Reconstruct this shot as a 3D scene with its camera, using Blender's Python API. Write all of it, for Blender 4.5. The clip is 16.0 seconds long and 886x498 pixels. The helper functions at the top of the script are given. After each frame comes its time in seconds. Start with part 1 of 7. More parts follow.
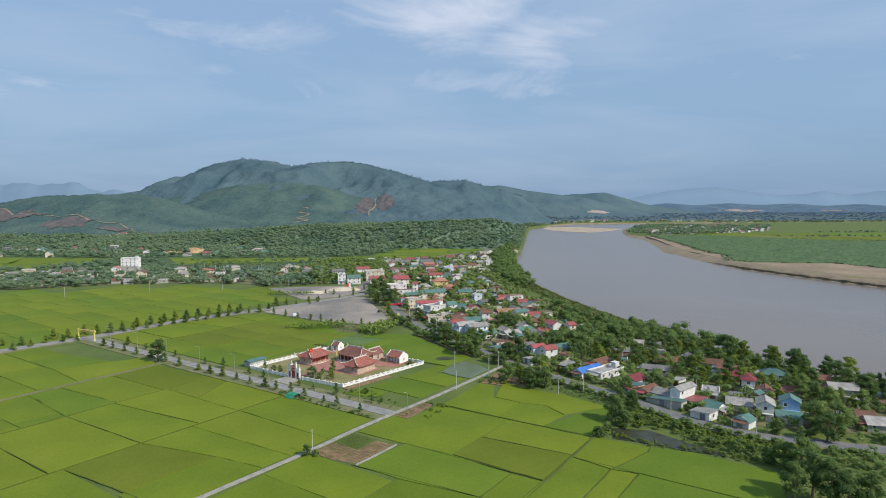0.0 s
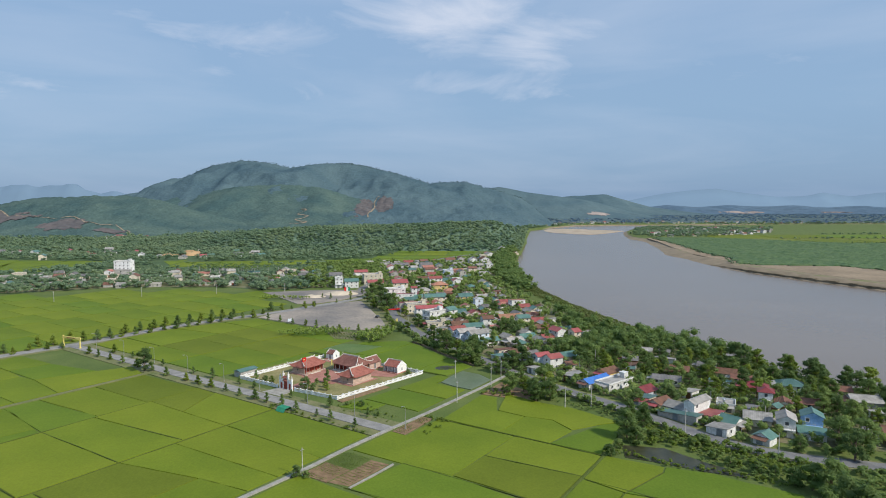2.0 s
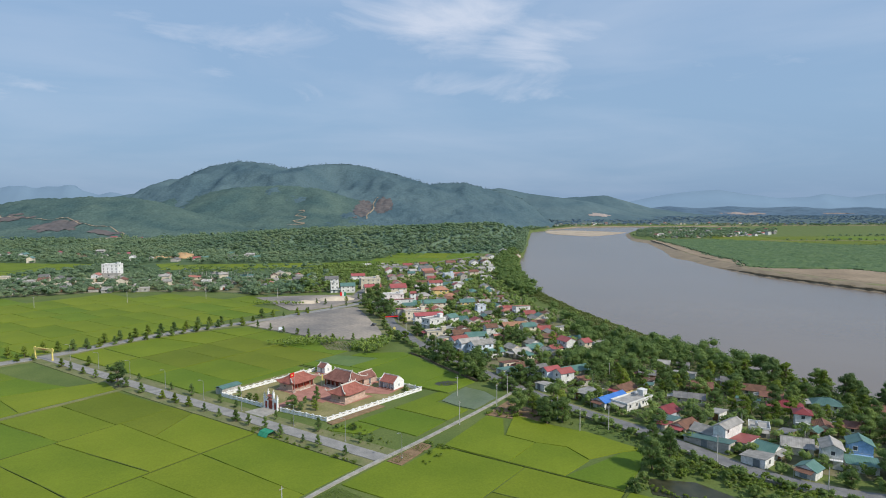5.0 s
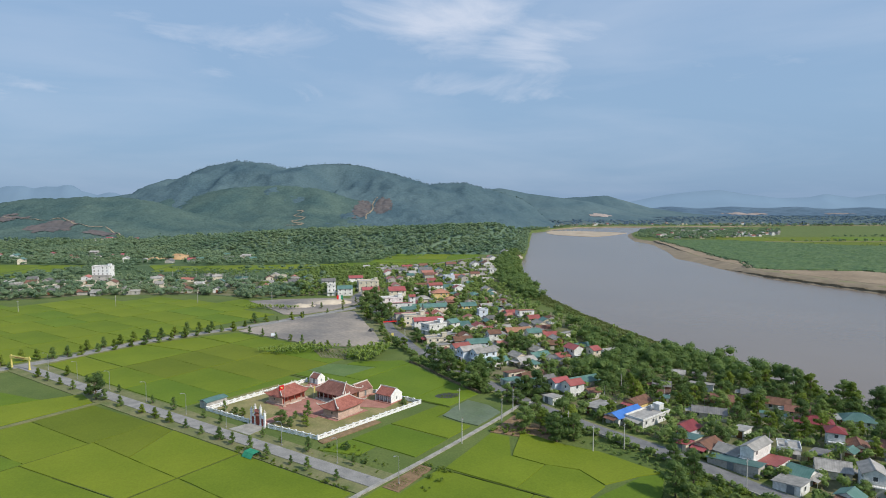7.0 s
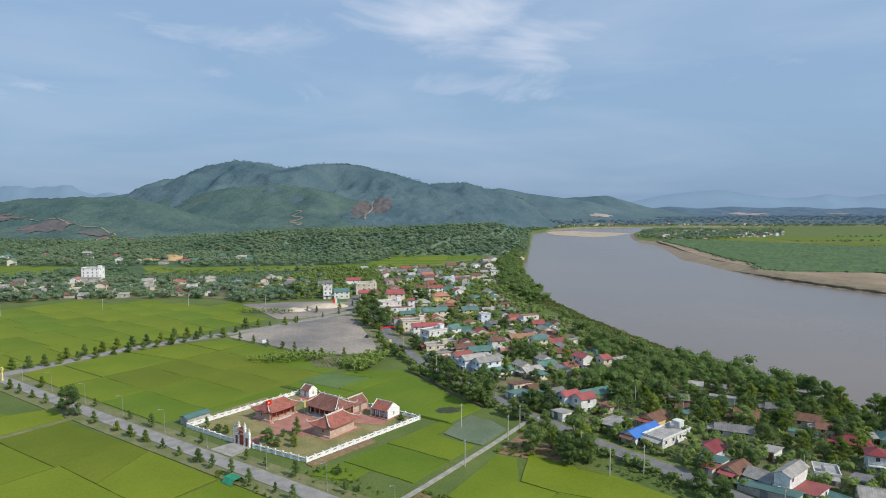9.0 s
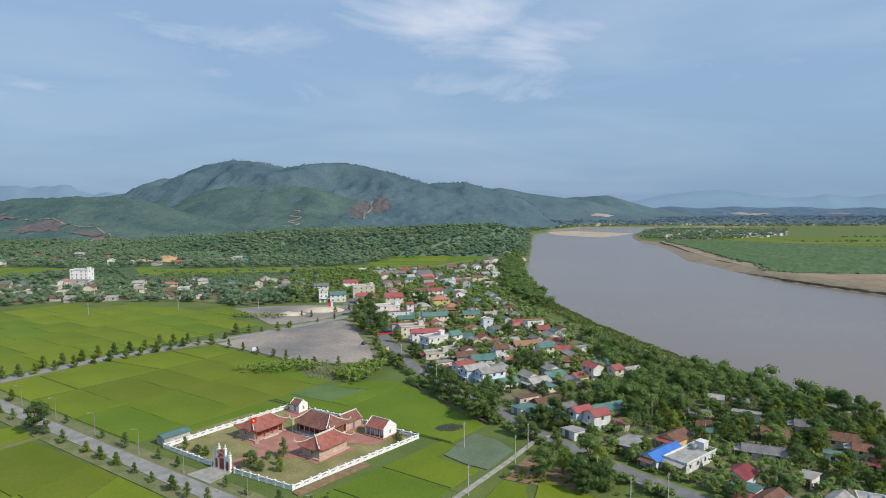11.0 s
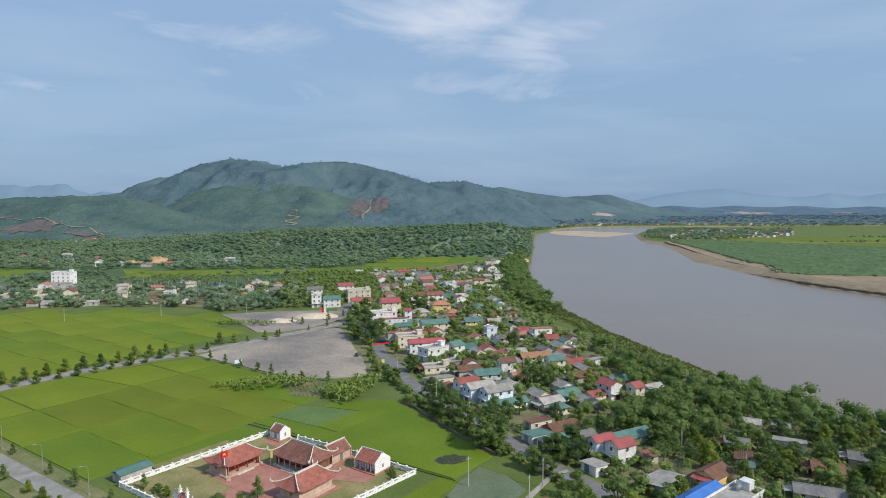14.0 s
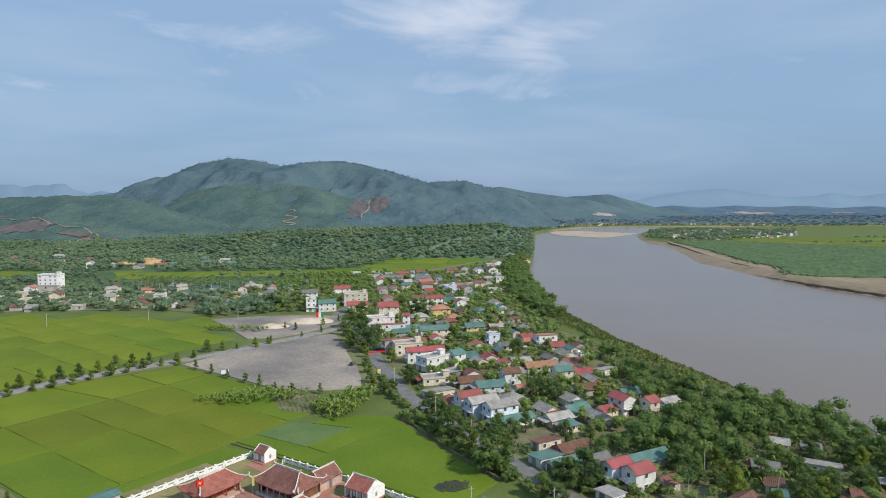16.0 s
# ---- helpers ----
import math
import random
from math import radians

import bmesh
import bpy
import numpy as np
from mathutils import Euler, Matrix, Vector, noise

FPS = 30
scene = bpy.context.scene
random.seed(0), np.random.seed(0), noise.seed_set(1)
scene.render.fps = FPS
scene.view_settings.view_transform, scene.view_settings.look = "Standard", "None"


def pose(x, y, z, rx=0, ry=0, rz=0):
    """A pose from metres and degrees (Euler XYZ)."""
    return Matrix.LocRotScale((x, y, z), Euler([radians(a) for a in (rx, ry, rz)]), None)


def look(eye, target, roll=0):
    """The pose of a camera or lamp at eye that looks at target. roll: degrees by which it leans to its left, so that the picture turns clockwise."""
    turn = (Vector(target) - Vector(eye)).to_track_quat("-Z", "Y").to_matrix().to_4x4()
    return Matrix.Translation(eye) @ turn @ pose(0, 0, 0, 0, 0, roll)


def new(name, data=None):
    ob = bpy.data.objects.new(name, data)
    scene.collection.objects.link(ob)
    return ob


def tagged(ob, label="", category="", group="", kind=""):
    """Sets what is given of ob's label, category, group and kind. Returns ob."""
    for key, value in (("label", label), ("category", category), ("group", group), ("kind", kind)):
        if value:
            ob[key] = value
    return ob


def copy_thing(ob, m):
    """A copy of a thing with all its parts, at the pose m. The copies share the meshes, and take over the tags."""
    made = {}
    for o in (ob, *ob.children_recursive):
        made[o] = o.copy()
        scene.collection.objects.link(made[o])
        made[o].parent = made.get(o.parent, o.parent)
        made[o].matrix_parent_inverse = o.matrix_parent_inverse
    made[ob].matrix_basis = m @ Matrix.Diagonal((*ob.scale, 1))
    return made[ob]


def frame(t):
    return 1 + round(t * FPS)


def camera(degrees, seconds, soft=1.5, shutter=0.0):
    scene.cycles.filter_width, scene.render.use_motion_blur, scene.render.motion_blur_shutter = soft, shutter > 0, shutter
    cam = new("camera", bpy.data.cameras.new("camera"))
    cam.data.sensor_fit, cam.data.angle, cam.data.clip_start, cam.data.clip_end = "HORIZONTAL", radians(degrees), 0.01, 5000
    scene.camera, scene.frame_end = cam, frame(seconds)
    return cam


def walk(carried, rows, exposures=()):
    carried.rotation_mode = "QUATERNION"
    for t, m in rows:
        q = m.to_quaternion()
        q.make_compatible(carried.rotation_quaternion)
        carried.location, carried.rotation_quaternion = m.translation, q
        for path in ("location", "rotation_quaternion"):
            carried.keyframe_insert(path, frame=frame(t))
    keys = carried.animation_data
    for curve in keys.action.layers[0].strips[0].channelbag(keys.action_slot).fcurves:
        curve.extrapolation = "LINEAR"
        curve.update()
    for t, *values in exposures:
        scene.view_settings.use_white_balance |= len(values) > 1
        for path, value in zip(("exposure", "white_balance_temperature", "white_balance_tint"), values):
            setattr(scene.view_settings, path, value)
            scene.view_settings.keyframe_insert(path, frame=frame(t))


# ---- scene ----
cam = camera(70.93, 16.0, soft=1.0)
PATH = [
    (0, pose(-0.00, 0.00, 80.00, 85.463, 0.000, -0.001)),
    (0.5, pose(-0.02, 3.23, 80.03, 85.510, 0.000, -0.012)),
    (1, pose(-0.05, 6.60, 80.04, 85.553, 0.000, -0.021)),
    (1.5, pose(-0.09, 10.11, 80.04, 85.592, 0.000, -0.028)),
    (2, pose(-0.13, 13.76, 80.04, 85.625, 0.000, -0.034)),
    (3, pose(-0.25, 21.42, 80.00, 85.677, 0.000, -0.043)),
    (4, pose(-0.39, 29.53, 79.94, 85.712, 0.000, -0.049)),
    (5, pose(-0.55, 38.02, 79.86, 85.734, 0.000, -0.054)),
    (6, pose(-0.72, 46.83, 79.76, 85.747, 0.000, -0.060)),
    (7, pose(-0.90, 55.90, 79.65, 85.755, 0.000, -0.067)),
    (8, pose(-1.09, 65.18, 79.54, 85.759, 0.000, -0.076)),
    (9, pose(-1.27, 74.61, 79.43, 85.760, 0.000, -0.086)),
    (10, pose(-1.43, 84.11, 79.34, 85.757, 0.000, -0.096)),
    (11, pose(-1.59, 93.65, 79.27, 85.748, 0.000, -0.107)),
    (12, pose(-1.72, 103.14, 79.21, 85.732, 0.000, -0.116)),
    (13, pose(-1.83, 112.55, 79.19, 85.708, 0.000, -0.125)),
    (14, pose(-1.90, 121.80, 79.21, 85.681, 0.000, -0.135)),
    (15, pose(-1.93, 130.84, 79.27, 85.660, 0.000, -0.149)),
    (15.5, pose(-1.93, 135.26, 79.32, 85.656, 0.000, -0.160)),
    (16, pose(-1.92, 139.60, 79.39, 85.662, 0.000, -0.174)),
]
walk(cam, PATH, exposures=[(0, 0.0), (16, 0.0)])

# ---- world and sun ----
SUN_ELEV, SUN_AZ = 40.0, -33.0  # degrees; azimuth from +x towards +y
sun_dir = Vector((math.cos(radians(SUN_ELEV)) * math.cos(radians(SUN_AZ)), math.cos(radians(SUN_ELEV)) * math.sin(radians(SUN_AZ)), math.sin(radians(SUN_ELEV))))
sun_data = bpy.data.lights.new("sun", "SUN")
sun_data.energy, sun_data.angle, sun_data.color = 4.0, radians(1.5), (1.0, 0.93, 0.82)
sun = new("sun", sun_data)
sun.matrix_world = look((0, 0, 400), Vector((0, 0, 400)) - sun_dir)

world = bpy.data.worlds.new("sky")
scene.world = world
world.use_nodes = True
wn, wl = world.node_tree.nodes, world.node_tree.links
wn.clear()
w_out = wn.new("ShaderNodeOutputWorld")
w_bg = wn.new("ShaderNodeBackground")
w_sky = wn.new("ShaderNodeTexSky")
w_sky.sky_type, w_sky.sun_disc = "NISHITA", False
w_sky.sun_elevation, w_sky.sun_rotation = radians(SUN_ELEV), radians(90 - SUN_AZ)
w_sky.altitude, w_sky.air_density, w_sky.dust_density, w_sky.ozone_density = 50, 1.0, 1.4, 3.0
w_bg.inputs["Strength"].default_value = 0.115
w_co = wn.new("ShaderNodeTexCoord")


def w_math(kind, a, b=None, clamp=False):
    n = wn.new("ShaderNodeMath")
    n.operation, n.use_clamp = kind, clamp
    for k, v in enumerate((a, b)):
        if v is None:
            continue
        if isinstance(v, (int, float)):
            n.inputs[k].default_value = v
        else:
            wl.new(v, n.inputs[k])
    return n.outputs[0]


def w_fbm(scale, detail, rough, offset, warp=0.0):
    m = wn.new("ShaderNodeMapping")
    m.inputs["Location"].default_value, m.inputs["Scale"].default_value = offset, scale
    m.inputs["Rotation"].default_value = (0.0, radians(10), 0.0)
    n = wn.new("ShaderNodeTexNoise")
    n.inputs["Scale"].default_value, n.inputs["Detail"].default_value, n.inputs["Roughness"].default_value, n.inputs["Distortion"].default_value = 1.0, detail, rough, warp
    wl.new(w_co.outputs["Generated"], m.inputs["Vector"])
    wl.new(m.outputs["Vector"], n.inputs["Vector"])
    return n.outputs["Fac"]


def w_bank(centre, size):
    """A soft cloud bank round a direction of the sky."""
    m = wn.new("ShaderNodeMapping")
    m.inputs["Location"].default_value = [-c / q for c, q in zip(centre, size)]
    m.inputs["Scale"].default_value = [1 / q for q in size]
    v = wn.new("ShaderNodeVectorMath")
    v.operation = "LENGTH"
    wl.new(w_co.outputs["Generated"], m.inputs["Vector"])
    wl.new(m.outputs["Vector"], v.inputs[0])
    return w_math("SUBTRACT", 1.0, v.outputs["Value"], True)


w_sep = wn.new("ShaderNodeSeparateXYZ")
wl.new(w_co.outputs["Generated"], w_sep.inputs["Vector"])
w_veil = wn.new("ShaderNodeValToRGB")
w_veil.color_ramp.elements.new(0.9)
w_veil.color_ramp.elements[0].color = (0.200, 0.320, 0.50, 1)
w_veil.color_ramp.elements[1].position, w_veil.color_ramp.elements[2].position = 0.14, 0.45
w_veil.color_ramp.elements[1].color, w_veil.color_ramp.elements[2].color = (0.255, 0.392, 0.575, 1), (0.285, 0.42, 0.635, 1)
wl.new(w_sep.outputs["Z"], w_veil.inputs["Fac"])
w_ten = wn.new("ShaderNodeVectorMath")
w_ten.operation = "SCALE"
w_ten.inputs["Scale"].default_value = 10.0
wl.new(w_veil.outputs["Color"], w_ten.inputs[0])
w_base = wn.new("ShaderNodeMixRGB")
w_base.inputs["Fac"].default_value = 0.84
wl.new(w_sky.outputs["Color"], w_base.inputs["Color1"])
wl.new(w_ten.outputs["Vector"], w_base.inputs["Color2"])
# thin streaks over the whole sky, and denser banks
w_streak = w_math("MULTIPLY", w_math("SUBTRACT", w_fbm((2.2, 2.2, 13.0), 7.0, 0.55, (3.1, 0.4, 1.7), 0.4), 0.44, True), 1.5, True)
w_curl = w_fbm((4.5, 4.5, 15.0), 8.0, 0.62, (0.7, 2.3, 0.2), 0.7)
w_puffs = None
for centre, size, weight in (((0.015, 0.96, 0.285), (0.24, 0.5, 0.10), 1.15), ((0.14, 0.95, 0.245), (0.17, 0.5, 0.075), 1.05), ((-0.26, 0.92, 0.235), (0.34, 0.5, 0.075), 0.48), ((-0.62, 0.78, 0.145), (0.22, 0.5, 0.06), 0.95), ((0.04, 0.97, 0.18), (0.36, 0.5, 0.05), 0.68), ((0.36, 0.92, 0.20), (0.25, 0.5, 0.05), 0.2), ((-0.6, -0.5, 0.6), (0.8, 0.8, 0.5), 0.8)):
    bank = w_math("MULTIPLY", w_bank(centre, size), weight)
    w_puffs = bank if w_puffs is None else w_math("MAXIMUM", w_puffs, bank)
w_dense = w_math("MULTIPLY", w_math("SUBTRACT", w_math("ADD", w_math("MULTIPLY", w_curl, 1.3), w_math("MULTIPLY", w_puffs, 0.62)), 0.92, True), 2.2, True)
w_cloud = w_math("MAXIMUM", w_math("MULTIPLY", w_dense, 0.85), w_math("MULTIPLY", w_streak, 0.5))
w_mix = wn.new("ShaderNodeMixRGB")
w_mix.inputs["Color2"].default_value = (5.5, 6.1, 7.3, 1)
wl.new(w_cloud, w_mix.inputs["Fac"])
wl.new(w_base.outputs["Color"], w_mix.inputs["Color1"])
wl.new(w_mix.outputs["Color"], w_bg.inputs["Color"])
wl.new(w_bg.outputs["Background"], w_out.inputs["Surface"])


# ---- materials ----
def material(name, low, high, scale=1.0, rough=0.85, metal=0.0, fine=None, bump=0.0, vary=0.0, island=0.0, lines=None, detail=5.0, spec=0.3, translucent=0.0, grain_by=0.38):
    """low, high: base colours mixed by noise of that scale per metre; fine: scale of a second grain; vary: by object;
    island: by piece of the mesh; lines: (waves per metre, depth, axis) for corrugation or tile courses."""
    m = bpy.data.materials.new(name)
    m.use_nodes = True
    n, l = m.node_tree.nodes, m.node_tree.links
    b = n["Principled BSDF"]
    b.inputs["Roughness"].default_value, b.inputs["Metallic"].default_value = rough, metal
    b.inputs["Specular IOR Level"].default_value = spec
    co = n.new("ShaderNodeTexCoord")
    noise_a = n.new("ShaderNodeTexNoise")
    noise_a.inputs["Scale"].default_value, noise_a.inputs["Detail"].default_value = scale, detail
    l.new(co.outputs["Object"], noise_a.inputs["Vector"])
    mix = n.new("ShaderNodeMixRGB")
    mix.inputs["Color1"].default_value, mix.inputs["Color2"].default_value = (*low, 1), (*high, 1)
    ramp = n.new("ShaderNodeValToRGB")
    ramp.color_ramp.elements[0].position, ramp.color_ramp.elements[1].position = 0.32, 0.68
    l.new(noise_a.outputs["Fac"], ramp.inputs["Fac"])
    l.new(ramp.outputs["Color"], mix.inputs["Fac"])
    colour, height = mix.outputs["Color"], noise_a.outputs["Fac"]
    if fine:
        noise_b = n.new("ShaderNodeTexNoise")
        noise_b.inputs["Scale"].default_value, noise_b.inputs["Detail"].default_value = fine, 3.0
        l.new(co.outputs["Object"], noise_b.inputs["Vector"])
        grain = n.new("ShaderNodeMapRange")
        grain.inputs["To Min"].default_value, grain.inputs["To Max"].default_value = 1 - grain_by, 1 + grain_by
        l.new(noise_b.outputs["Fac"], grain.inputs["Value"])
        hsv = n.new("ShaderNodeHueSaturation")
        l.new(grain.outputs["Result"], hsv.inputs["Value"])
        l.new(colour, hsv.inputs["Color"])
        colour, height = hsv.outputs["Color"], noise_b.outputs["Fac"]
    for amount, source in ((vary, "object"), (island, "island")):
        if amount:
            src = n.new("ShaderNodeObjectInfo").outputs["Random"] if source == "object" else n.new("ShaderNodeNewGeometry").outputs["Random Per Island"]
            val = n.new("ShaderNodeMapRange")
            val.inputs["To Min"].default_value, val.inputs["To Max"].default_value = 1 - amount, 1 + amount
            l.new(src, val.inputs["Value"])
            hue = n.new("ShaderNodeMapRange")
            hue.inputs["To Min"].default_value, hue.inputs["To Max"].default_value = 0.5 + 0.05 * amount, 0.5 - 0.05 * amount
            l.new(src, hue.inputs["Value"])
            hsv = n.new("ShaderNodeHueSaturation")
            l.new(val.outputs["Result"], hsv.inputs["Value"])
            l.new(hue.outputs["Result"], hsv.inputs["Hue"])
            l.new(colour, hsv.inputs["Color"])
            colour = hsv.outputs["Color"]
    if lines:
        sep = n.new("ShaderNodeSeparateXYZ")
        l.new(co.outputs["Object"], sep.inputs["Vector"])
        mul = n.new("ShaderNodeMath")
        mul.operation = "MULTIPLY"
        mul.inputs[1].default_value = lines[0] * 6.2832
        l.new(sep.outputs[lines[2]], mul.inputs[0])
        sine = n.new("ShaderNodeMath")
        sine.operation = "SINE"
        l.new(mul.outputs[0], sine.inputs[0])
        height = sine.outputs[0]
        dark = n.new("ShaderNodeMapRange")
        dark.inputs["From Min"].default_value = -1.0
        dark.inputs["To Min"].default_value, dark.inputs["To Max"].default_value = 0.95, 1.03
        l.new(height, dark.inputs["Value"])
        hsv = n.new("ShaderNodeHueSaturation")
        l.new(dark.outputs["Result"], hsv.inputs["Value"])
        l.new(colour, hsv.inputs["Color"])
        colour = hsv.outputs["Color"]
        bump = bump or lines[1]
    l.new(colour, b.inputs["Base Color"])
    if bump:
        bmp = n.new("ShaderNodeBump")
        bmp.inputs["Strength"].default_value, bmp.inputs["Distance"].default_value = 0.7, bump
        l.new(height, bmp.inputs["Height"])
        l.new(bmp.outputs["Normal"], b.inputs["Normal"])
    if translucent:
        tr = n.new("ShaderNodeBsdfTranslucent")
        mixs = n.new("ShaderNodeMixShader")
        mixs.inputs["Fac"].default_value = translucent
        l.new(colour, tr.inputs["Color"])
        l.new(b.outputs["BSDF"], mixs.inputs[1])
        l.new(tr.outputs["BSDF"], mixs.inputs[2])
        l.new(mixs.outputs["Shader"], n["Material Output"].inputs["Surface"])
    return m


GROUND = material("grass_earth", (0.080, 0.120, 0.026), (0.122, 0.155, 0.038), 0.06, 0.95, fine=1.3, bump=0.1)
RICE = material("rice_leaves", (0.104, 0.152, 0.011), (0.15, 0.198, 0.015), 0.035, 0.8, fine=1.7, bump=0.05, vary=0.06, spec=0.15, grain_by=0.24)
RICE_DEEP = material("young_rice_leaves", (0.092, 0.150, 0.012), (0.128, 0.186, 0.016), 0.035, 0.8, fine=1.7, bump=0.05, vary=0.06, spec=0.15, grain_by=0.24)
RICE_RIPE = material("ripening_rice", (0.128, 0.172, 0.012), (0.166, 0.205, 0.016), 0.035, 0.8, fine=1.7, bump=0.05, vary=0.06, spec=0.15, grain_by=0.24)
RICE_OLIVE = material("olive_rice", (0.106, 0.138, 0.011), (0.138, 0.170, 0.015), 0.035, 0.8, fine=1.7, bump=0.05, vary=0.06, spec=0.15, grain_by=0.24)
RICE_SEED = material("pale_seedlings", (0.085, 0.145, 0.040), (0.125, 0.180, 0.055), 0.08, 0.7, fine=1.7, bump=0.05, spec=0.2, grain_by=0.24)
BUND = material("bund_weeds", (0.062, 0.092, 0.014), (0.098, 0.126, 0.024), 0.5, 0.95, fine=3.0)
VERGE = material("verge_grass", (0.12, 0.145, 0.05), (0.20, 0.19, 0.09), 0.15, 0.95, fine=1.5, bump=0.1)
DRY_GRASS = material("dry_lawn", (0.16, 0.165, 0.055), (0.28, 0.235, 0.11), 0.10, 0.95, fine=1.5, bump=0.05)
ASPHALT = material("weathered_asphalt", (0.21, 0.203, 0.19), (0.30, 0.288, 0.265), 0.25, 0.9, fine=3.0)
CONCRETE = material("concrete_path", (0.25, 0.24, 0.21), (0.37, 0.35, 0.31), 0.4, 0.9, fine=3.0)
GRAVEL = material("compacted_gravel", (0.165, 0.155, 0.145), (0.345, 0.295, 0.24), 0.03, 0.95, fine=0.5)
SAND = material("river_sand", (0.46, 0.38, 0.28), (0.60, 0.51, 0.39), 0.03, 0.95, fine=0.4, grain_by=0.2)
MUD = material("bank_earth", (0.10, 0.078, 0.045), (0.21, 0.16, 0.10), 0.15, 0.95, fine=0.6)
EARTH = material("tilled_earth", (0.17, 0.11, 0.06), (0.27, 0.18, 0.10), 0.5, 0.95, fine=3.0)
BRICK_PAVE = material("red_brick_paving", (0.31, 0.145, 0.11), (0.41, 0.20, 0.155), 0.3, 0.9, fine=4.0)
CROP = material("maize_rows", (0.050, 0.100, 0.036), (0.092, 0.142, 0.052), 0.05, 0.85, fine=0.9, bump=0.5)
WHITE = material("white_paint", (0.74, 0.73, 0.70), (0.82, 0.82, 0.80), 0.6, 0.8, fine=2.5)
WALLS = {
    "white": material("white_wall_paint", (0.56, 0.56, 0.53), (0.74, 0.74, 0.72), 0.35, 0.85, vary=0.08, fine=1.5),
    "cream": material("cream_wall_paint", (0.52, 0.46, 0.35), (0.66, 0.60, 0.48), 0.35, 0.85, vary=0.12, fine=1.5),
    "grey": material("grey_render", (0.32, 0.31, 0.28), (0.46, 0.44, 0.40), 0.35, 0.9, vary=0.12, fine=1.5),
    "lightblue": material("pale_blue_paint", (0.52, 0.59, 0.67), (0.66, 0.71, 0.77), 0.35, 0.85, vary=0.1, fine=1.5),
    "blue": material("bright_blue_paint", (0.20, 0.38, 0.62), (0.34, 0.50, 0.70), 0.35, 0.8, vary=0.05, fine=1.5),
    "yellow": material("ochre_paint", (0.60, 0.42, 0.16), (0.72, 0.54, 0.25), 0.35, 0.85, vary=0.1, fine=1.5),
    "bright": WHITE,
    "brick": material("bare_brick_wall", (0.26, 0.12, 0.08), (0.36, 0.19, 0.13), 0.6, 0.9, vary=0.1, fine=3.0),
}
ROOFS = {
    "red": material("red_metal_sheet", (0.27, 0.066, 0.062), (0.35, 0.105, 0.095), 0.3, 0.5, vary=0.15, lines=(1.6, 0.015, "X")),
    "maroon": material("maroon_metal_sheet", (0.17, 0.03, 0.035), (0.23, 0.05, 0.05), 0.3, 0.5, vary=0.15, lines=(1.6, 0.015, "X")),
    "salmon": material("faded_red_sheet", (0.36, 0.14, 0.11), (0.44, 0.19, 0.15), 0.3, 0.6, vary=0.15, lines=(1.6, 0.015, "X")),
    "orange": material("orange_tile", (0.33, 0.155, 0.095), (0.41, 0.215, 0.14), 0.6, 0.75, vary=0.15, lines=(2.0, 0.04, "Y")),
    "brown": material("old_clay_tile", (0.13, 0.07, 0.05), (0.22, 0.11, 0.075), 0.5, 0.85, vary=0.2, lines=(2.0, 0.04, "Y")),
    "green": material("green_metal_sheet", (0.070, 0.150, 0.128), (0.115, 0.205, 0.178), 0.3, 0.5, vary=0.18, lines=(1.6, 0.015, "X")),
    "grey": material("fibre_cement_sheet", (0.24, 0.23, 0.21), (0.38, 0.36, 0.33), 0.3, 0.85, vary=0.18, lines=(1.6, 0.015, "X"), fine=1.0),
    "slate": material("dark_cement_sheet", (0.12, 0.12, 0.12), (0.20, 0.19, 0.18), 0.3, 0.85, vary=0.15, lines=(1.6, 0.015, "X"), fine=1.0),
    "cream": material("roof_slab_render", (0.42, 0.38, 0.30), (0.52, 0.48, 0.40), 0.3, 0.9, vary=0.1, fine=1.0),
    "blue": material("blue_metal_sheet", (0.045, 0.16, 0.46), (0.07, 0.21, 0.55), 0.3, 0.45, vary=0.05, lines=(1.6, 0.015, "X")),
}
VILLAGE_EARTH = material("trodden_yard_earth", (0.095, 0.115, 0.04), (0.20, 0.18, 0.105), 0.09, 0.95, fine=0.8)
SLAB = material("stained_roof_slab", (0.28, 0.27, 0.25), (0.42, 0.40, 0.37), 0.3, 0.9, vary=0.12, fine=1.0)
GLASS = material("dark_window_glass", (0.05, 0.057, 0.062), (0.10, 0.108, 0.112), 0.5, 0.15, spec=0.6)
SHUTTER = material("painted_shutter", (0.16, 0.20, 0.22), (0.26, 0.28, 0.28), 0.8, 0.6, vary=0.4)
DOOR = material("varnished_wood_door", (0.16, 0.07, 0.04), (0.24, 0.11, 0.06), 1.5, 0.55, vary=0.3)
STEEL = material("galvanised_steel", (0.42, 0.43, 0.44), (0.55, 0.56, 0.57), 1.0, 0.4, metal=0.7)
POLE = material("cast_concrete_pole", (0.40, 0.39, 0.36), (0.50, 0.48, 0.45), 1.0, 0.9)
TEMPLE_TILE = material("temple_clay_tile", (0.25, 0.085, 0.062), (0.34, 0.13, 0.098), 0.5, 0.85, lines=(2.2, 0.025, "Y"), fine=2.0)
TEMPLE_OLD = material("weathered_temple_tile", (0.155, 0.070, 0.054), (0.245, 0.115, 0.09), 0.5, 0.9, lines=(2.2, 0.025, "Y"), fine=2.0)
RIDGE = material("lime_ridge", (0.52, 0.48, 0.42), (0.66, 0.62, 0.56), 0.8, 0.9, fine=2.0)
TEMPLE_BRICK = material("temple_brick", (0.42, 0.30, 0.235), (0.54, 0.40, 0.325), 0.7, 0.9, fine=2.5)
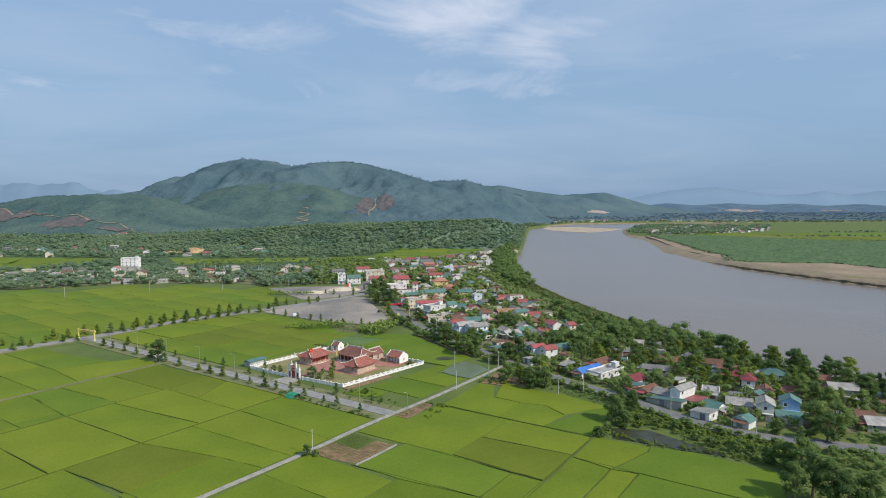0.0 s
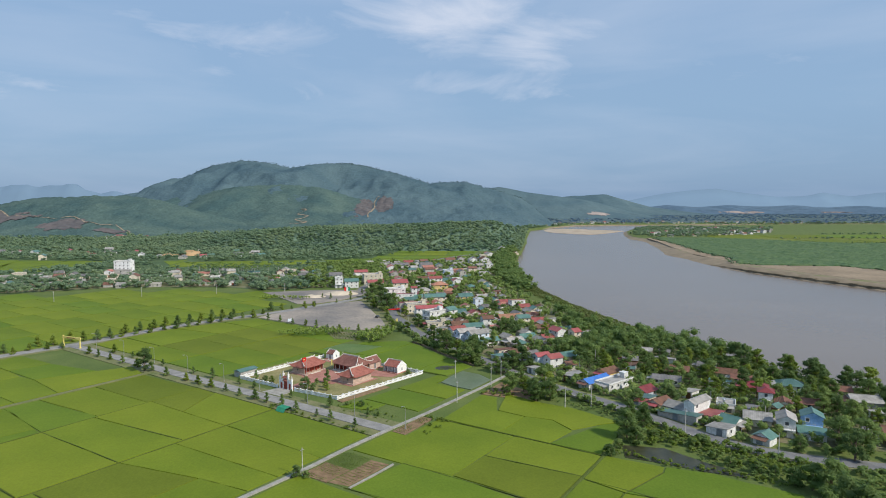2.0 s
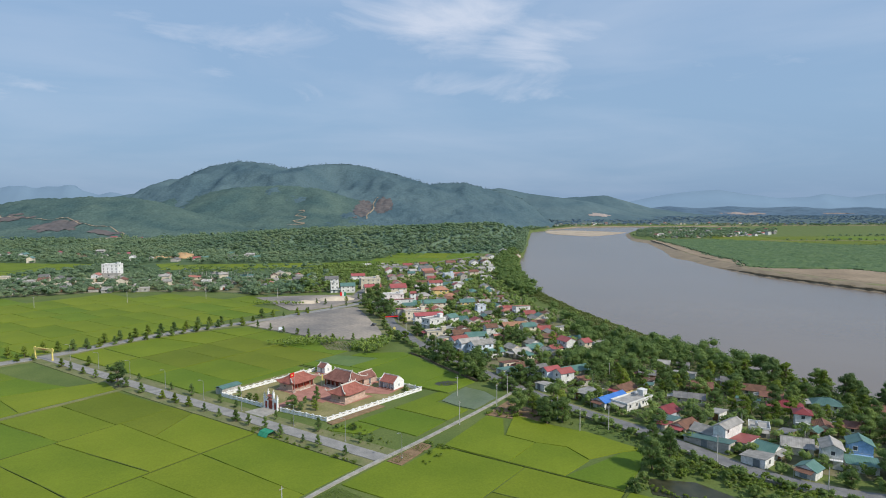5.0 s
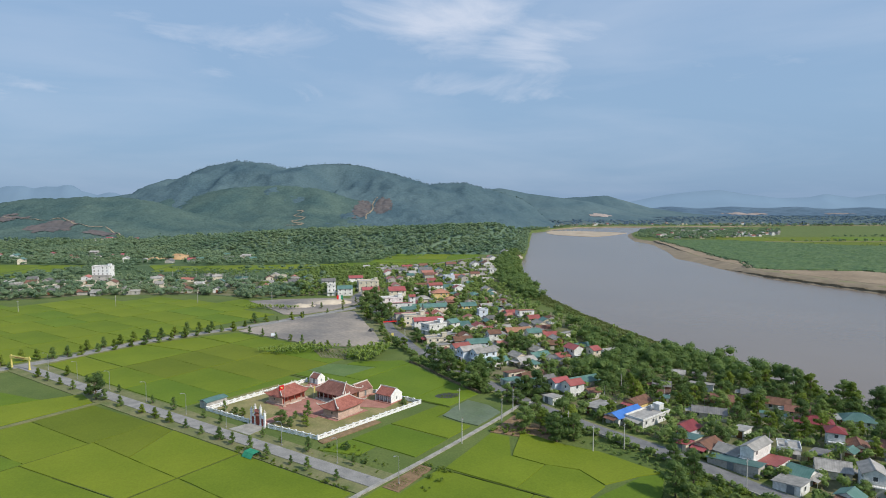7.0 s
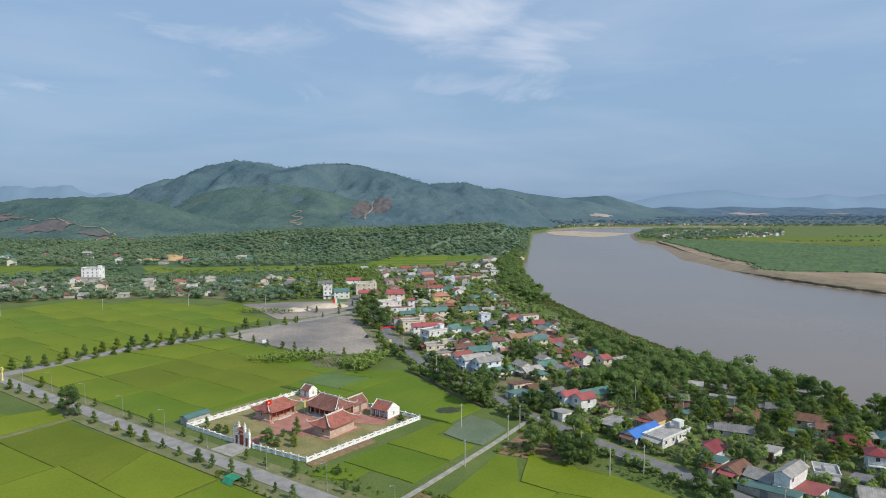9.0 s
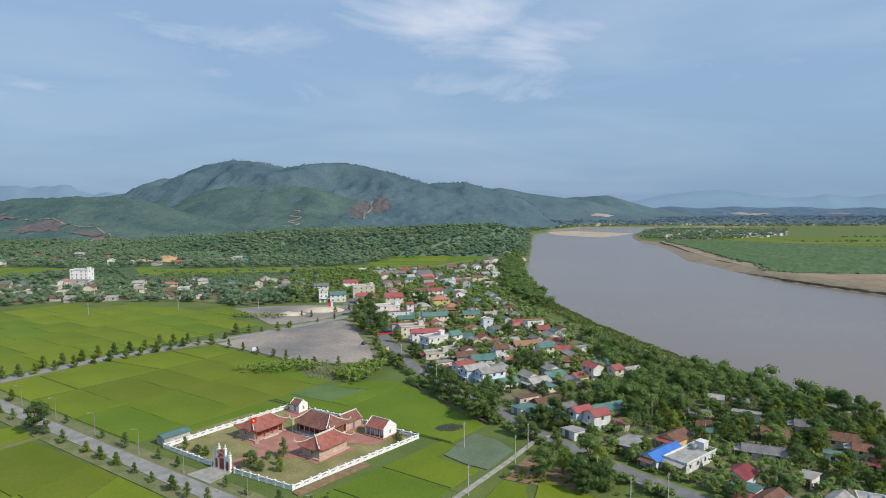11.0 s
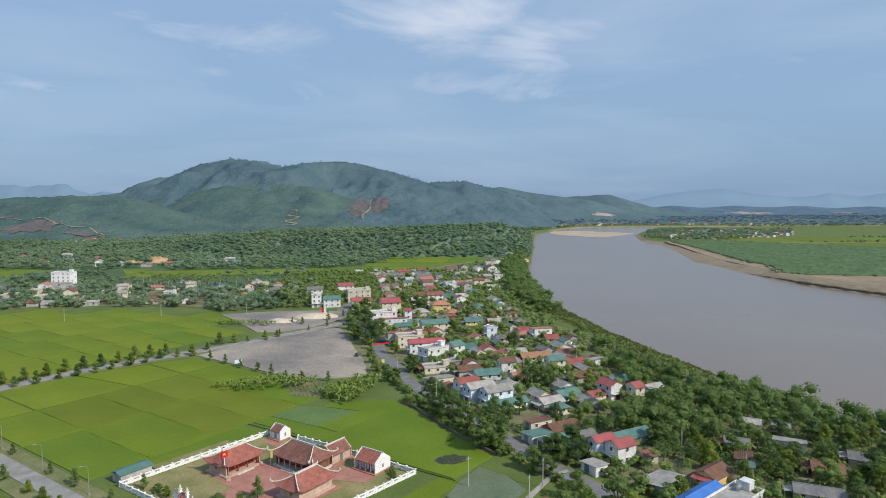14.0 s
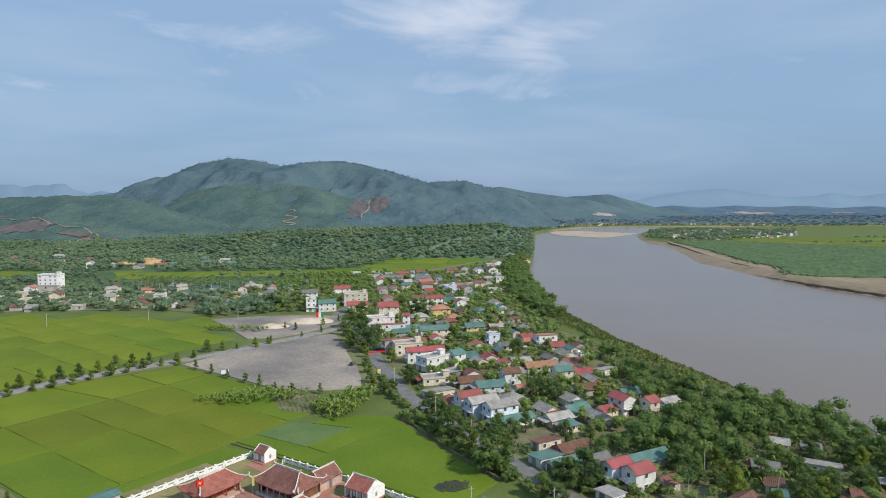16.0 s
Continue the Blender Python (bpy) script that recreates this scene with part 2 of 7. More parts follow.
LACQUER = material("red_lacquer", (0.24, 0.045, 0.03), (0.32, 0.07, 0.045), 1.0, 0.5)
FLAG = material("red_cloth", (0.62, 0.02, 0.02), (0.72, 0.03, 0.025), 1.0, 0.8)
GOLD = material("yellow_paint", (0.66, 0.54, 0.15), (0.76, 0.64, 0.22), 1.0, 0.6)
NET = material("green_shade_net", (0.02, 0.20, 0.11), (0.05, 0.28, 0.16), 0.8, 0.8)
BARK = material("bark", (0.10, 0.075, 0.05), (0.20, 0.16, 0.12), 3.0, 0.95)
LEAF = material("broad_leaves", (0.138, 0.222, 0.066), (0.238, 0.325, 0.104), 0.25, 0.6, vary=0.28, island=0.12, spec=0.2, translucent=0.58)
LEAF_DARK = material("dense_dark_leaves", (0.116, 0.192, 0.066), (0.188, 0.268, 0.090), 0.25, 0.6, vary=0.22, island=0.13, spec=0.2, translucent=0.58)
BANANA = material("banana_leaves", (0.21, 0.30, 0.055), (0.30, 0.39, 0.09), 0.25, 0.5, island=0.3, spec=0.3, translucent=0.5)
LEAF_LIGHT = material("light_leaves", (0.175, 0.245, 0.04), (0.245, 0.325, 0.065), 0.25, 0.6, vary=0.25, island=0.2, spec=0.2, translucent=0.55)
DRY_TUFT = material("dry_tall_grass", (0.140, 0.188, 0.055), (0.215, 0.238, 0.090), 0.1, 0.8, island=0.16, spec=0.1, translucent=0.5)
# far-wood leaves paled and blued in the base colour to stand in for haze
FOREST = material("haze_paled_forest_leaves", (0.195, 0.295, 0.185), (0.300, 0.385, 0.222), 0.012, 0.8, island=0.2, spec=0.1, translucent=0.6)
# hill greens tinted blue in the base colour to put haze on them
HILL_WOOD = material("haze_tinted_hill_leaves", (0.060, 0.102, 0.096), (0.082, 0.124, 0.106), 0.004, 0.9, island=0.12, spec=0.05, translucent=0.4)
HILL = material("haze_tinted_undergrowth", (0.062, 0.106, 0.128), (0.094, 0.144, 0.158), 0.006, 0.95, fine=0.16, bump=3.5, spec=0.03, grain_by=0.4)
# the distant hills and trees get stronger blue haze painted into their colours
FAR_HILL = material("haze_tinted_far_undergrowth", (0.128, 0.205, 0.285), (0.160, 0.238, 0.31), 0.003, 0.95, fine=0.02, bump=2.0, spec=0.05, translucent=0.35)
BLUE_HILL = material("haze_tinted_hill_forest", (0.078, 0.128, 0.148), (0.106, 0.156, 0.165), 0.004, 0.95, fine=0.06, bump=4.0, spec=0.03, grain_by=0.25)
BAR_SAND = material("pale_bar_sand", (0.33, 0.265, 0.19), (0.46, 0.38, 0.285), 0.03, 0.95, fine=0.2, grain_by=0.2)
BANK_SAND = material("damp_bank_sand", (0.20, 0.150, 0.098), (0.31, 0.24, 0.16), 0.02, 0.95, fine=0.2)
# foothill green carries a blue haze tint in its colour too
FOOTHILL = material("haze_tinted_foothill", (0.054, 0.096, 0.096), (0.092, 0.138, 0.118), 0.010, 0.95, fine=0.16, bump=4.0, spec=0.03, grain_by=0.4)
TAR = material("dark_asphalt", (0.135, 0.135, 0.138), (0.20, 0.197, 0.19), 0.3, 0.9, fine=3.0)
SCAR = material("landslip_earth", (0.092, 0.088, 0.090), (0.124, 0.107, 0.102), 0.02, 0.95, fine=0.1)
CLAY = material("cut_clay", (0.40, 0.24, 0.12), (0.50, 0.33, 0.175), 0.05, 0.95, fine=0.2)
TRACK = material("pale_earth_track", (0.22, 0.18, 0.125), (0.32, 0.26, 0.18), 0.05, 0.95, fine=0.2)
PALE = material("pale_clearing", (0.26, 0.215, 0.19), (0.36, 0.30, 0.265), 0.01, 0.95, fine=0.05)
# canopy of the rise, its colour shifted bluish for haze like the leaves
FOREST_FLOOR = material("haze_paled_canopy", (0.098, 0.158, 0.112), (0.145, 0.205, 0.134), 0.03, 0.9, fine=0.3, bump=1.6, spec=0.05)
SCRUB = material("scrub_and_shrubs", (0.062, 0.102, 0.048), (0.100, 0.145, 0.068), 0.03, 0.95, fine=0.35, bump=0.6, spec=0.1)


# ---- builders ----
class Shape:
    """Vertices and faces of one mesh."""

    def __init__(self):
        self.v, self.f = [], []

    def add(self, verts, faces):
        k = len(self.v)
        self.v += [tuple(p) for p in verts]
        self.f += [tuple(i + k for i in face) for face in faces]
        return self

    def box(self, x0, y0, z0, x1, y1, z1):
        return self.add([(x0, y0, z0), (x1, y0, z0), (x1, y1, z0), (x0, y1, z0), (x0, y0, z1), (x1, y0, z1), (x1, y1, z1), (x0, y1, z1)],
                        [(3, 2, 1, 0), (4, 5, 6, 7), (0, 1, 5, 4), (1, 2, 6, 5), (2, 3, 7, 6), (3, 0, 4, 7)])

    def prism(self, profile, x0, x1):
        """A closed profile of (y, z) drawn out along x."""
        n = len(profile)
        verts = [(x0, y, z) for y, z in profile] + [(x1, y, z) for y, z in profile]
        return self.add(verts, [tuple(range(n - 1, -1, -1)), tuple(range(n, 2 * n))] + [(i, (i + 1) % n, n + (i + 1) % n, n + i) for i in range(n)])

    def tube(self, points, radii, n=7):
        rings = []
        for i, p in enumerate(points):
            p = Vector(p)
            a, b = Vector(points[max(i - 1, 0)]), Vector(points[min(i + 1, len(points) - 1)])
            way = (b - a).normalized()
            side = way.cross((0.3, 0.9, 0.2)).normalized()
            up = way.cross(side)
            rings += [p + radii[i] * (math.cos(6.2832 * k / n) * side + math.sin(6.2832 * k / n) * up) for k in range(n)]
        faces = [(i * n + k, i * n + (k + 1) % n, (i + 1) * n + (k + 1) % n, (i + 1) * n + k) for i in range(len(points) - 1) for k in range(n)]
        faces += [tuple(range(n - 1, -1, -1)), tuple(range((len(points) - 1) * n, len(points) * n))]
        return self.add(rings, faces)

    def slab(self, outline, z0, z1):
        """A flat plate with the given outline of (x, y)."""
        n = len(outline)
        verts = [(x, y, z0) for x, y in outline] + [(x, y, z1) for x, y in outline]
        return self.add(verts, [tuple(range(n - 1, -1, -1)), tuple(range(n, 2 * n))] + [(i, (i + 1) % n, n + (i + 1) % n, n + i) for i in range(n)])

    def mesh(self, name, mat):
        me = bpy.data.meshes.new(name)
        me.from_pydata(self.v, [], self.f)
        me.materials.append(mat)
        me.update()
        return me


def leaf_mesh(name, quads, tris, mat):
    """A mesh of loose quads (n, 4, 3) and triangles (m, 3, 3)."""
    n, m = len(quads), len(tris)
    me = bpy.data.meshes.new(name)
    co = np.concatenate([np.reshape(quads, (-1, 3)), np.reshape(tris, (-1, 3))]).astype(np.float32)
    me.vertices.add(len(co))
    me.vertices.foreach_set("co", co.ravel())
    me.loops.add(len(co))
    me.loops.foreach_set("vertex_index", np.arange(len(co), dtype=np.int32))
    me.polygons.add(n + m)
    me.polygons.foreach_set("loop_start", np.concatenate([np.arange(n) * 4, 4 * n + np.arange(m) * 3]).astype(np.int32))
    me.update(calc_edges=True)
    me.materials.append(mat)
    return me


def ball(level):
    """Triangles of a unit icosphere."""
    bm = bmesh.new()
    bmesh.ops.create_icosphere(bm, subdivisions=level, radius=1.0)
    out = np.array([[tuple(v.co) for v in f.verts] for f in bm.faces])
    bm.free()
    return out


def grid_mesh(name, xs, ys, zs, mat, smooth=True):
    """A sheet over the grid xs by ys with the heights zs[y, x]."""
    nx, ny = len(xs), len(ys)
    gx, gy = np.meshgrid(xs, ys)
    co = np.stack([gx, gy, zs], -1).reshape(-1, 3).astype(np.float32)
    i = (np.arange(ny - 1)[:, None] * nx + np.arange(nx - 1)[None]).ravel()
    faces = np.stack([i, i + 1, i + nx + 1, i + nx], 1).astype(np.int32)
    me = bpy.data.meshes.new(name)
    me.vertices.add(len(co))
    me.vertices.foreach_set("co", co.ravel())
    me.loops.add(faces.size)
    me.loops.foreach_set("vertex_index", faces.ravel())
    me.polygons.add(len(faces))
    me.polygons.foreach_set("loop_start", np.arange(0, faces.size, 4, dtype=np.int32))
    me.polygons.foreach_set("use_smooth", np.full(len(faces), smooth))
    me.update(calc_edges=True)
    me.materials.append(mat)
    return me


def part(name, data, parent, label=""):
    """A mesh object under a thing or under a part."""
    ob = new(name, data)
    ob.parent = parent
    return tagged(ob, label)


def thing(name, m, label, category, group=""):
    ob = new(name)
    ob.empty_display_size = 0.5
    ob.matrix_basis = m
    return tagged(ob, label, category, group)


def structure(name, data, label="", category=""):
    return tagged(new(name, data), label, category, kind="structure")


# The plan's own axes: along the temple road and along the field path.
PLAN = pose(-20, 226, 0, 0, 0, -34.5)


def plan(a, b):
    p = PLAN @ Vector((a, b, 0))
    return p.x, p.y


TAKEN = []  # discs (x, y, r) on which nothing grows


def free(x, y, r=0.0):
    return all((x - u) ** 2 + (y - v) ** 2 > (q + r) ** 2 for u, v, q in TAKEN)


def wave(x, y, size, seed=0.0):
    return noise.noise((x / size, y / size, seed))


def inside(x, y, ring):
    hit = False
    for (x0, y0), (x1, y1) in zip(ring, ring[1:] + ring[:1]):
        if (y0 > y) != (y1 > y) and x < (x1 - x0) * (y - y0) / (y1 - y0) + x0:
            hit = not hit
    return hit


def ribbon(points, width, z0, z1, step=6.0):
    """A plate along a smooth line."""
    pts = [Vector((*p, 0)) for p in points]
    line = []
    for i in range(len(pts) - 1):
        p0, p1, p2, p3 = pts[max(i - 1, 0)], pts[i], pts[i + 1], pts[min(i + 2, len(pts) - 1)]
        n = max(2, int((p2 - p1).length / step))
        for k in range(n):
            t = k / n
            line.append(0.5 * ((2 * p1) + (p2 - p0) * t + (2 * p0 - 5 * p1 + 4 * p2 - p3) * t * t + (3 * p1 - p0 - 3 * p2 + p3) * t ** 3))
    line.append(pts[-1])
    shape = Shape()
    verts, n = [], len(line)
    for i, p in enumerate(line):
        way = (line[min(i + 1, n - 1)] - line[max(i - 1, 0)]).normalized()
        side = Vector((-way.y, way.x, 0)) * width / 2
        for q, z in ((p + side, z0), (p + side, z1), (p - side, z1), (p - side, z0)):
            verts.append((q.x, q.y, z))
    faces = [(4 * i + k, 4 * i + k + 1, 4 * i + k + 5, 4 * i + k + 4) for i in range(n - 1) for k in range(3)]
    shape.add(verts, faces)
    return shape, line


# ---- land and water ----
def table(y, rows):
    return np.interp(y, [r[0] for r in rows], [r[1] for r in rows])


LEFT_BANK = [(-600, 850), (0, 372), (100, 300), (200, 236), (250, 206), (300, 178), (354, 154), (387, 140), (414, 131), (458, 120), (493, 111), (519, 107), (544, 102), (595, 95), (645, 89),
             (739, 90), (789, 94), (840, 99), (964, 116), (1064, 134), (1150, 146), (1267, 168), (1400, 186), (1761, 243), (1820, 257), (1989, 350), (2150, 454), (2197, 596), (2201, 784), (2251, 996), (2300, 1278), (2310, 2600)]
RIGHT_BANK = [(-600, 1200), (0, 800), (200, 650), (400, 520), (500, 470), (598, 424), (640, 407), (685, 391), (747, 369), (840, 357), (937, 360), (1004, 356), (1125, 388), (1327, 428), (1426, 424), (1543, 449), (1700, 490),
              (1856, 559), (1994, 655), (2074, 842), (2208, 1164), (2240, 2600)]


def land(x, y):
    """Height of the ground."""
    xl = table(y, LEFT_BANK) + 3.5 * wave(x * 0 + 3, y, 31.0) + 1.5 * wave(7, y, 9.0)
    xr = table(y, RIGHT_BANK) + 2.5 * wave(3, y, 60.0) + 1.6 * wave(5, y, 17.0)
    if y > 2300 or y < -600:
        return 0.0
    into_l, into_r = x - xl, xr - x
    side_r = 12.0 if y > 1450 else 24.0 if y > 830 else 9.0
    side_l = 14.0 if y < 1000 else 5.0
    drop = min((into_l + side_l) / side_l, (into_r + side_r) / side_r)
    depth = -5.0 * min(max(drop, 0.0), 1.0) - 3.0 * min(max(min(into_l, into_r) / 20.0, 0.0), 1.0)
    return depth


def axis(*stretches):
    out = []
    for start, stop, step in stretches:
        out += list(np.arange(start, stop, step))
    return np.array(out)


gx = axis((-4900, -600, 430), (-600, 60, 60), (60, 640, 7), (640, 1300, 22), (1300, 4901, 300))
gy = axis((-700, 100, 80), (100, 900, 7), (900, 2320, 12), (2320, 4880, 320))
gz = np.array([[land(x, y) for x in gx] for y in gy])
GROUND_MIX = GROUND.copy()
GROUND_MIX.name = "grass_over_sandy_bank"
gn, gl = GROUND_MIX.node_tree.nodes, GROUND_MIX.node_tree.links
g_bsdf = gn["Principled BSDF"]
g_grass = g_bsdf.inputs["Base Color"].links[0].from_socket
g_geo = gn.new("ShaderNodeNewGeometry")
g_sep = gn.new("ShaderNodeSeparateXYZ")
g_n = gn.new("ShaderNodeTexNoise")
g_n.inputs["Scale"].default_value, g_n.inputs["Detail"].default_value = 0.06, 5.0
g_add = gn.new("ShaderNodeMath")
g_add.operation, g_add.inputs[1].default_value = "MULTIPLY_ADD", 2.6
g_map = gn.new("ShaderNodeMapRange")
g_map.inputs["From Min"].default_value, g_map.inputs["From Max"].default_value = 0.2, -0.8
g_sand = gn.new("ShaderNodeMixRGB")
g_sand.inputs["Color1"].default_value, g_sand.inputs["Color2"].default_value = (0.13, 0.105, 0.068, 1), (0.36, 0.285, 0.195, 1)
g_mix = gn.new("ShaderNodeMixRGB")
g_tex = gn.new("ShaderNodeTexCoord")
gl.new(g_tex.outputs["Object"], g_n.inputs["Vector"])
gl.new(g_geo.outputs["Position"], g_sep.inputs["Vector"])
gl.new(g_n.outputs["Fac"], g_add.inputs[0])
gl.new(g_sep.outputs["Z"], g_add.inputs[2])
# the far bank is bare sand up to the crops
g_east = gn.new("ShaderNodeMapRange")
g_east.inputs["From Min"].default_value, g_east.inputs["From Max"].default_value = 325.0, 335.0
g_south = gn.new("ShaderNodeMapRange")
g_south.inputs["From Min"].default_value, g_south.inputs["From Max"].default_value = 1400.0, 1340.0
g_bare = gn.new("ShaderNodeMath")
g_bare.operation = "MULTIPLY"
g_fall = gn.new("ShaderNodeMath")
g_fall.operation, g_fall.inputs[1].default_value = "MULTIPLY_ADD", -1.9
gl.new(g_sep.outputs["X"], g_east.inputs["Value"])
gl.new(g_sep.outputs["Y"], g_south.inputs["Value"])
gl.new(g_east.outputs["Result"], g_bare.inputs[0])
gl.new(g_south.outputs["Result"], g_bare.inputs[1])
gl.new(g_bare.outputs[0], g_fall.inputs[0])
gl.new(g_add.outputs[0], g_fall.inputs[2])
gl.new(g_fall.outputs[0], g_map.inputs["Value"])
gl.new(g_n.outputs["Fac"], g_sand.inputs["Fac"])
# the far part of the near bank is grown over down to the water
g_lean = gn.new("ShaderNodeMath")
g_lean.operation, g_lean.inputs[1].default_value = "MULTIPLY_ADD", -0.14
g_open = gn.new("ShaderNodeMapRange")
g_open.inputs["From Min"].default_value, g_open.inputs["From Max"].default_value = 35.0, 60.0
g_both = gn.new("ShaderNodeMath")
g_both.operation = "MULTIPLY"
gl.new(g_sep.outputs["Y"], g_lean.inputs[0])
gl.new(g_sep.outputs["X"], g_lean.inputs[2])
gl.new(g_lean.outputs[0], g_open.inputs["Value"])
gl.new(g_open.outputs["Result"], g_both.inputs[0])
gl.new(g_map.outputs["Result"], g_both.inputs[1])
gl.new(g_both.outputs[0], g_mix.inputs["Fac"])
gl.new(g_grass, g_mix.inputs["Color1"])
gl.new(g_sand.outputs["Color"], g_mix.inputs["Color2"])
gl.new(g_mix.outputs["Color"], g_bsdf.inputs["Base Color"])
structure("ground", grid_mesh("ground", gx, gy, gz, GROUND_MIX), "flat grassy land that falls to sandy river banks", "ground")

cliff = Shape()
cliff_y = [560 + 3.0 * k for k in range(96)]
for y in cliff_y:
    x0 = table(y, RIGHT_BANK) + 2.5 * wave(3, y, 60.0) + 1.6 * wave(5, y, 17.0) + 0.8 * wave(9, y, 5.0)
    top = -2.5 + 0.9 * wave(2, y, 11.0) + 0.5 * wave(4, y, 4.0) - 2.2 * max(0.0, (y - 760) / 90)
    cliff.v += [(x0 - 0.4, y, -5.6), (x0 + 0.8, y, min(top, -2.0)), (x0 + 5.0, y, min(top, -2.0) + 0.2)]
cliff.f = [(3 * k + c, 3 * k + 3 + c, 3 * k + 4 + c, 3 * k + 1 + c) for k in range(len(cliff_y) - 1) for c in (0, 1)]
structure("bank_cliff", cliff.mesh("bank_cliff", MUD), "ragged eroded earth edge of the far bank", "river bank")
BAR = [(290, 1760), (300, 1700), (326, 1655), (350, 1622), (371, 1602), (402, 1628), (442, 1676), (480, 1730), (520, 1800), (470, 1860), (420, 1905), (369, 1935), (320, 1900), (298, 1850)]
structure("sandbar", Shape().slab(BAR, -6.0, -4.55).mesh("sandbar", BAR_SAND), "low pale sandbar in the river bend", "sandbar")
WATER = material("silty_river_water", (0.180, 0.138, 0.098), (0.208, 0.160, 0.114), 0.006, 0.24, spec=0.38, detail=4.0)
wat = WATER.node_tree
w_wave = wat.nodes.new("ShaderNodeTexNoise")
w_wave.inputs["Scale"].default_value, w_wave.inputs["Detail"].default_value = 0.35, 4.0
w_bump = wat.nodes.new("ShaderNodeBump")
w_bump.inputs["Strength"].default_value, w_bump.inputs["Distance"].default_value = 0.25, 0.35
wat.links.new(wat.nodes["Texture Coordinate"].outputs["Object"], w_wave.inputs["Vector"])
wat.links.new(w_wave.outputs["Fac"], w_bump.inputs["Height"])
wat.links.new(w_bump.outputs["Normal"], wat.nodes["Principled BSDF"].inputs["Normal"])
structure("water", grid_mesh("water", np.linspace(-200, 3200, 12), np.linspace(-700, 2320, 12), np.full((12, 12), -5.0), WATER), "broad calm brown river full of silt", "river")


class Hill:
    """A ridge along x: its crest, the depth of its foot in front and behind."""

    def __init__(self, crest, y0, front, back, rough, seed, canopy=0.0, taper=0.0, crown=17.0):
        self.cx, self.ch = np.array([c[0] for c in crest], float), np.array([c[1] for c in crest], float)
        self.y0, self.front, self.back, self.rough, self.seed, self.canopy, self.taper, self.crown = y0, front, back, rough, seed, canopy, taper, crown

    def z(self, x, y):
        h = float(np.interp(x, self.cx, self.ch))
        bend = noise.fractal((x / 420.0, y / 900.0, self.seed), 0.8, 2.0, 4) - 0.45 * abs(noise.noise((x / 120.0, y / 420.0, self.seed + 7)))
        fine = noise.fractal((x / 90.0, y / 90.0, self.seed + 3), 0.9, 2.0, 4)
        s = (self.y0 - y) / (self.front * (1 - self.taper * min(max((x - 100) / 400, 0.0), 1.0))) if y < self.y0 else (y - self.y0) / self.back
        if s >= 1:
            return -16.0
        spur = 1.0 + 0.9 * bend * min(1.0, s * 3.0) * (1 - s)
        p = min((1 - s) ** 1.15 * spur, 1 - 0.5 * s)
        crown = 1.0 - min(1.0, noise.voronoi((x / self.crown, y / self.crown, self.seed))[0][0])
        return (h + 4) * p - 4 + self.rough * fine * min(1.0, 0.15 + s * 2) + self.canopy * crown - 12 * max(0.0, s - 0.9) / 0.1

    def sheet(self, name, dx, dy, mat, label, clip=False):
        xs = np.arange(self.cx[0], self.cx[-1] + dx, dx)
        ys = np.arange(self.y0 - self.front, self.y0 + self.back + dy, dy)
        zs = np.array([[-16.0 if clip and x > table(y, LEFT_BANK) - 12 else self.z(x, y) for x in xs] for y in ys])
        return structure(name, grid_mesh(name, xs, ys, zs, mat), label, "hill")


main_hill = Hill([(-1839, 3), (-1576, 25), (-1313, 76), (-1182, 102), (-1083, 123), (-984, 171), (-874, 214), (-766, 233), (-658, 223), (-582, 203), (-485, 219), (-344, 223), (-225, 195), (-139, 172), (-52, 146), (34, 150), (84, 151), (143, 135), (207, 117), (292, 92), (345, 58), (392, 8)], 2400, 720, 160, 9, 1.0, 7.0, 0.75)
front_hill = Hill([(-1800, 80), (-1639, 81), (-1402, 72), (-1244, 66), (-1147, 85), (-1036, 90), (-957, 94), (-878, 93), (-783, 82), (-705, 57), (-578, 25), (-452, 6), (-356, 3)], 1750, 420, 160, 6, 5.0, 6.0)
mid_hill = Hill([(-1500, 50), (-1250, 78), (-1054, 90), (-910, 95), (-798, 104), (-662, 127), (-527, 136), (-404, 126), (-296, 92), (-150, 58), (0, 28), (120, 2)], 2060, 420, 260, 6, 33.0, 6.0)
wood_hill = Hill([(-664, -2), (-559, 2), (-454, 8), (-349, 18), (-234, 26), (-88, 29), (17, 34), (90, 38), (124, 30), (134, 14), (142, -16)], 1150, 150, 450, 3, 9.0, 5.0, 0.0, 10.0)
second_hill = Hill([(-259, 60), (-13, 107), (141, 137), (310, 159), (449, 131), (634, 107), (788, 86), (943, 46), (1100, 0)], 3400, 600, 400, 8, 13.0)
third_hill = Hill([(300, 20), (420, 57), (601, 94), (782, 116), (1035, 127), (1181, 87), (1327, 47), (1509, 22), (1700, 0)], 4000, 600, 400, 8, 17.0)
low_hill = Hill([(1000, 5), (1154, 17), (1387, 41), (1543, 57), (1738, 41), (1971, 57), (2166, 49), (2400, 57), (2634, 42), (2868, 54), (3055, 42), (3763, 58)], 4300, 500, 300, 7, 21.0)
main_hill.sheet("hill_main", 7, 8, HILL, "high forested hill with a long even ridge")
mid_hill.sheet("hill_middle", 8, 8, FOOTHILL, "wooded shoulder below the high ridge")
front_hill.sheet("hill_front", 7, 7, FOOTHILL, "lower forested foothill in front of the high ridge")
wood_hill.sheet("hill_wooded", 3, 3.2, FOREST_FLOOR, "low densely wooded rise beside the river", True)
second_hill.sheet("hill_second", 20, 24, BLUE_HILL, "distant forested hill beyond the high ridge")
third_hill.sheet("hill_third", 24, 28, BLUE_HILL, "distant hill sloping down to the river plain")
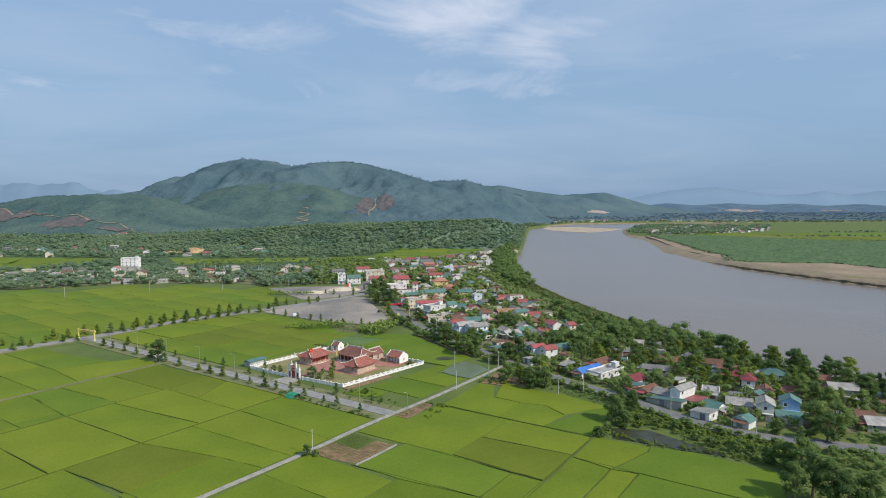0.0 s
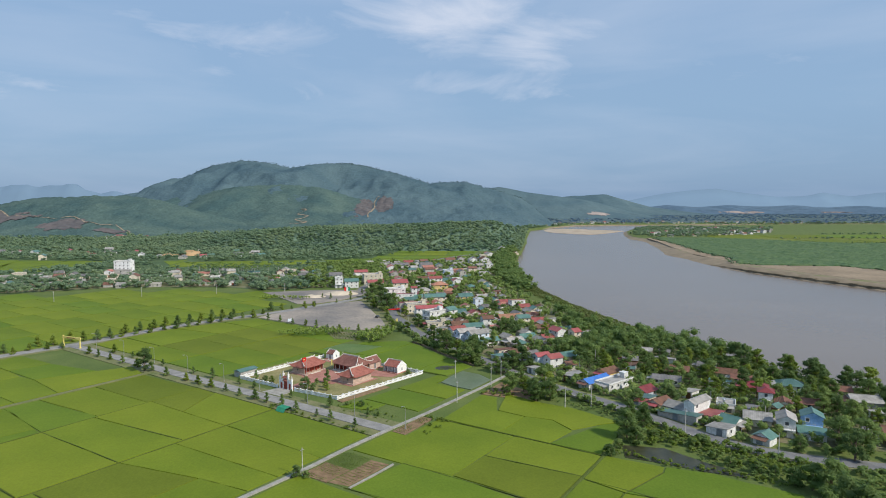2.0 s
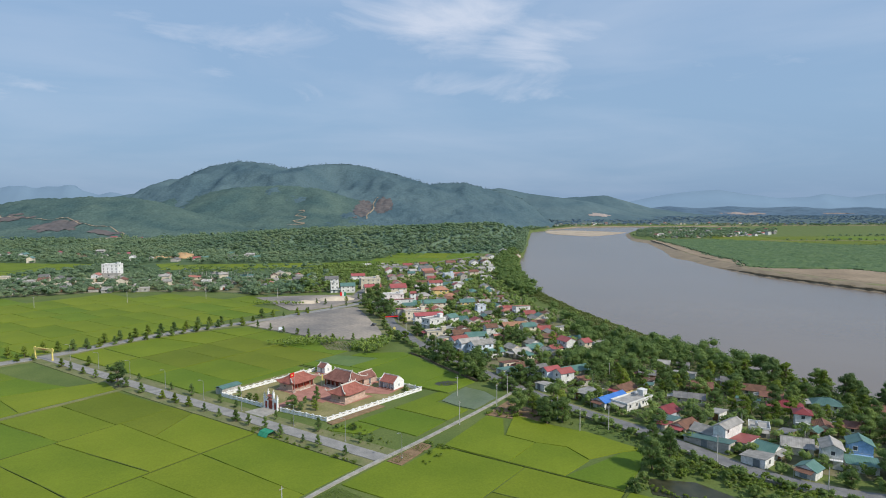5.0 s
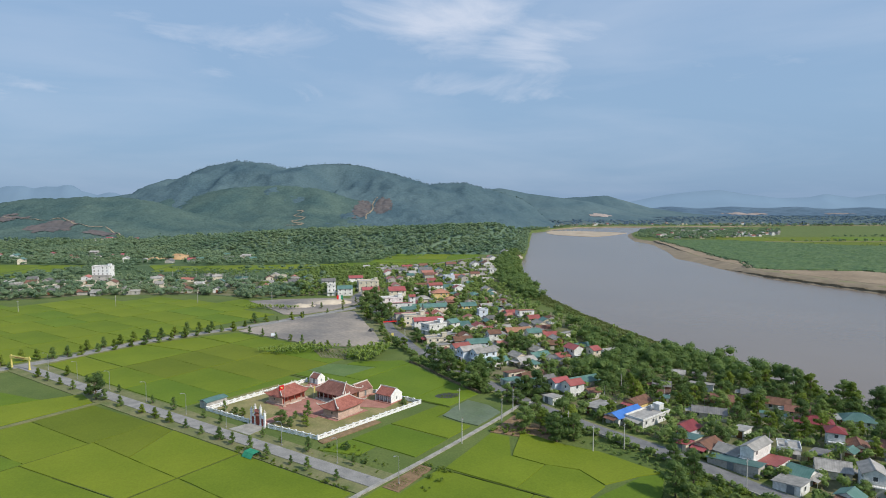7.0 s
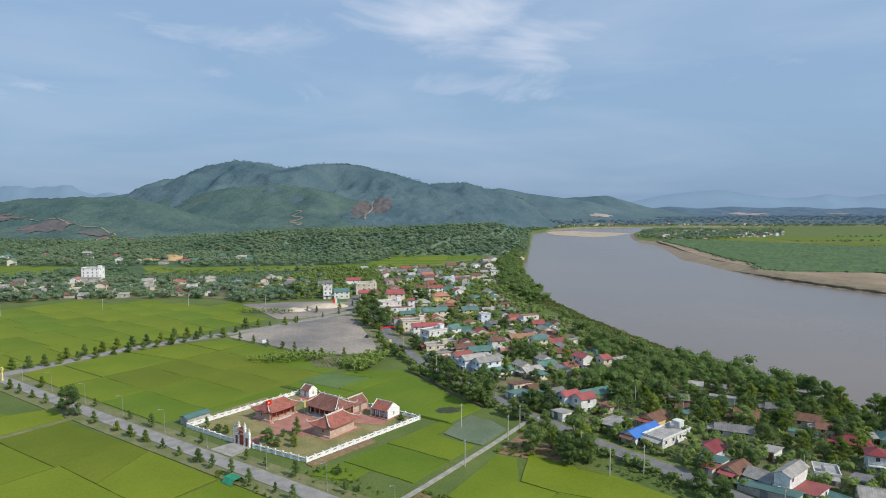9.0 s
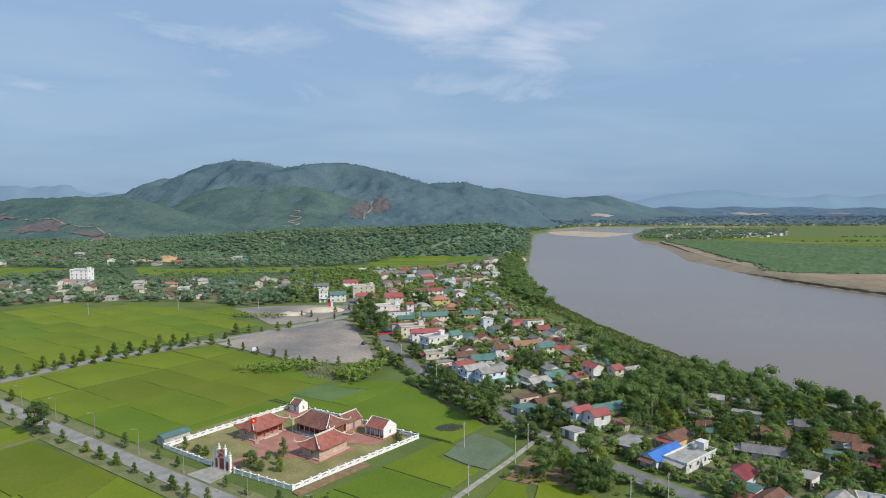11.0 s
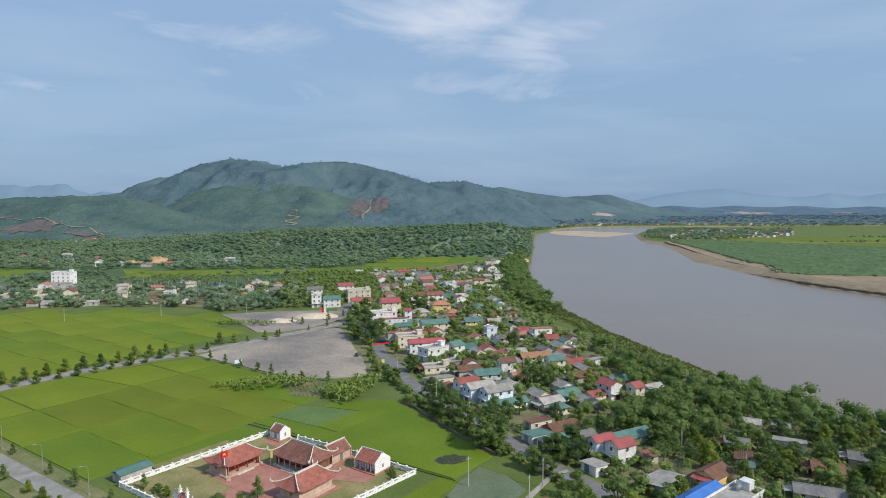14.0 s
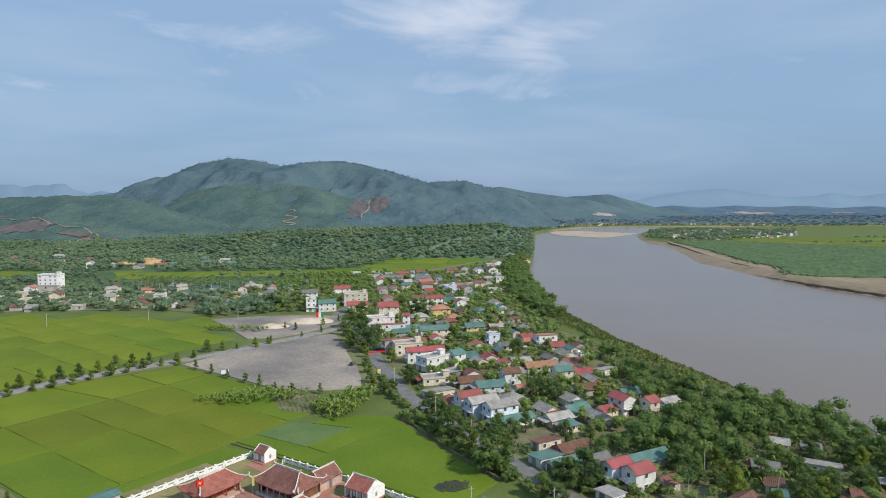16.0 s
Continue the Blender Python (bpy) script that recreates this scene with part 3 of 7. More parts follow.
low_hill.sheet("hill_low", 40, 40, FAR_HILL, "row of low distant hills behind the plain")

# haze over the far mountains, put in as blue base colour and emission
HAZE = bpy.data.materials.new("mountains_with_painted_haze")
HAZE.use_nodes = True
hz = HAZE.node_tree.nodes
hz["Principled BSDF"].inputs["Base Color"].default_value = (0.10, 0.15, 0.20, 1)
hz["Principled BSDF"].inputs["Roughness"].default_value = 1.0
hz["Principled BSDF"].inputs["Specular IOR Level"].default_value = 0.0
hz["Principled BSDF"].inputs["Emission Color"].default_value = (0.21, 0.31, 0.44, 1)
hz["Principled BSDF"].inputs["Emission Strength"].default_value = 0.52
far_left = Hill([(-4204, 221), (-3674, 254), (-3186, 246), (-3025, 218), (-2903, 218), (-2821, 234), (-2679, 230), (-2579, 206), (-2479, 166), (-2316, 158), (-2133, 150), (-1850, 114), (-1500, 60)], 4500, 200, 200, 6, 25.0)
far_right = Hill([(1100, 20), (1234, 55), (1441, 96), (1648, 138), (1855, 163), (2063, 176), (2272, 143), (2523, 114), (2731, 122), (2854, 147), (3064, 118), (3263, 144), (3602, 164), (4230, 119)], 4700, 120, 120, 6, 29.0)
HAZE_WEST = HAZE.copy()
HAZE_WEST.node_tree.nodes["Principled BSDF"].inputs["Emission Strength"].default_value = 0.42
far_left.sheet("backdrop_mountains_west", 40, 60, HAZE_WEST, "far mountains with haze put in as a pale blue glow")
far_right.sheet("backdrop_mountains_east", 40, 60, HAZE, "far mountains with haze put in as a pale blue glow")


def drape(name, surface, cx, cy, sx, sy, mat, label, seed, step=5.0, lift=1.2, ragged=0.9):
    """A ragged patch of bare earth that lies on a slope."""
    xs, ys = np.arange(cx - sx, cx + sx, step), np.arange(cy - sy, cy + sy, step)
    shape, index = Shape(), {}
    for j, y in enumerate(ys):
        for i, x in enumerate(xs):
            r = ((x - cx) / sx) ** 2 + ((y - cy) / sy) ** 2 + ragged * wave(x, y, 28.0, seed)
            if r < 0.8:
                corners = []
                for p in ((i, j), (i + 1, j), (i + 1, j + 1), (i, j + 1)):
                    if p not in index:
                        px, py = cx - sx + p[0] * step, cy - sy + p[1] * step
                        index[p] = len(shape.v)
                        shape.v.append((px, py, max(surface(px, py), 0.0) + lift))
                    corners.append(index[p])
                shape.f.append(tuple(corners))
    structure(name, shape.mesh(name, mat), label, "bare ground")


def hill_side(x, y):
    return max(main_hill.z(x, y), mid_hill.z(x, y))


drape("landslip", hill_side, -250, 1960, 30, 125, SCAR, "reddish landslip scar on the forested slope", 2.0, 5.0, 0.9, 0.7)
drape("landslip", hill_side, -190, 2005, 32, 75, SCAR, "reddish landslip scar on the forested slope", 4.0, 5.0, 0.9, 0.7)
drape("cleared_slope", front_hill.z, -1110, 1530, 120, 62, SCAR, "brown cleared slope at the foot of the hill", 12.0, 6.0)
drape("cleared_slope", front_hill.z, -890, 1462, 52, 48, SCAR, "brown cleared slope at the foot of the hill", 10.0, 6.0)
drape("cleared_slope", front_hill.z, -750, 1418, 44, 20, SCAR, "pale earth cutting at the foot of the hill", 22.0, 6.0)


def hill_track(surface, points, width, label):
    """A pale earth track laid on a slope."""
    _, line = ribbon(points, width, 0, 0, 9.0)
    verts = []
    for k, p in enumerate(line):
        way = (line[min(k + 1, len(line) - 1)] - line[max(k - 1, 0)]).normalized()
        for side in (-1, 1):
            q = p + Vector((-way.y, way.x, 0)) * side * width / 2
            verts.append((q.x, q.y, surface(q.x, q.y) + 1.5))
    structure("track_hill", Shape().add(verts, [(2 * k, 2 * k + 1, 2 * k + 3, 2 * k + 2) for k in range(len(line) - 1)]).mesh("track_hill", TRACK), label, "track")


hill_track(front_hill.z, [(-1260, 1640), (-1142, 1606), (-1042, 1543), (-953, 1525), (-905, 1530), (-863, 1502), (-800, 1478), (-753, 1459), (-706, 1417)], 3.0, "pale earth track along the foothill")
hill_track(hill_side, [(-420, 1722), (-377, 1738), (-411, 1750), (-383, 1787), (-418, 1808), (-400, 1845), (-425, 1870)], 4.0, "pale zigzag track up the slope")
hill_track(hill_side, [(-212, 2090), (-222, 2040), (-214, 1980), (-226, 1910), (-218, 1830)], 4.0, "pale gully between the landslip scars")
drape("clay_cutting", second_hill.z, 735, 2965, 60, 36, PALE, "bare pink clay cutting on the far slope", 16.0, 12.0)
drape("clay_cutting", low_hill.z, 1900, 3950, 160, 50, PALE, "bare pale clearing on the distant plain", 18.0, 14.0)
drape("clay_cutting", low_hill.z, 2500, 3950, 140, 40, PALE, "bare pale clearing on the distant plain", 20.0, 14.0)

# ---- roads ----
VILLAGE_ROAD = [(-73, 600), (-73, 567), (-56, 522), (-41, 482), (-34, 445), (-25, 419), (-16, 390), (1, 356), (19, 325), (29, 306), (50, 274), (69, 251), (81, 233), (91, 218), (102, 208), (115, 201), (128, 197), (141, 193), (200, 182), (300, 165)]
shape, village_line = ribbon(VILLAGE_ROAD, 6.4, -0.3, 0.35)
structure("road_village", shape.mesh("road_village", TAR), "grey asphalt village road along the fields", "road")
shape, _ = ribbon(VILLAGE_ROAD, 9.6, -0.3, 0.22)
structure("pavement_village", shape.mesh("pavement_village", VERGE), "dusty verge of the village road", "verge")
shape, _ = ribbon([(-73, 600), (-72, 640), (-72, 690), (-47, 750), (-15, 851), (30, 930), (90, 1000)], 5.0, -0.3, 0.3)
structure("road_village_far", shape.mesh("road_village_far", TAR), "grey asphalt lane between village houses", "road")
BOULEVARD = [plan(-226, 0.5), plan(-180, 0.2), plan(-120, 0.2), plan(-60, 0.6), plan(-20, 0.8), plan(1, 1)]
shape, _ = ribbon(BOULEVARD, 15.2, -0.3, 0.25)
structure("pavement_boulevard", shape.mesh("pavement_boulevard", VERGE), "grassy verge beside the temple road", "verge")
shape, _ = ribbon(BOULEVARD, 5.6, -0.3, 0.4)
structure("road_boulevard", shape.mesh("road_boulevard", ASPHALT), "pale grey asphalt road in front of the temple", "road")
LEFT_ROAD = [(-420, 95), (-300, 240), (-234, 323), (-203, 359), (-186, 386), (-172, 407), (-155, 424), (-136, 442), (-115, 463), (-101, 481), (-86, 498), (-69, 521), (-58, 540)]
shape, left_line = ribbon(LEFT_ROAD, 13.0, -0.3, 0.2)
structure("pavement_left", shape.mesh("pavement_left", VERGE), "grassy verge of the tree-lined road", "verge")
shape, _ = ribbon(LEFT_ROAD, 7.0, -0.3, 0.38)
structure("road_left", shape.mesh("road_left", ASPHALT), "pale grey tree-lined road between rice fields", "road")
shape, _ = ribbon([plan(-1, -150), plan(-0.5, -79), plan(0.5, -42), plan(0, -20), plan(0.5, 1), plan(1.5, 23), plan(2, 68), plan(1.5, 84), plan(4, 92)], 1.4, -0.3, 0.42)
structure("path_field", shape.mesh("path_field", CONCRETE), "narrow pale concrete path between rice fields", "path")
shape, _ = ribbon([plan(-138, -3), plan(-138, -60), plan(-138, -130)], 2.2, -0.3, 0.38)
structure("track_field", shape.mesh("track_field", VERGE), "overgrown grass track between rice fields", "track")
LOT = [(-128, 438), (-99, 418), (-74, 400), (-54, 396), (-36, 399), (-38, 415), (-42, 432), (-47, 447), (-55, 475), (-66, 510), (-86, 494), (-101, 477), (-115, 459)]
structure("yard_gravel", Shape().slab(LOT, -0.3, 0.30).mesh("yard_gravel", GRAVEL), "wide empty yard of compacted grey gravel", "yard")
structure("yard_sand", Shape().slab([(-158, 556), (-141, 535), (-114, 495), (-100, 496), (-84, 512), (-70, 536), (-64, 562), (-90, 572), (-128, 566)], -0.3, 0.36).mesh("yard_sand", GRAVEL), "bare gravel yard beside the road", "yard")


def mound(name, cx, cy, rx, ry, h, mat, label):
    xs, ys = np.linspace(-rx, rx, 14), np.linspace(-ry, ry, 14)
    zs = np.array([[max(0.0, (1 - (x / rx) ** 2 - (y / ry) ** 2)) ** 0.7 * h * (1 + 0.5 * wave(cx + x, cy + y, 5.0)) - 0.05 for x in xs] for y in ys])
    ob = new(name, grid_mesh(name, xs, ys, zs, mat))
    ob.location = (cx, cy, 0.25)
    return tagged(ob, label, "heap")


mound("sand_mound", -88, 547, 15, 10, 2.5, SAND, "long heap of pale sand in the yard")
mound("clay_cutting", -374, 938, 20, 13, 6.0, CLAY, "bare orange clay cutting at the edge of the wood")
mound("clay_cutting", -404, 932, 17, 8, 3.0, CLAY, "bare orange clay cutting at the edge of the wood")
mound("sand_mound", -108, 530, 10, 7, 1.8, SAND, "long heap of pale sand in the yard")

# ---- rice fields ----
FIELD_NAMES = {"olive": RICE_OLIVE, "rice": RICE, "deep": RICE_DEEP, "ripe": RICE_RIPE, "seedling": RICE_SEED}
FIELD_LABELS = {"olive": "level field of dull olive rice", "rice": "level field of dense green rice", "deep": "level field of darker young rice", "ripe": "level field of rice turning yellow", "seedling": "level field of pale newly planted rice seedlings"}


def paddy(corners, tone="rice", height=0.28, on_plan=True):
    """One bunded field; corners in order, on the plan's axes."""
    pts = [Vector((*(plan(*c) if on_plan else c), 0)) for c in corners]
    mid = sum(pts, Vector()) / len(pts)
    low, top = [], []
    for i, p in enumerate(pts):
        q = pts[(i + 1) % len(pts)]
        n = max(2, int((q - p).length / 5))
        side = Vector((q.y - p.y, p.x - q.x, 0)).normalized()
        for k in range(n):
            w = p.lerp(q, k / n)
            w = w + side * 0.35 * wave(w.x, w.y, 4.0, 3.0)
            inward = (mid - w).normalized()
            low.append(w - mid + inward * 0.05)
            top.append(w - mid + inward * 0.12)
    n = len(low)
    shape = Shape().add([(p.x, p.y, 0) for p in low] + [(p.x, p.y, height) for p in top], [tuple(range(n, 2 * n))] + [(i, (i + 1) % n, n + (i + 1) % n, n + i) for i in range(n)])
    ob = new("paddy_field", shape.mesh("paddy_field", FIELD_NAMES[tone]))
    ob.location = mid
    if sum((pts[i].x * pts[(i + 1) % len(pts)].y - pts[(i + 1) % len(pts)].x * pts[i].y) for i in range(len(pts))) < 0:
        ob.data.flip_normals()
    tagged(ob, FIELD_LABELS[tone], "rice field", "rice fields of the plain")


rng = random.Random(11)


def strip(a0, a1, cuts, tones=""):
    """A row of fields between two lines along the path; tones: one letter a field."""
    for i, (b0, b1) in enumerate(zip(cuts, cuts[1:])):
        letter = tones[i] if i < len(tones) else rng.choice("rrrrrrddp")
        paddy([(a0, b0), (a1, b0), (a1, b1), (a0, b1)], {"r": "rice", "d": "deep", "p": "ripe", "o": "olive"}[letter])


def plots(*rows):
    """Fields given by their tone and corners."""
    for tone, corners in rows:
        paddy(corners, tone)


# west of the path, up to the first bund
strip(-49.5, -2.2, (-160, -135, -112, -91.6), "rrr")
plots(("olive", [(-49.5, -91.5), (-20.4, -88.9), (-20.4, -60.4), (-49.5, -67.5)]), ("rice", [(-20, -91), (-2.2, -91), (-2.2, -57.4), (-20, -59.8)]),
      ("rice", [(-49.5, -67.2), (-20.2, -60.1), (-2.2, -57.1), (-2.2, -46.6), (-49.5, -49)]), ("ripe", [(-49.5, -48.7), (-2.2, -46.3), (-2.2, -30), (-49.5, -29)]), ("rice", [(-49.5, -28.7), (-2.2, -29.7), (-2.2, -7.4), (-49.5, -7.4)]))
strip(-96.5, -50.6, (-160, -135, -95.6), "rp")
plots(("ripe", [(-96.5, -95.4), (-50.6, -95.2), (-50.6, -67.6), (-96.5, -69.4)]), ("rice", [(-96.5, -69.2), (-50.6, -67.3), (-50.6, -45.8), (-97.5, -51.6)]),
      ("ripe", [(-97.5, -51.3), (-50.6, -45.5), (-50.6, -29.2), (-97.5, -29.2)]), ("olive", [(-97.5, -29), (-76, -29), (-86.5, -7.8), (-97.5, -7.6)]), ("ripe", [(-75.7, -29), (-50.6, -29), (-50.6, -7.4), (-86, -7.6)]))
strip(-136.4, -97.4, (-180, -155, -132, -105, -84), "rrrr")
plots(("rice", [(-136.4, -83.8), (-104, -83.8), (-102.4, -69.2), (-125, -66.6), (-136.4, -66.4)]), ("deep", [(-103.8, -83.8), (-97.4, -83.8), (-97.4, -69.6), (-102.2, -69.2)]), ("deep", [(-136.4, -66.2), (-97.4, -69.2), (-97.4, -50), (-131, -53.6), (-136.4, -53.6)]),
      ("ripe", [(-136.4, -53.4), (-97.6, -49.8), (-97.6, -30.6), (-136.4, -32)]), ("olive", [(-136.4, -31.8), (-97.7, -30.4), (-97.7, -8), (-136.4, -9.6)]))
strip(-180.6, -141.0, (-180, -155, -132, -112, -90, -61), "rrrrr")
plots(("rice", [(-180.6, -60.8), (-141, -60.8), (-141, -45), (-169.6, -42), (-180.6, -43)]), ("ripe", [(-169.4, -41.8), (-141, -44.8), (-141, -8), (-155, -5), (-161, -18.4)]), ("deep", [(-195.2, -42), (-169.8, -41.8), (-161.4, -18.4), (-193.4, -24.6)]))
strip(-223, -181.2, (-150, -125, -100, -75, -61), "rrrr")
plots(("ripe", [(-223, -60.8), (-181, -60.8), (-181, -43), (-195.4, -42.2), (-223, -42.6)]), ("rice", [(-223, -42.4), (-195.6, -42), (-193.6, -24.4), (-223, -26)]))
# east of the path
strip(2.2, 35.4, (-140, -120, -100, -80, -60, -42), "rrrrr")
plots(("rice", [(2.2, -19.6), (21.8, -18.6), (39, -17.2), (39.5, 20.3), (9, 19.2), (9, 0), (2.2, 0)]), ("ripe", [(39.9, 0.8), (70.4, 4), (69.9, 21.2), (39.9, 20.3)]), ("olive", [(39.5, -16.8), (70.7, -17.2), (70.4, 3.7), (39.8, 0.5)]),
      ("deep", [(20.4, -40), (36, -40), (61, -36), (61, -18.9), (39.2, -17.3), (22, -18.6)]), ("rice", [(61.4, -70), (72.6, -70), (71.2, -18), (61.4, -18.9)]), ("rice", [(36, -70), (61, -70), (61, -36.4), (36, -40.4)]))
strip(36.0, 72.4, (-140, -110, -90, -70.4), "rrr")
plots(("rice", [(10, 21), (33.6, 21), (33.6, 39.6), (22, 40), (14, 53.6), (7, 53.6)]), ("rice", [(34, 21), (52, 21.6), (54, 36.3), (44, 42), (34, 40)]), ("deep", [(52.4, 21.6), (69.4, 22.4), (68.8, 40), (65.5, 53.5), (60.4, 48)]),
      ("ripe", [(22.2, 40.3), (33.6, 40), (43.8, 42.4), (53.6, 37), (59.8, 48), (65, 54), (59.5, 55.4), (44, 58.8), (32, 58), (15, 60)]))
plots(("ripe", [(71.6, 3), (84.2, 1), (89.2, 19.8), (88.6, 24), (71.2, 22)]), ("deep", [(84.7, 1), (92.4, 2.8), (131, 3), (125, 27), (112, 26.6), (102, 27.4), (89.2, 24.2), (89.7, 19.8)]),
      ("rice", [(71.9, -30), (83.9, -30), (83.9, 0.4), (71.8, 2.2)]), ("ripe", [(84.4, -30), (91.8, -30), (91.8, 2), (84.4, 0.4)]), ("deep", [(92.2, -30), (130, -30), (130, 2.4), (92.3, 2.2)]))
strip(73, 99, (-140, -110, -85, -60, -30.4), "drrr")
strip(99.8, 130, (-140, -110, -85, -60, -30.4), "drrd")
paddy([(-219, 9), (-184.5, 9), (-184.5, 27), (-221, 27)], "ripe")
paddy([(-221, 27.8), (-184.5, 27.8), (-184.5, 65.4), (-221, 59.4)], "rice")
paddy([(-221, 60), (-184.5, 66), (-184.5, 89), (-213, 89)], "ripe")
paddy([(-213, 89.8), (-184.5, 89.8), (-184.5, 110), (-204, 110)], "rice")
strip(-183.6, -149, (9, 28, 50, 66.5, 89, 110), "rooor")
strip(-148.2, -106.5, (9, 27.6, 50.5, 69, 89, 110), "drood")
paddy([(-105.6, 24), (-97.5, 24), (-94.5, 62), (-105.6, 62)], "deep")
plots(("seedling", [(-105.6, 74), (-84, 76), (-82.5, 96.6), (-98, 92), (-105.6, 88)]), ("deep", [(-105.6, 66), (-74, 67.4), (-74, 76), (-83.7, 75.8), (-105.6, 73.7)]), ("deep", [(-83.6, 76.2), (-74, 76.3), (-73.6, 112), (-80, 114.2), (-98, 98.5), (-98, 92.4), (-82.2, 96.9)]),
      ("deep", [(-73.2, 67.5), (-38, 68.5), (-38, 95.4), (-46.7, 99.4), (-57.3, 104.4), (-68.5, 109.8), (-73.2, 111.6)]), ("deep", [(-37.6, 68.6), (-21, 68.6), (-19.7, 88.4), (-27.1, 91.4), (-37.6, 95.2)]))
paddy([(-29, 22), (-2.4, 22), (-2.4, 40), (-27.5, 40)], "deep")
paddy([(-27.3, 40.8), (-2.4, 40.8), (-2.4, 55), (-18, 56), (-18, 67.5), (-24.5, 67.5)], "rice")
paddy([(-31, 9), (-29, 21.2), (-18, 21.2), (-18, 13)], "deep")
# the plain goes on towards the south
for k in range(-7, 9):
    for n in range(12):
        a0, b0 = 36.0 * k + (1.0 if k < 0 else 2.0), -385.0 + 22.0 * n
        if b0 + 22 > -180 and a0 < 124:
            continue
        spots = [plan(u, v) for u in (a0, a0 + 35) for v in (b0, b0 + 21.4)]
        if all(y < 118 and x < table(y, LEFT_BANK) - 40 for x, y in spots):
            paddy([(a0, b0), (a0 + 35.2, b0), (a0 + 35.2, b0 + 21.4), (a0, b0 + 21.4)], rng.choice(("rice", "rice", "deep", "ripe", "olive")))
FAR_FIELD = [plan(-238, -60), plan(-236, 60), plan(-222, 130), plan(-222, 170), (-140, 556), (-206, 582), (-297, 583), (-350, 556), (-388, 540), (-520, 480), (-520, 300), (-420, 170)]
a = -236.0
while a > -560:
    wide = rng.uniform(34, 46)
    b = -130.0
    while b < 240:
        deep_ = rng.uniform(18, 26)
        if all(inside(*plan(u, v), FAR_FIELD) for u, v in ((a - 2, b + 1), (a - wide + 2, b + 1), (a - wide + 2, b + deep_ - 1), (a - 2, b + deep_ - 1))):
            paddy([(a - wide + 0.5, b), (a, b), (a, b + deep_ - 0.15), (a - wide + 0.5, b + deep_ - 0.15)], rng.choice(("rice", "rice", "ripe", "ripe", "ripe", "deep")))
        b += deep_
    a -= wide
for x0, y0, x1, y1, n in ((-140, 835, 10, 880, 3), (-100, 885, 35, 930, 3), (-85, 935, 50, 985, 3), (-75, 990, 55, 1035, 3)):
    for k in range(n):
        u0, u1 = x0 + (x1 - x0) * k / n, x0 + (x1 - x0) * (k + 1) / n
        paddy([(u0 + 1, y0), (u1 - 1, y0), (u1 + 3, y1), (u0 + 5, y1)], rng.choice(("rice", "ripe", "deep")), 0.28, False)
# haze over these far fields put in by duller olive and deep tones
for x0, y0, x1, y1, n in ((520, 1180, 960, 1330, 4), (600, 1350, 1150, 1500, 4), (980, 1150, 1500, 1330, 4), (1150, 1350, 1800, 1560, 4)):
    for k in range(n):
        u0, u1 = x0 + (x1 - x0) * k / n, x0 + (x1 - x0) * (k + 1) / n
        paddy([(u0 + 2, y0), (u1 - 2, y0), (u1 + 3, y1), (u0 + 5, y1)], rng.choice(("olive", "deep", "olive")), 0.28, False)

for k in range(6):
    u = -338 + 34 * k
    paddy([(u, 770 + 7 * k), (u + 32, 777 + 7 * k), (u + 28, 838 + 5 * k), (u - 5, 833 + 5 * k)], rng.choice(("rice", "ripe", "rice")), 0.28, False)
for k in range(3):
    paddy([(-640 + 68 * k, 860 - 6 * k), (-574 + 68 * k, 854 - 6 * k), (-541 + 40 * k, 775 - 18 * k), (-590 + 48 * k, 775 - 16 * k)], "rice", 0.28, False)
    paddy([(-588 + 48 * k, 770 - 16 * k), (-541 + 47 * k, 770 - 18 * k), (-540 + 45 * k, 700 - 8 * k), (-590 + 48 * k, 705 - 8 * k)], ("ripe", "rice", "rice")[k], 0.28, False)
paddy([(-372, 840), (-342, 790), (-348, 862)], "rice", 0.28, False)

# weedy bunds along the main field lines
for a0, b0, a1, b1 in ((-50.05, -160, -50.05, -8), (-97, -160, -97.4, -30), (-96, -69.3, -51, -67.4), (-80, -49.4, -51, -45.6), (-80, -95.5, -51, -95.4), (-49, -91.6, -14, -88.6), (9.2, 19.6, 70, 21.6), (70.9, -30, 70.5, 22), (22, -18.5, 71, -17.6), (39.6, 0.6, 70.4, 3.9),
                       (18.5, -40.6, 62, -36.2), (61.2, -36, 61.2, -18.8), (84.4, -14, 84.5, 0.6), (84.5, 0.8, 89.4, 20), (72, 2.4, 92, 2.4), (92, -16, 92, 2), (-183.9, 10, -183.9, 108), (-106, 64, -20, 68)):
    shape, _ = ribbon([plan(a0, b0), plan((a0 + a1) / 2 + 0.25, (b0 + b1) / 2 + 0.2), plan(a1, b1)], 0.22, -0.1, 0.34, 4.0)
    for k, p in enumerate(shape.v):
        j = 0.22 * wave(p[0], p[1], 3.0, 5.0 + k % 4)
        shape.v[k] = (p[0] + j, p[1] + j, p[2] + (0.25 * abs(j) if p[2] > 0 else 0))
    structure("bund", shape.mesh("bund", BUND), "narrow dark weedy bund between rice fields", "bund")

structure("garden_plot", Shape().slab([(-72, 390), (-63, 371), (-50, 368), (-53, 391)], -0.2, 0.32).mesh("garden_plot", VILLAGE_EARTH), "patchy kitchen garden of bare earth and greens", "garden plot")

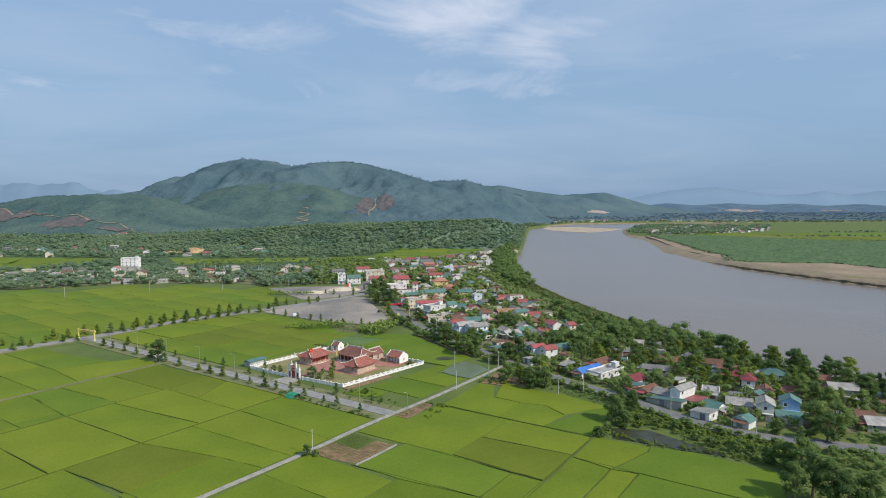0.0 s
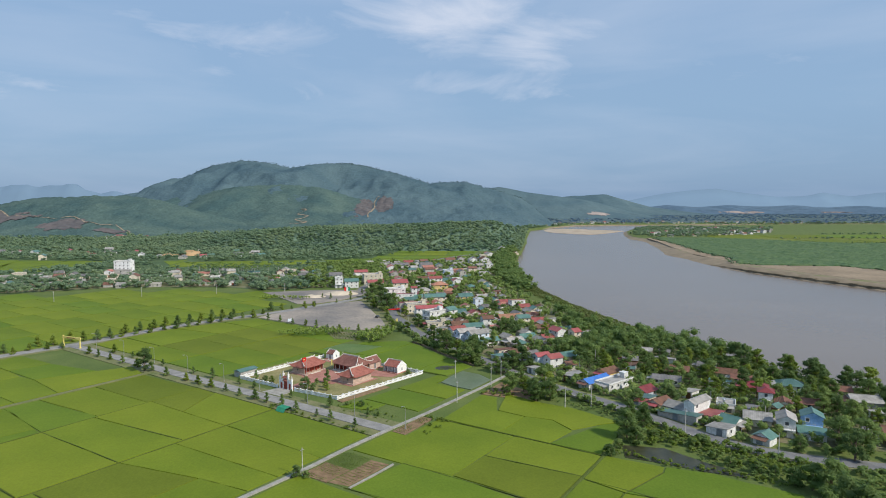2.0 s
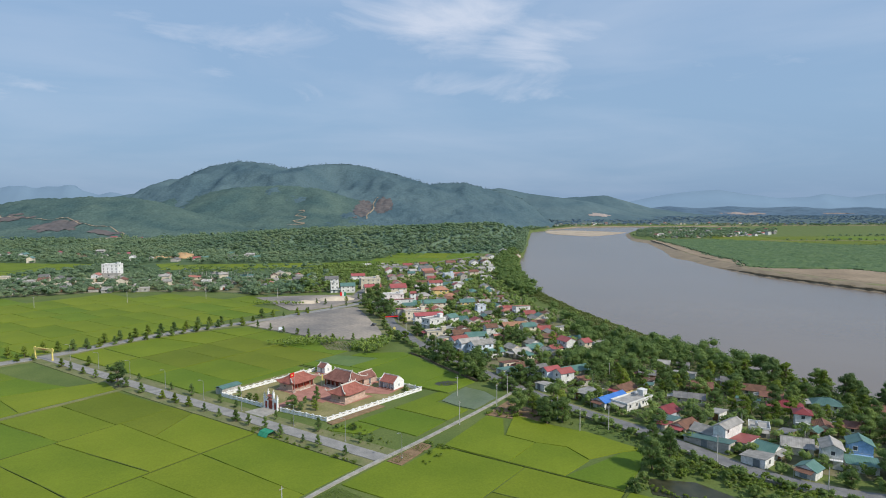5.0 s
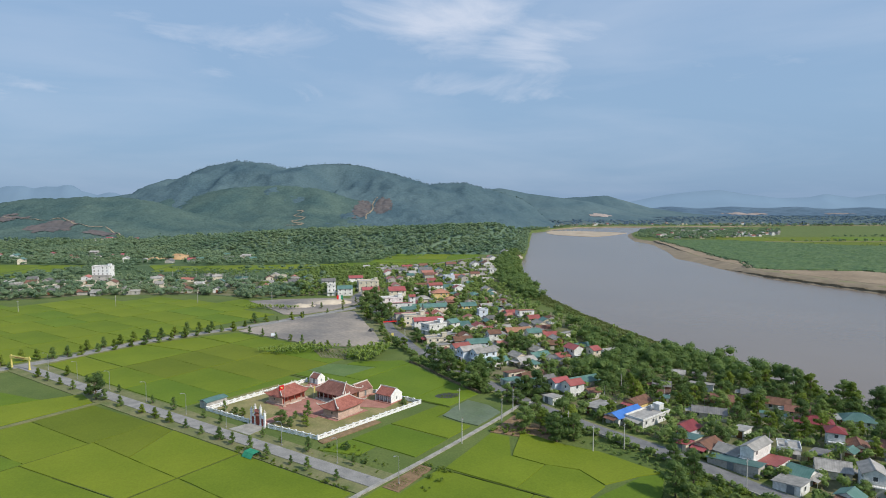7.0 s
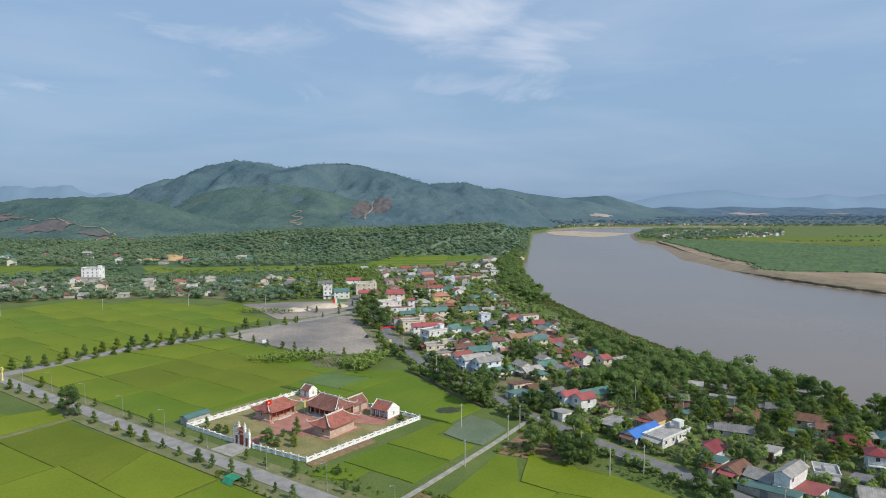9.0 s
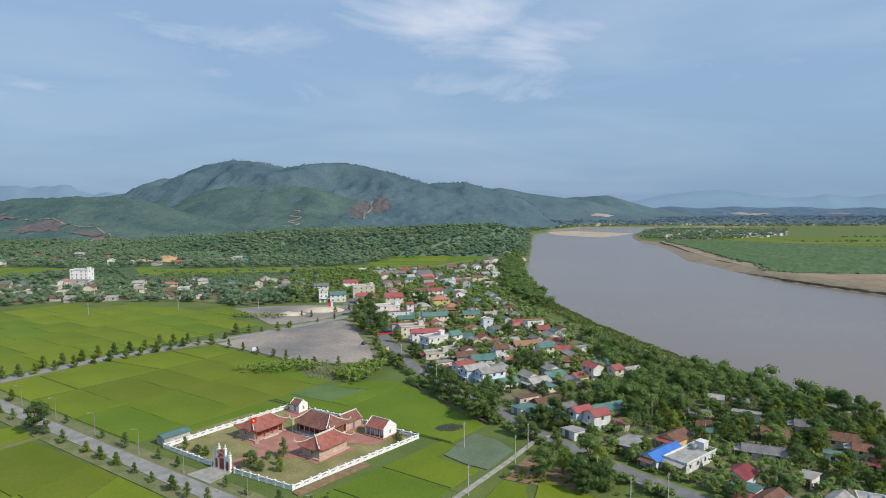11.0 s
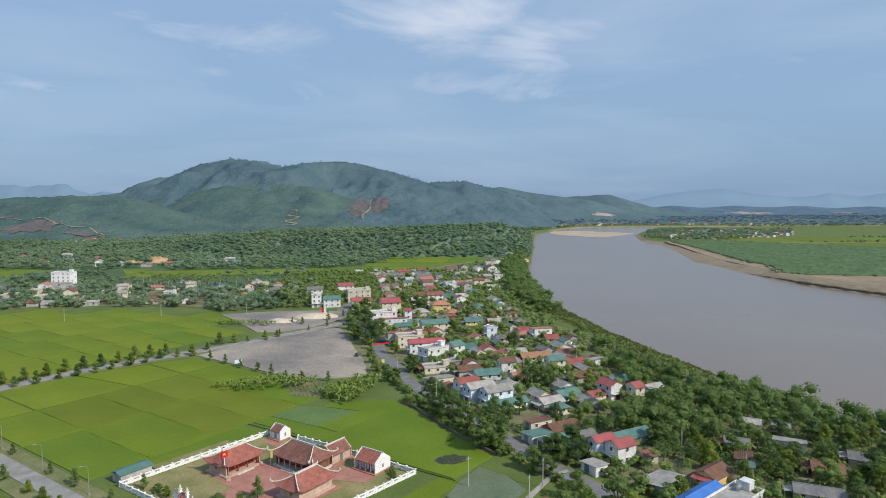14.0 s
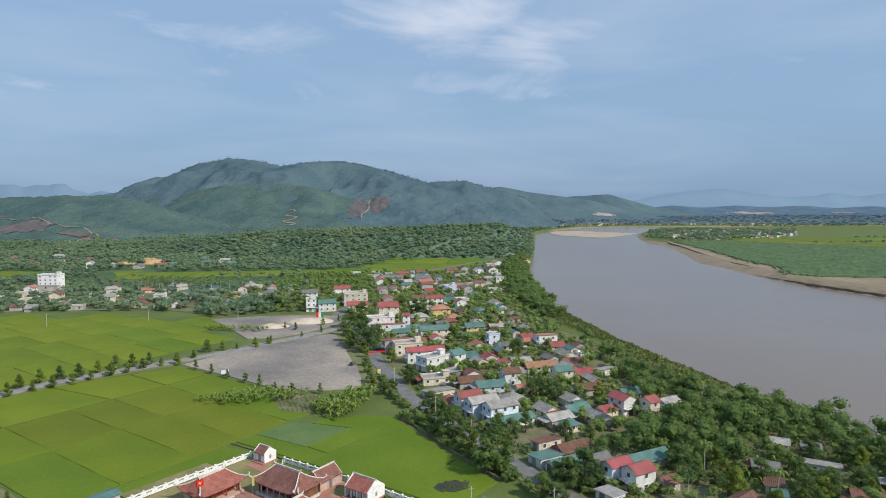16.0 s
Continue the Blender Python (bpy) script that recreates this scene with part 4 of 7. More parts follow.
# garden plots beside the path, the lily pond and the dark pool
for corners, mat, label in (
    ([(1.6, -41.5), (19.4, -40), (19.4, -20.4), (1.6, -20.6)], GROUND, "weedy margin of the vegetable plots"),
    ([(2, -41), (12, -41), (12, -31), (2, -31)], EARTH, "tilled brown vegetable plot beside the path"),
    ([(12.4, -40.6), (19, -39), (19, -21.4), (12.4, -22)], EARTH, "tilled brown vegetable plot beside the path"),
    ([(2.4, 0.5), (8, 0.5), (7, 18.5), (2.4, 18.5)], EARTH, "bare earth plot at the road junction"),
    ([(6, 54), (28, 58), (24, 68), (5, 74)], EARTH, "patch of bare and weedy earth beside the path"),
):
    pts = [plan(*c) for c in corners]
    structure("garden_plot", Shape().slab(pts, -0.2, 0.16 if mat is EARTH else 0.1).mesh("garden_plot", mat), label, "garden plot")
shape, _ = ribbon([plan(19.9, -40), plan(20.1, -30), plan(20.0, -20.6)], 0.6, -0.2, 0.4)
structure("ditch_kerb", shape.mesh("ditch_kerb", CONCRETE), "pale concrete kerb of an irrigation ditch", "kerb")
POND = material("duckweed_pond", (0.105, 0.140, 0.070), (0.140, 0.172, 0.100), 0.12, 0.45, fine=1.0, spec=0.3)
POOL = material("dark_pool_water", (0.03, 0.033, 0.018), (0.06, 0.06, 0.032), 0.3, 0.35, spec=0.2)


def pool(name, cx, cy, rx, ry, turn, mat, label):
    ring = [Vector((rx * math.cos(6.2832 * k / 26), ry * math.sin(6.2832 * k / 26), 0)) * (1 + 0.42 * wave(k * 0.55, cx, 1.0)) for k in range(26)]
    m = pose(cx, cy, 0, 0, 0, turn)
    structure(name, Shape().slab([tuple((m @ p).xy) for p in ring], -0.2, 0.31).mesh(name, mat), label, "pond")


structure("pond_lily", Shape().slab([plan(*c) for c in ((-16.8, 58.4), (-18.4, 68), (-18.8, 79.2), (-9, 78.6), (-0.6, 74), (-0.2, 64), (-0.4, 56.8), (-8, 56.6))], -0.2, 0.31).mesh("pond_lily", POND), "shallow four-sided pond covered with pale green duckweed", "pond")
pool("pond_dark", 1.0, 307.5, 5.0, 3.4, 20, POOL, "small dark pool at the edge of the rice")
structure("pond_roadside", Shape().slab([(58.8, 212.8), (71.8, 210.1), (80.9, 198.6), (90.2, 190.4), (88.3, 188.2), (77.7, 192.6), (66.2, 199.0), (57.1, 202.9)], -0.2, 0.14).mesh("pond_roadside", POOL), "long dark weedy pond below the village road", "pond")
# far farmland with the blue of haze mixed into its base colour
PLAIN = material("haze_tinted_plain", (0.060, 0.098, 0.100), (0.090, 0.130, 0.118), 0.004, 0.95, fine=0.03)
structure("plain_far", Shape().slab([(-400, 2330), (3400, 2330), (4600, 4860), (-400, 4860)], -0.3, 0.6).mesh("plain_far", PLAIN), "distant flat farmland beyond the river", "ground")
structure("yard_village", Shape().slab([(-38, 470), (-20, 420), (-6, 384), (22, 332), (36, 308), (56, 282), (76, 256), (100, 222), (118, 212), (200, 196), (196, 240), (150, 300), (120, 380), (96, 470), (70, 520), (56, 640), (60, 760), (66, 880), (0, 825), (-60, 815), (-64, 620), (-50, 540)], -0.3, 0.10).mesh("yard_village", VILLAGE_EARTH), "trodden earth and gardens between the village houses", "ground")
structure("yard_far_village", Shape().slab([(-560, 585), (-390, 552), (-350, 566), (-300, 592), (-206, 594), (-160, 576), (-80, 600), (-80, 690), (-420, 690), (-600, 640)], -0.3, 0.10).mesh("yard_far_village", VILLAGE_EARTH), "trodden earth between the far houses", "ground")
structure("verge_yard", Shape().slab([(-36, 400), (-28.5, 400), (-31, 420), (-38, 446), (-45, 478), (-61, 520), (-67, 512), (-56, 476), (-48, 448), (-43, 432), (-39, 415)], -0.3, 0.16).mesh("verge_yard", VERGE), "weedy strip between the yard and the road", "verge")
structure("bare_strip", Shape().slab([plan(-100.5, 24), plan(-96.6, 24), plan(-94.2, 50), plan(-99, 50)], -0.2, 0.33).mesh("bare_strip", DRY_GRASS), "dry bare strip outside the temple wall", "ground")
structure("bare_strip", Shape().slab([plan(-37, 14), plan(-34, 13.5), plan(-31.2, 40), plan(-34.4, 40)], -0.2, 0.31).mesh("bare_strip", EARTH), "brown earth bank outside the temple wall", "ground")


# ---- temple ----
def hall_roof(w, d, eave, rise, over, tile, parent, gablet=True):
    """A hipped temple roof with a sagging slope and upturned corners; ridge along x."""
    hw, hd, rw = w / 2 + over, d / 2 + over, w / 2 - d * 0.28
    shape, n = Shape(), 9
    # rows from the eave to the ridge
    rings = []
    for i in range(6):
        s = i / 5
        z = eave + rise * (s ** 1.25)
        x_end, y_end = hw + (rw - hw) * s, hd * (1 - s)
        ring = []
        for k in range(n):
            u = -1 + 2 * k / (n - 1)
            lift = (abs(u) ** 6) * 0.9 * (1 - s) ** 2
            ring.append((u * x_end, -y_end, z + lift))
        for k in range(1, 5):
            u = -1 + 2 * k / 5
            lift = (abs(u) ** 6) * 0.9 * (1 - s) ** 2
            ring.append((x_end, u * y_end, z + lift))
        for k in range(n):
            u = 1 - 2 * k / (n - 1)
            lift = (abs(u) ** 6) * 0.9 * (1 - s) ** 2
            ring.append((u * x_end, y_end, z + lift))
        for k in range(1, 5):
            u = 1 - 2 * k / 5
            lift = (abs(u) ** 6) * 0.9 * (1 - s) ** 2
            ring.append((-x_end, u * y_end, z + lift))
        rings.append(ring)
    m = len(rings[0])
    verts = [p for ring in rings for p in ring]
    faces = [(i * m + k, i * m + (k + 1) % m, (i + 1) * m + (k + 1) % m, (i + 1) * m + k) for i in range(5) for k in range(m)]
    shape.add(verts, faces)
    shape.add([(x, y, z - 0.18) for x, y, z in rings[0]] + list(rings[0]), [(k, (k + 1) % m, m + (k + 1) % m, m + k) for k in range(m)] + [tuple(range(m - 1, -1, -1))])
    roof = part("roof", shape.mesh("temple_roof", tile), parent)
    top = eave + rise
    ridge = Shape()
    ridge.box(-rw - 0.1, -0.16, top - 0.15, rw + 0.1, 0.16, top + 0.4)
    for sx in (-1, 1):
        ridge.tube([(sx * rw, 0, top + 0.25), (sx * (rw + 0.5), 0, top + 0.5), (sx * (rw + 0.55), 0, top + 1.0)], [0.22, 0.2, 0.08], 6)
    part("ridge", ridge.mesh("temple_ridge", RIDGE), roof, "pale lime ridge with upturned ends")
    for sx in (-1, 1):
        for sy in (-1, 1):
            pts = []
            for i in range(6):
                s = 1 - i / 5
                lift = 0.9 * (1 - s) ** 2
                pts.append((sx * (hw + (rw - hw) * s), sy * hd * (1 - s), eave + rise * s ** 1.25 + lift + 0.15))
            pts.append((sx * (hw + 0.55), sy * (hd + 0.55), eave + 1.6))
            pts.append((sx * (hw + 0.35), sy * (hd + 0.35), eave + 2.1))
            part("hip_ridge", Shape().tube(pts, [0.16] * 5 + [0.2, 0.2, 0.1], 6).mesh("hip_ridge", RIDGE), roof, "pale curled hip ridge")
    return roof


def temple_hall(a, b, w, d, turn, label, tile, wall_mat, front=-1, porch=1.6, eave=3.3, rise=3.0):
    """An open-fronted hall; its front looks along front * y before the turn."""
    x, y = plan(a, b)
    hall = thing("temple_hall", pose(x, y, 0.3, 0, 0, turn), label, "temple hall", "halls of the temple")
    part("plinth", Shape().box(-w / 2 - 0.7, -d / 2 - 0.7, -0.3, w / 2 + 0.7, d / 2 + 0.7, 0.45).mesh("plinth", RIDGE if tile is TEMPLE_OLD else TEMPLE_BRICK), hall, "low pale stone plinth" if tile is TEMPLE_OLD else "low brick plinth")
    f = front
    ya, yb = sorted((f * (d / 2 - porch), -f * d / 2))
    part("wall", Shape().box(-w / 2, ya, 0.45, w / 2, yb, eave + 0.1).mesh("hall_wall", wall_mat), hall)
    for sx in (-1, 1):
        y0, y1 = sorted((f * (d / 2 - porch + 0.01), f * d / 2))
        x0, x1 = sorted((sx * w / 2, sx * (w / 2 - 0.3)))
        part("side_wall", Shape().box(x0, y0, 0.45, x1, y1, eave).mesh("side_wall", wall_mat), hall)
    n = 4 if w < 13 else 6
    for k in range(n):
        cx = -w / 2 + 0.9 + (w - 1.8) * k / (n - 1)
        part("column", Shape().tube([(cx, f * (d / 2 - 0.25), 0.45), (cx, f * (d / 2 - 0.25), eave + 0.1)], [0.2, 0.18], 8).mesh("column", RIDGE if wall_mat is WHITE or tile is TEMPLE_OLD else LACQUER), hall)
        if k < n - 1:
            wx = (w - 1.8) / (n - 1)
            y0, y1 = sorted((f * (d / 2 - porch), f * (d / 2 - porch + 0.08)))
            part("door_panel", Shape().box(cx + 0.25, y0, 0.5, cx + wx - 0.25, y1 + 0.02, eave - 0.4).mesh("door_panel", LACQUER if wall_mat is not WHITE else SHUTTER), hall)
    y0, y1 = sorted((f * (d / 2 + 0.7), f * (d / 2 + 1.5)))
    part("step", Shape().box(-w / 4, y0, -0.3, w / 4, y1, 0.12).mesh("step", RIDGE), hall)
    for sx in (-1, 1):
        part("round_window", Shape().tube([(sx * (w / 2 - 0.02), -f * 0.6, 1.9), (sx * (w / 2 + 0.05), -f * 0.6, 1.9)], [0.42, 0.42], 12).mesh("round_window", GLASS), hall)
    hall_roof(w, d, eave, rise, 1.2, tile, hall)
    TAKEN.append((x, y, max(w, d) * 0.62))
    return hall


T = -34.5
temple_hall(-79, 38, 12, 8, T + 90, "temple side hall with red tiled roof and curled eaves", TEMPLE_TILE, TEMPLE_BRICK, front=-1)
temple_hall(-49.7, 39, 12, 7.6, T + 90, "temple side hall with red tiled roof and brick back wall", TEMPLE_TILE, TEMPLE_BRICK, front=1)
# shaded interior of the main hall put in as dark brown walls behind the columns
temple_hall(-63, 50.2, 14, 8.4, T, "main temple hall with a dark weathered tile roof and white columns", TEMPLE_OLD, DOOR, front=-1, porch=2.0, eave=3.6, rise=3.6)


def gabled_shrine(a, b, w, d, turn, eave, rise, label, tile, openings, wall=None):
    """A small white building with a tiled gable roof and raised gable walls; ridge along x."""
    wall = wall or WHITE
    x, y = plan(a, b)
    ob = thing("shrine", pose(x, y, 0.3, 0, 0, turn), label, "shrine", "white buildings of the temple")
    part("plinth", Shape().box(-w / 2 - 0.4, -d / 2 - 1.0, -0.3, w / 2 + 0.4, d / 2 + 0.4, 0.3).mesh("plinth", BRICK_PAVE), ob, "brick plinth")
    inner = d / 2 - (1.2 if openings > 1 else 0)
    part("wall", Shape().box(-w / 2 + 0.3, -inner, 0.3, w / 2 - 0.3, d / 2, eave).mesh("shrine_wall", wall), ob)
    for sx in (-1, 1):
        x0, x1 = sorted((sx * w / 2, sx * (w / 2 - 0.3)))
        prof = [(-d / 2 - 0.25, 0.3), (d / 2 + 0.25, 0.3), (d / 2 + 0.25, eave + 0.2), (0, eave + rise + 0.45), (-d / 2 - 0.25, eave + 0.2)]
        part("gable_wall", Shape().prism(prof, x0, x1).mesh("gable_wall", wall), ob)
        part("window", Shape().box(sx * w / 2 - 0.03, -0.35, 1.2, sx * w / 2 + 0.03, 0.35, 2.3).mesh("shrine_window", SHUTTER), ob)
    for sy in (-1, 1):
        prof = [(0, eave + rise), (sy * (d / 2 + 0.5), eave - 0.1), (sy * (d / 2 + 0.5), eave + 0.05), (0, eave + rise + 0.15)]
        part("roof_slope", Shape().prism(prof[::sy], -w / 2 + 0.31, w / 2 - 0.31).mesh("roof_slope", tile), ob)
    part("ridge", Shape().box(-w / 2 - 0.15, -0.15, eave + rise + 0.1, w / 2 + 0.15, 0.15, eave + rise + 0.5).mesh("shrine_ridge", RIDGE), ob, "pale ridge")
    for k in range(openings):
        cx = -w / 2 + w * (k + 0.5) / openings
        part("door", Shape().box(cx - 0.55, -inner - 0.05, 0.35, cx + 0.55, -inner + 0.02, 2.5).mesh("shrine_door", SHUTTER), ob)
        if k and openings > 1:
            part("column", Shape().box(cx - w / openings / 2 - 0.15, -d / 2, 0.3, cx - w / openings / 2 + 0.15, -d / 2 + 0.3, eave).mesh("shrine_column", WHITE), ob)
    TAKEN.append((x, y, max(w, d) * 0.65))


gabled_shrine(-45, 61, 8.2, 6.4, T, 3.0, 2.2, "white hall with a red tiled gable roof and shaded porch", TEMPLE_TILE, 4)
gabled_shrine(-86, 61.5, 5.0, 4.0, T, 2.8, 1.5, "small white shrine with an old tiled gable roof", TEMPLE_OLD, 1)
gabled_shrine(-58.6, 59.2, 8.4, 5.6, T + 90, 3.0, 2.2, "brick rear sanctuary with an old tiled roof behind the hall", TEMPLE_OLD, 1, TEMPLE_BRICK)

# court, lawn and paths
structure("lawn", Shape().slab([plan(-94, 13.2), plan(-38.8, 15.6), plan(-33, 64.4), plan(-91.4, 60.6)], -0.2, 0.24).mesh("lawn", DRY_GRASS), "worn dry lawn inside the temple wall", "lawn")
for corners in ([(-74.2, 29), (-54.4, 29), (-54.4, 46), (-74.2, 45)], [(-67.5, 14), (-63.5, 14), (-63, 29), (-68, 29)], [(-54.4, 45.5), (-40, 52.5), (-40, 57), (-56, 57)], [(-88, 56), (-70, 54), (-70, 58), (-88, 59)], [(-54, 31), (-45, 31), (-43.5, 47), (-54, 47)], [(-84, 30.5), (-74.5, 30.5), (-74.5, 45.5), (-84, 45.5)]):
    k = 0.30 + 0.004 * (len(bpy.data.objects) % 7)
    structure("court", Shape().slab([plan(*c) for c in corners], -0.2, k).mesh("court", BRICK_PAVE), "temple court paved with red brick", "paving")

# perimeter wall with piers and pierced panels
fence = thing("temple_wall", Matrix(), "white plastered wall with piers and pierced panels round the temple", "wall")
for (a0, b0), (a1, b1) in (((-95, 12), (-70.5, 12.3)), ((-60.5, 13), (-38, 15)), ((-38, 15), (-32, 65)), ((-32, 65), (-52, 65.4)), ((-52, 65.4), (-80, 64)), ((-95, 12), (-92, 61))):
    p, q = Vector((*plan(a0, b0), 0)), Vector((*plan(a1, b1), 0))
    span, turn = (q - p).length, math.degrees(math.atan2(q.y - p.y, q.x - p.x))
    n = max(2, round(span / 3.1))
    step = span / n
    base = pose(p.x, p.y, 0.1, 0, 0, turn)
    pier_me = Shape().box(-0.2, -0.2, 0, 0.2, 0.2, 1.62).box(-0.27, -0.27, 1.62, 0.27, 0.27, 1.75).mesh("pier", WHITE)
    panel = Shape().box(0.2, -0.1, 0, step - 0.2, 0.1, 0.72).box(0.2, -0.1, 1.15, step - 0.2, 0.1, 1.35)
    panel.box(0.2, -0.1, 0.72, 0.75, 0.1, 1.15).box(step - 0.75, -0.1, 0.72, step - 0.2, 0.1, 1.15)
    panel.box(0.2, -0.17, 1.35, step - 0.2, 0.17, 1.45)
    panel_me = panel.mesh("panel", WHITE)
    lattice = Shape()
    for k in range(3):
        u = 0.75 + (step - 1.5) * (k + 0.5) / 3
        lattice.box(u - 0.09, -0.05, 0.72, u + 0.09, 0.05, 1.15)
    lattice_me = lattice.mesh("lattice", RIDGE)
    for k in range(n + 1):
        ob = part("pier", pier_me, fence)
        ob.matrix_basis = base @ pose(k * step, 0, 0)
        if k < n:
            ob = part("panel", panel_me, fence)
            ob.matrix_basis = base @ pose(k * step, 0, 0)
            part("lattice", lattice_me, ob)

# gate: four pillars, a middle passage with a two-tiered roof
gx_, gy_ = plan(-65.5, 12.6)
gate = thing("temple_gate", pose(gx_, gy_, 0.2, 0, 0, T), "white temple gate with four carved pillars and a small tiled roof", "gate")
for cx, h in ((-3.6, 5.4), (-1.5, 7.0), (1.5, 7.0), (3.6, 5.4)):
    pillar = Shape().box(cx - 0.42, -0.42, 0, cx + 0.42, 0.42, 0.6).box(cx - 0.32, -0.32, 0.6, cx + 0.32, 0.32, h - 1.2).box(cx - 0.42, -0.42, h - 1.2, cx + 0.42, 0.42, h - 0.95)
    pillar.box(cx - 0.3, -0.3, h - 0.95, cx + 0.3, 0.3, h - 0.4).box(cx - 0.4, -0.4, h - 0.4, cx + 0.4, 0.4, h - 0.25)
    post = part("pillar", pillar.mesh("pillar", WHITE), gate)
    part("finial", Shape().tube([(cx, 0, h - 0.25), (cx, 0, h + 0.1), (cx, 0, h + 0.45), (cx, 0, h + 0.9)], [0.2, 0.34, 0.22, 0.05], 8).mesh("finial", RIDGE), post, "lotus-shaped finial")
part("lintel", Shape().box(-1.2, -0.3, 3.6, 1.2, 0.3, 5.0).mesh("lintel", WHITE), gate)
for cx in (-2.55, 2.55):
    s = 1 if cx > 0 else -1
    part("side_lintel", Shape().box(cx - 0.7, -0.25, 2.9, cx + 0.7, 0.25, 3.7).mesh("side_lintel", WHITE), gate)
    part("side_door", Shape().box(cx - 0.7, -0.06, 0.1, cx + 0.7, 0.06, 2.9).mesh("side_door", LACQUER), gate, "red lacquered door")
part("gate_door", Shape().box(-1.15, -0.06, 0.1, -0.03, 0.06, 3.6).box(0.03, -0.06, 0.1, 1.15, 0.06, 3.6).mesh("gate_door", LACQUER), gate, "red lacquered double door")
for z, half in ((3.75, 1.5), (5.05, 1.6)):
    prof = [(-0.95, z), (0, z + 0.75), (0.95, z), (0.95, z + 0.12), (0, z + 0.9), (-0.95, z + 0.12)]
    part("gate_roof", Shape().prism(prof, -half + 0.4, half - 0.4).mesh("gate_roof", TEMPLE_TILE), gate, "small red tiled roof")
part("panel", Shape().box(-1.0, -0.34, 4.0, 1.0, -0.3, 4.7).mesh("gate_panel", LACQUER), gate)
TAKEN.append((gx_, gy_, 5))
structure("forecourt", Shape().slab([plan(-71, 4.2), plan(-60, 4.4), plan(-61.5, 12.6), plan(-69.5, 12.4)], -0.2, 0.36).mesh("forecourt", CONCRETE), "pale concrete apron before the gate", "paving")

# flagpole with the national flag, and a small banner
fx, fy = plan(-73.2, 31.5)
pole = thing("flagpole", pose(fx, fy, 0.3, 0, 0, 20), "steel flagpole flying a red flag with a yellow star", "flagpole")
part("mast", Shape().tube([(0, 0, 0), (0, 0, 9)], [0.07, 0.05], 8).mesh("mast", STEEL), pole)
part("base", Shape().box(-0.6, -0.6, -0.05, 0.6, 0.6, 0.4).mesh("flag_base", TEMPLE_BRICK), pole)
cloth = Shape()
cols, rows_ = 12, 6
cloth.add([(0.06 - 2.4 * i / cols * 0.8, 0.18 * math.sin(i * 1.1) * i / cols, 8.9 - 1.9 * j / rows_ - 0.5 * i / cols) for j in range(rows_ + 1) for i in range(cols + 1)],
          [(j * (cols + 1) + i, j * (cols + 1) + i + 1, (j + 1) * (cols + 1) + i + 1, (j + 1) * (cols + 1) + i) for j in range(rows_) for i in range(cols)])
flag = part("flag", cloth.mesh("flag", FLAG), pole, "red cloth flag")
for off in (-0.11, 0.11):
    star = [((-0.95 + (0.5 if k % 2 == 0 else 0.2) * math.sin(k * math.pi / 5)), off, 7.7 + (0.5 if k % 2 == 0 else 0.2) * math.cos(k * math.pi / 5)) for k in range(10)]
    part("star", Shape().add(star, [tuple(range(10))]).mesh("star", GOLD), flag, "yellow star")
bx, by = plan(-69.5, 43.5)
pole = thing("flagpole", pose(bx, by, 0.3, 0, 0, 0), "thin pole with a narrow yellow festival banner", "flagpole")
part("mast", Shape().tube([(0, 0, 0), (0, 0, 6)], [0.05, 0.04], 6).mesh("mast", STEEL), pole)
part("banner", Shape().box(0.04, -0.03, 3.2, 0.65, 0.03, 5.9).mesh("banner", GOLD), pole)

# green-roofed shed against the wall
sx_, sy_ = plan(-98.3, 17.5)
shed = thing("shed", pose(sx_, sy_, 0.1, 0, 0, T + 90), "long low shed with a green metal roof beside the temple wall", "shed")
part("wall", Shape().box(-4.6, -2.2, 0, 4.6, 2.2, 2.5).mesh("shed_wall", WALLS["grey"]), shed)
part("roof", Shape().prism([(-2.7, 2.55), (0, 3.2), (2.7, 2.55), (2.7, 2.67), (0, 3.32), (-2.7, 2.67)], -5, 5).mesh("shed_roof", ROOFS["green"]), shed)
part("door", Shape().box(-4.63, -0.6, 0.05, -4.57, 0.6, 2.1).mesh("shed_door", SHUTTER), shed)
TAKEN.append((sx_, sy_, 6))

# yellow welcome arch over the road
ax_, ay_ = plan(-221, -2)
arch = thing("welcome_arch", pose(ax_, ay_, 0.2, 0, 0, T + 12), "yellow painted welcome arch over the road", "arch")
for cx in (-6.4, 6.4):
    part("post", Shape().box(cx - 0.28, -0.28, 0, cx + 0.28, 0.28, 6.4).box(cx - 0.42, -0.42, 0, cx + 0.42, 0.42, 0.7).mesh("arch_post", GOLD), arch)
part("beam", Shape().box(-7.2, -0.25, 4.8, 7.2, 0.25, 6.0).mesh("arch_beam", GOLD), arch)
part("sign_bar", Shape().box(-3.4, -0.36, 5.25, 3.4, -0.3, 5.5).mesh("sign_bar", LACQUER), arch, "red lettering strip")


# ---- houses ----


def framed(w, h, bar, depth, z0, mat, name):
    """A flat frame with one opening, as a single closed ring."""
    ring = [(-w / 2, z0), (w / 2, z0), (w / 2, z0 + h), (-w / 2, z0 + h)]
    hole = [(-w / 2 + bar, z0 + bar * 1.4), (w / 2 - bar, z0 + bar * 1.4), (w / 2 - bar, z0 + h - bar), (-w / 2 + bar, z0 + h - bar)]
    verts = [(x, y, z) for y in (depth, -0.05) for x, z in ring + hole]
    faces = []
    for k in range(4):
        n = (k + 1) % 4
        faces += [(k, 4 + k, 4 + n, n), (8 + k, 8 + n, 12 + n, 12 + k), (k, n, 8 + n, 8 + k), (4 + k, 12 + k, 12 + n, 4 + n)]
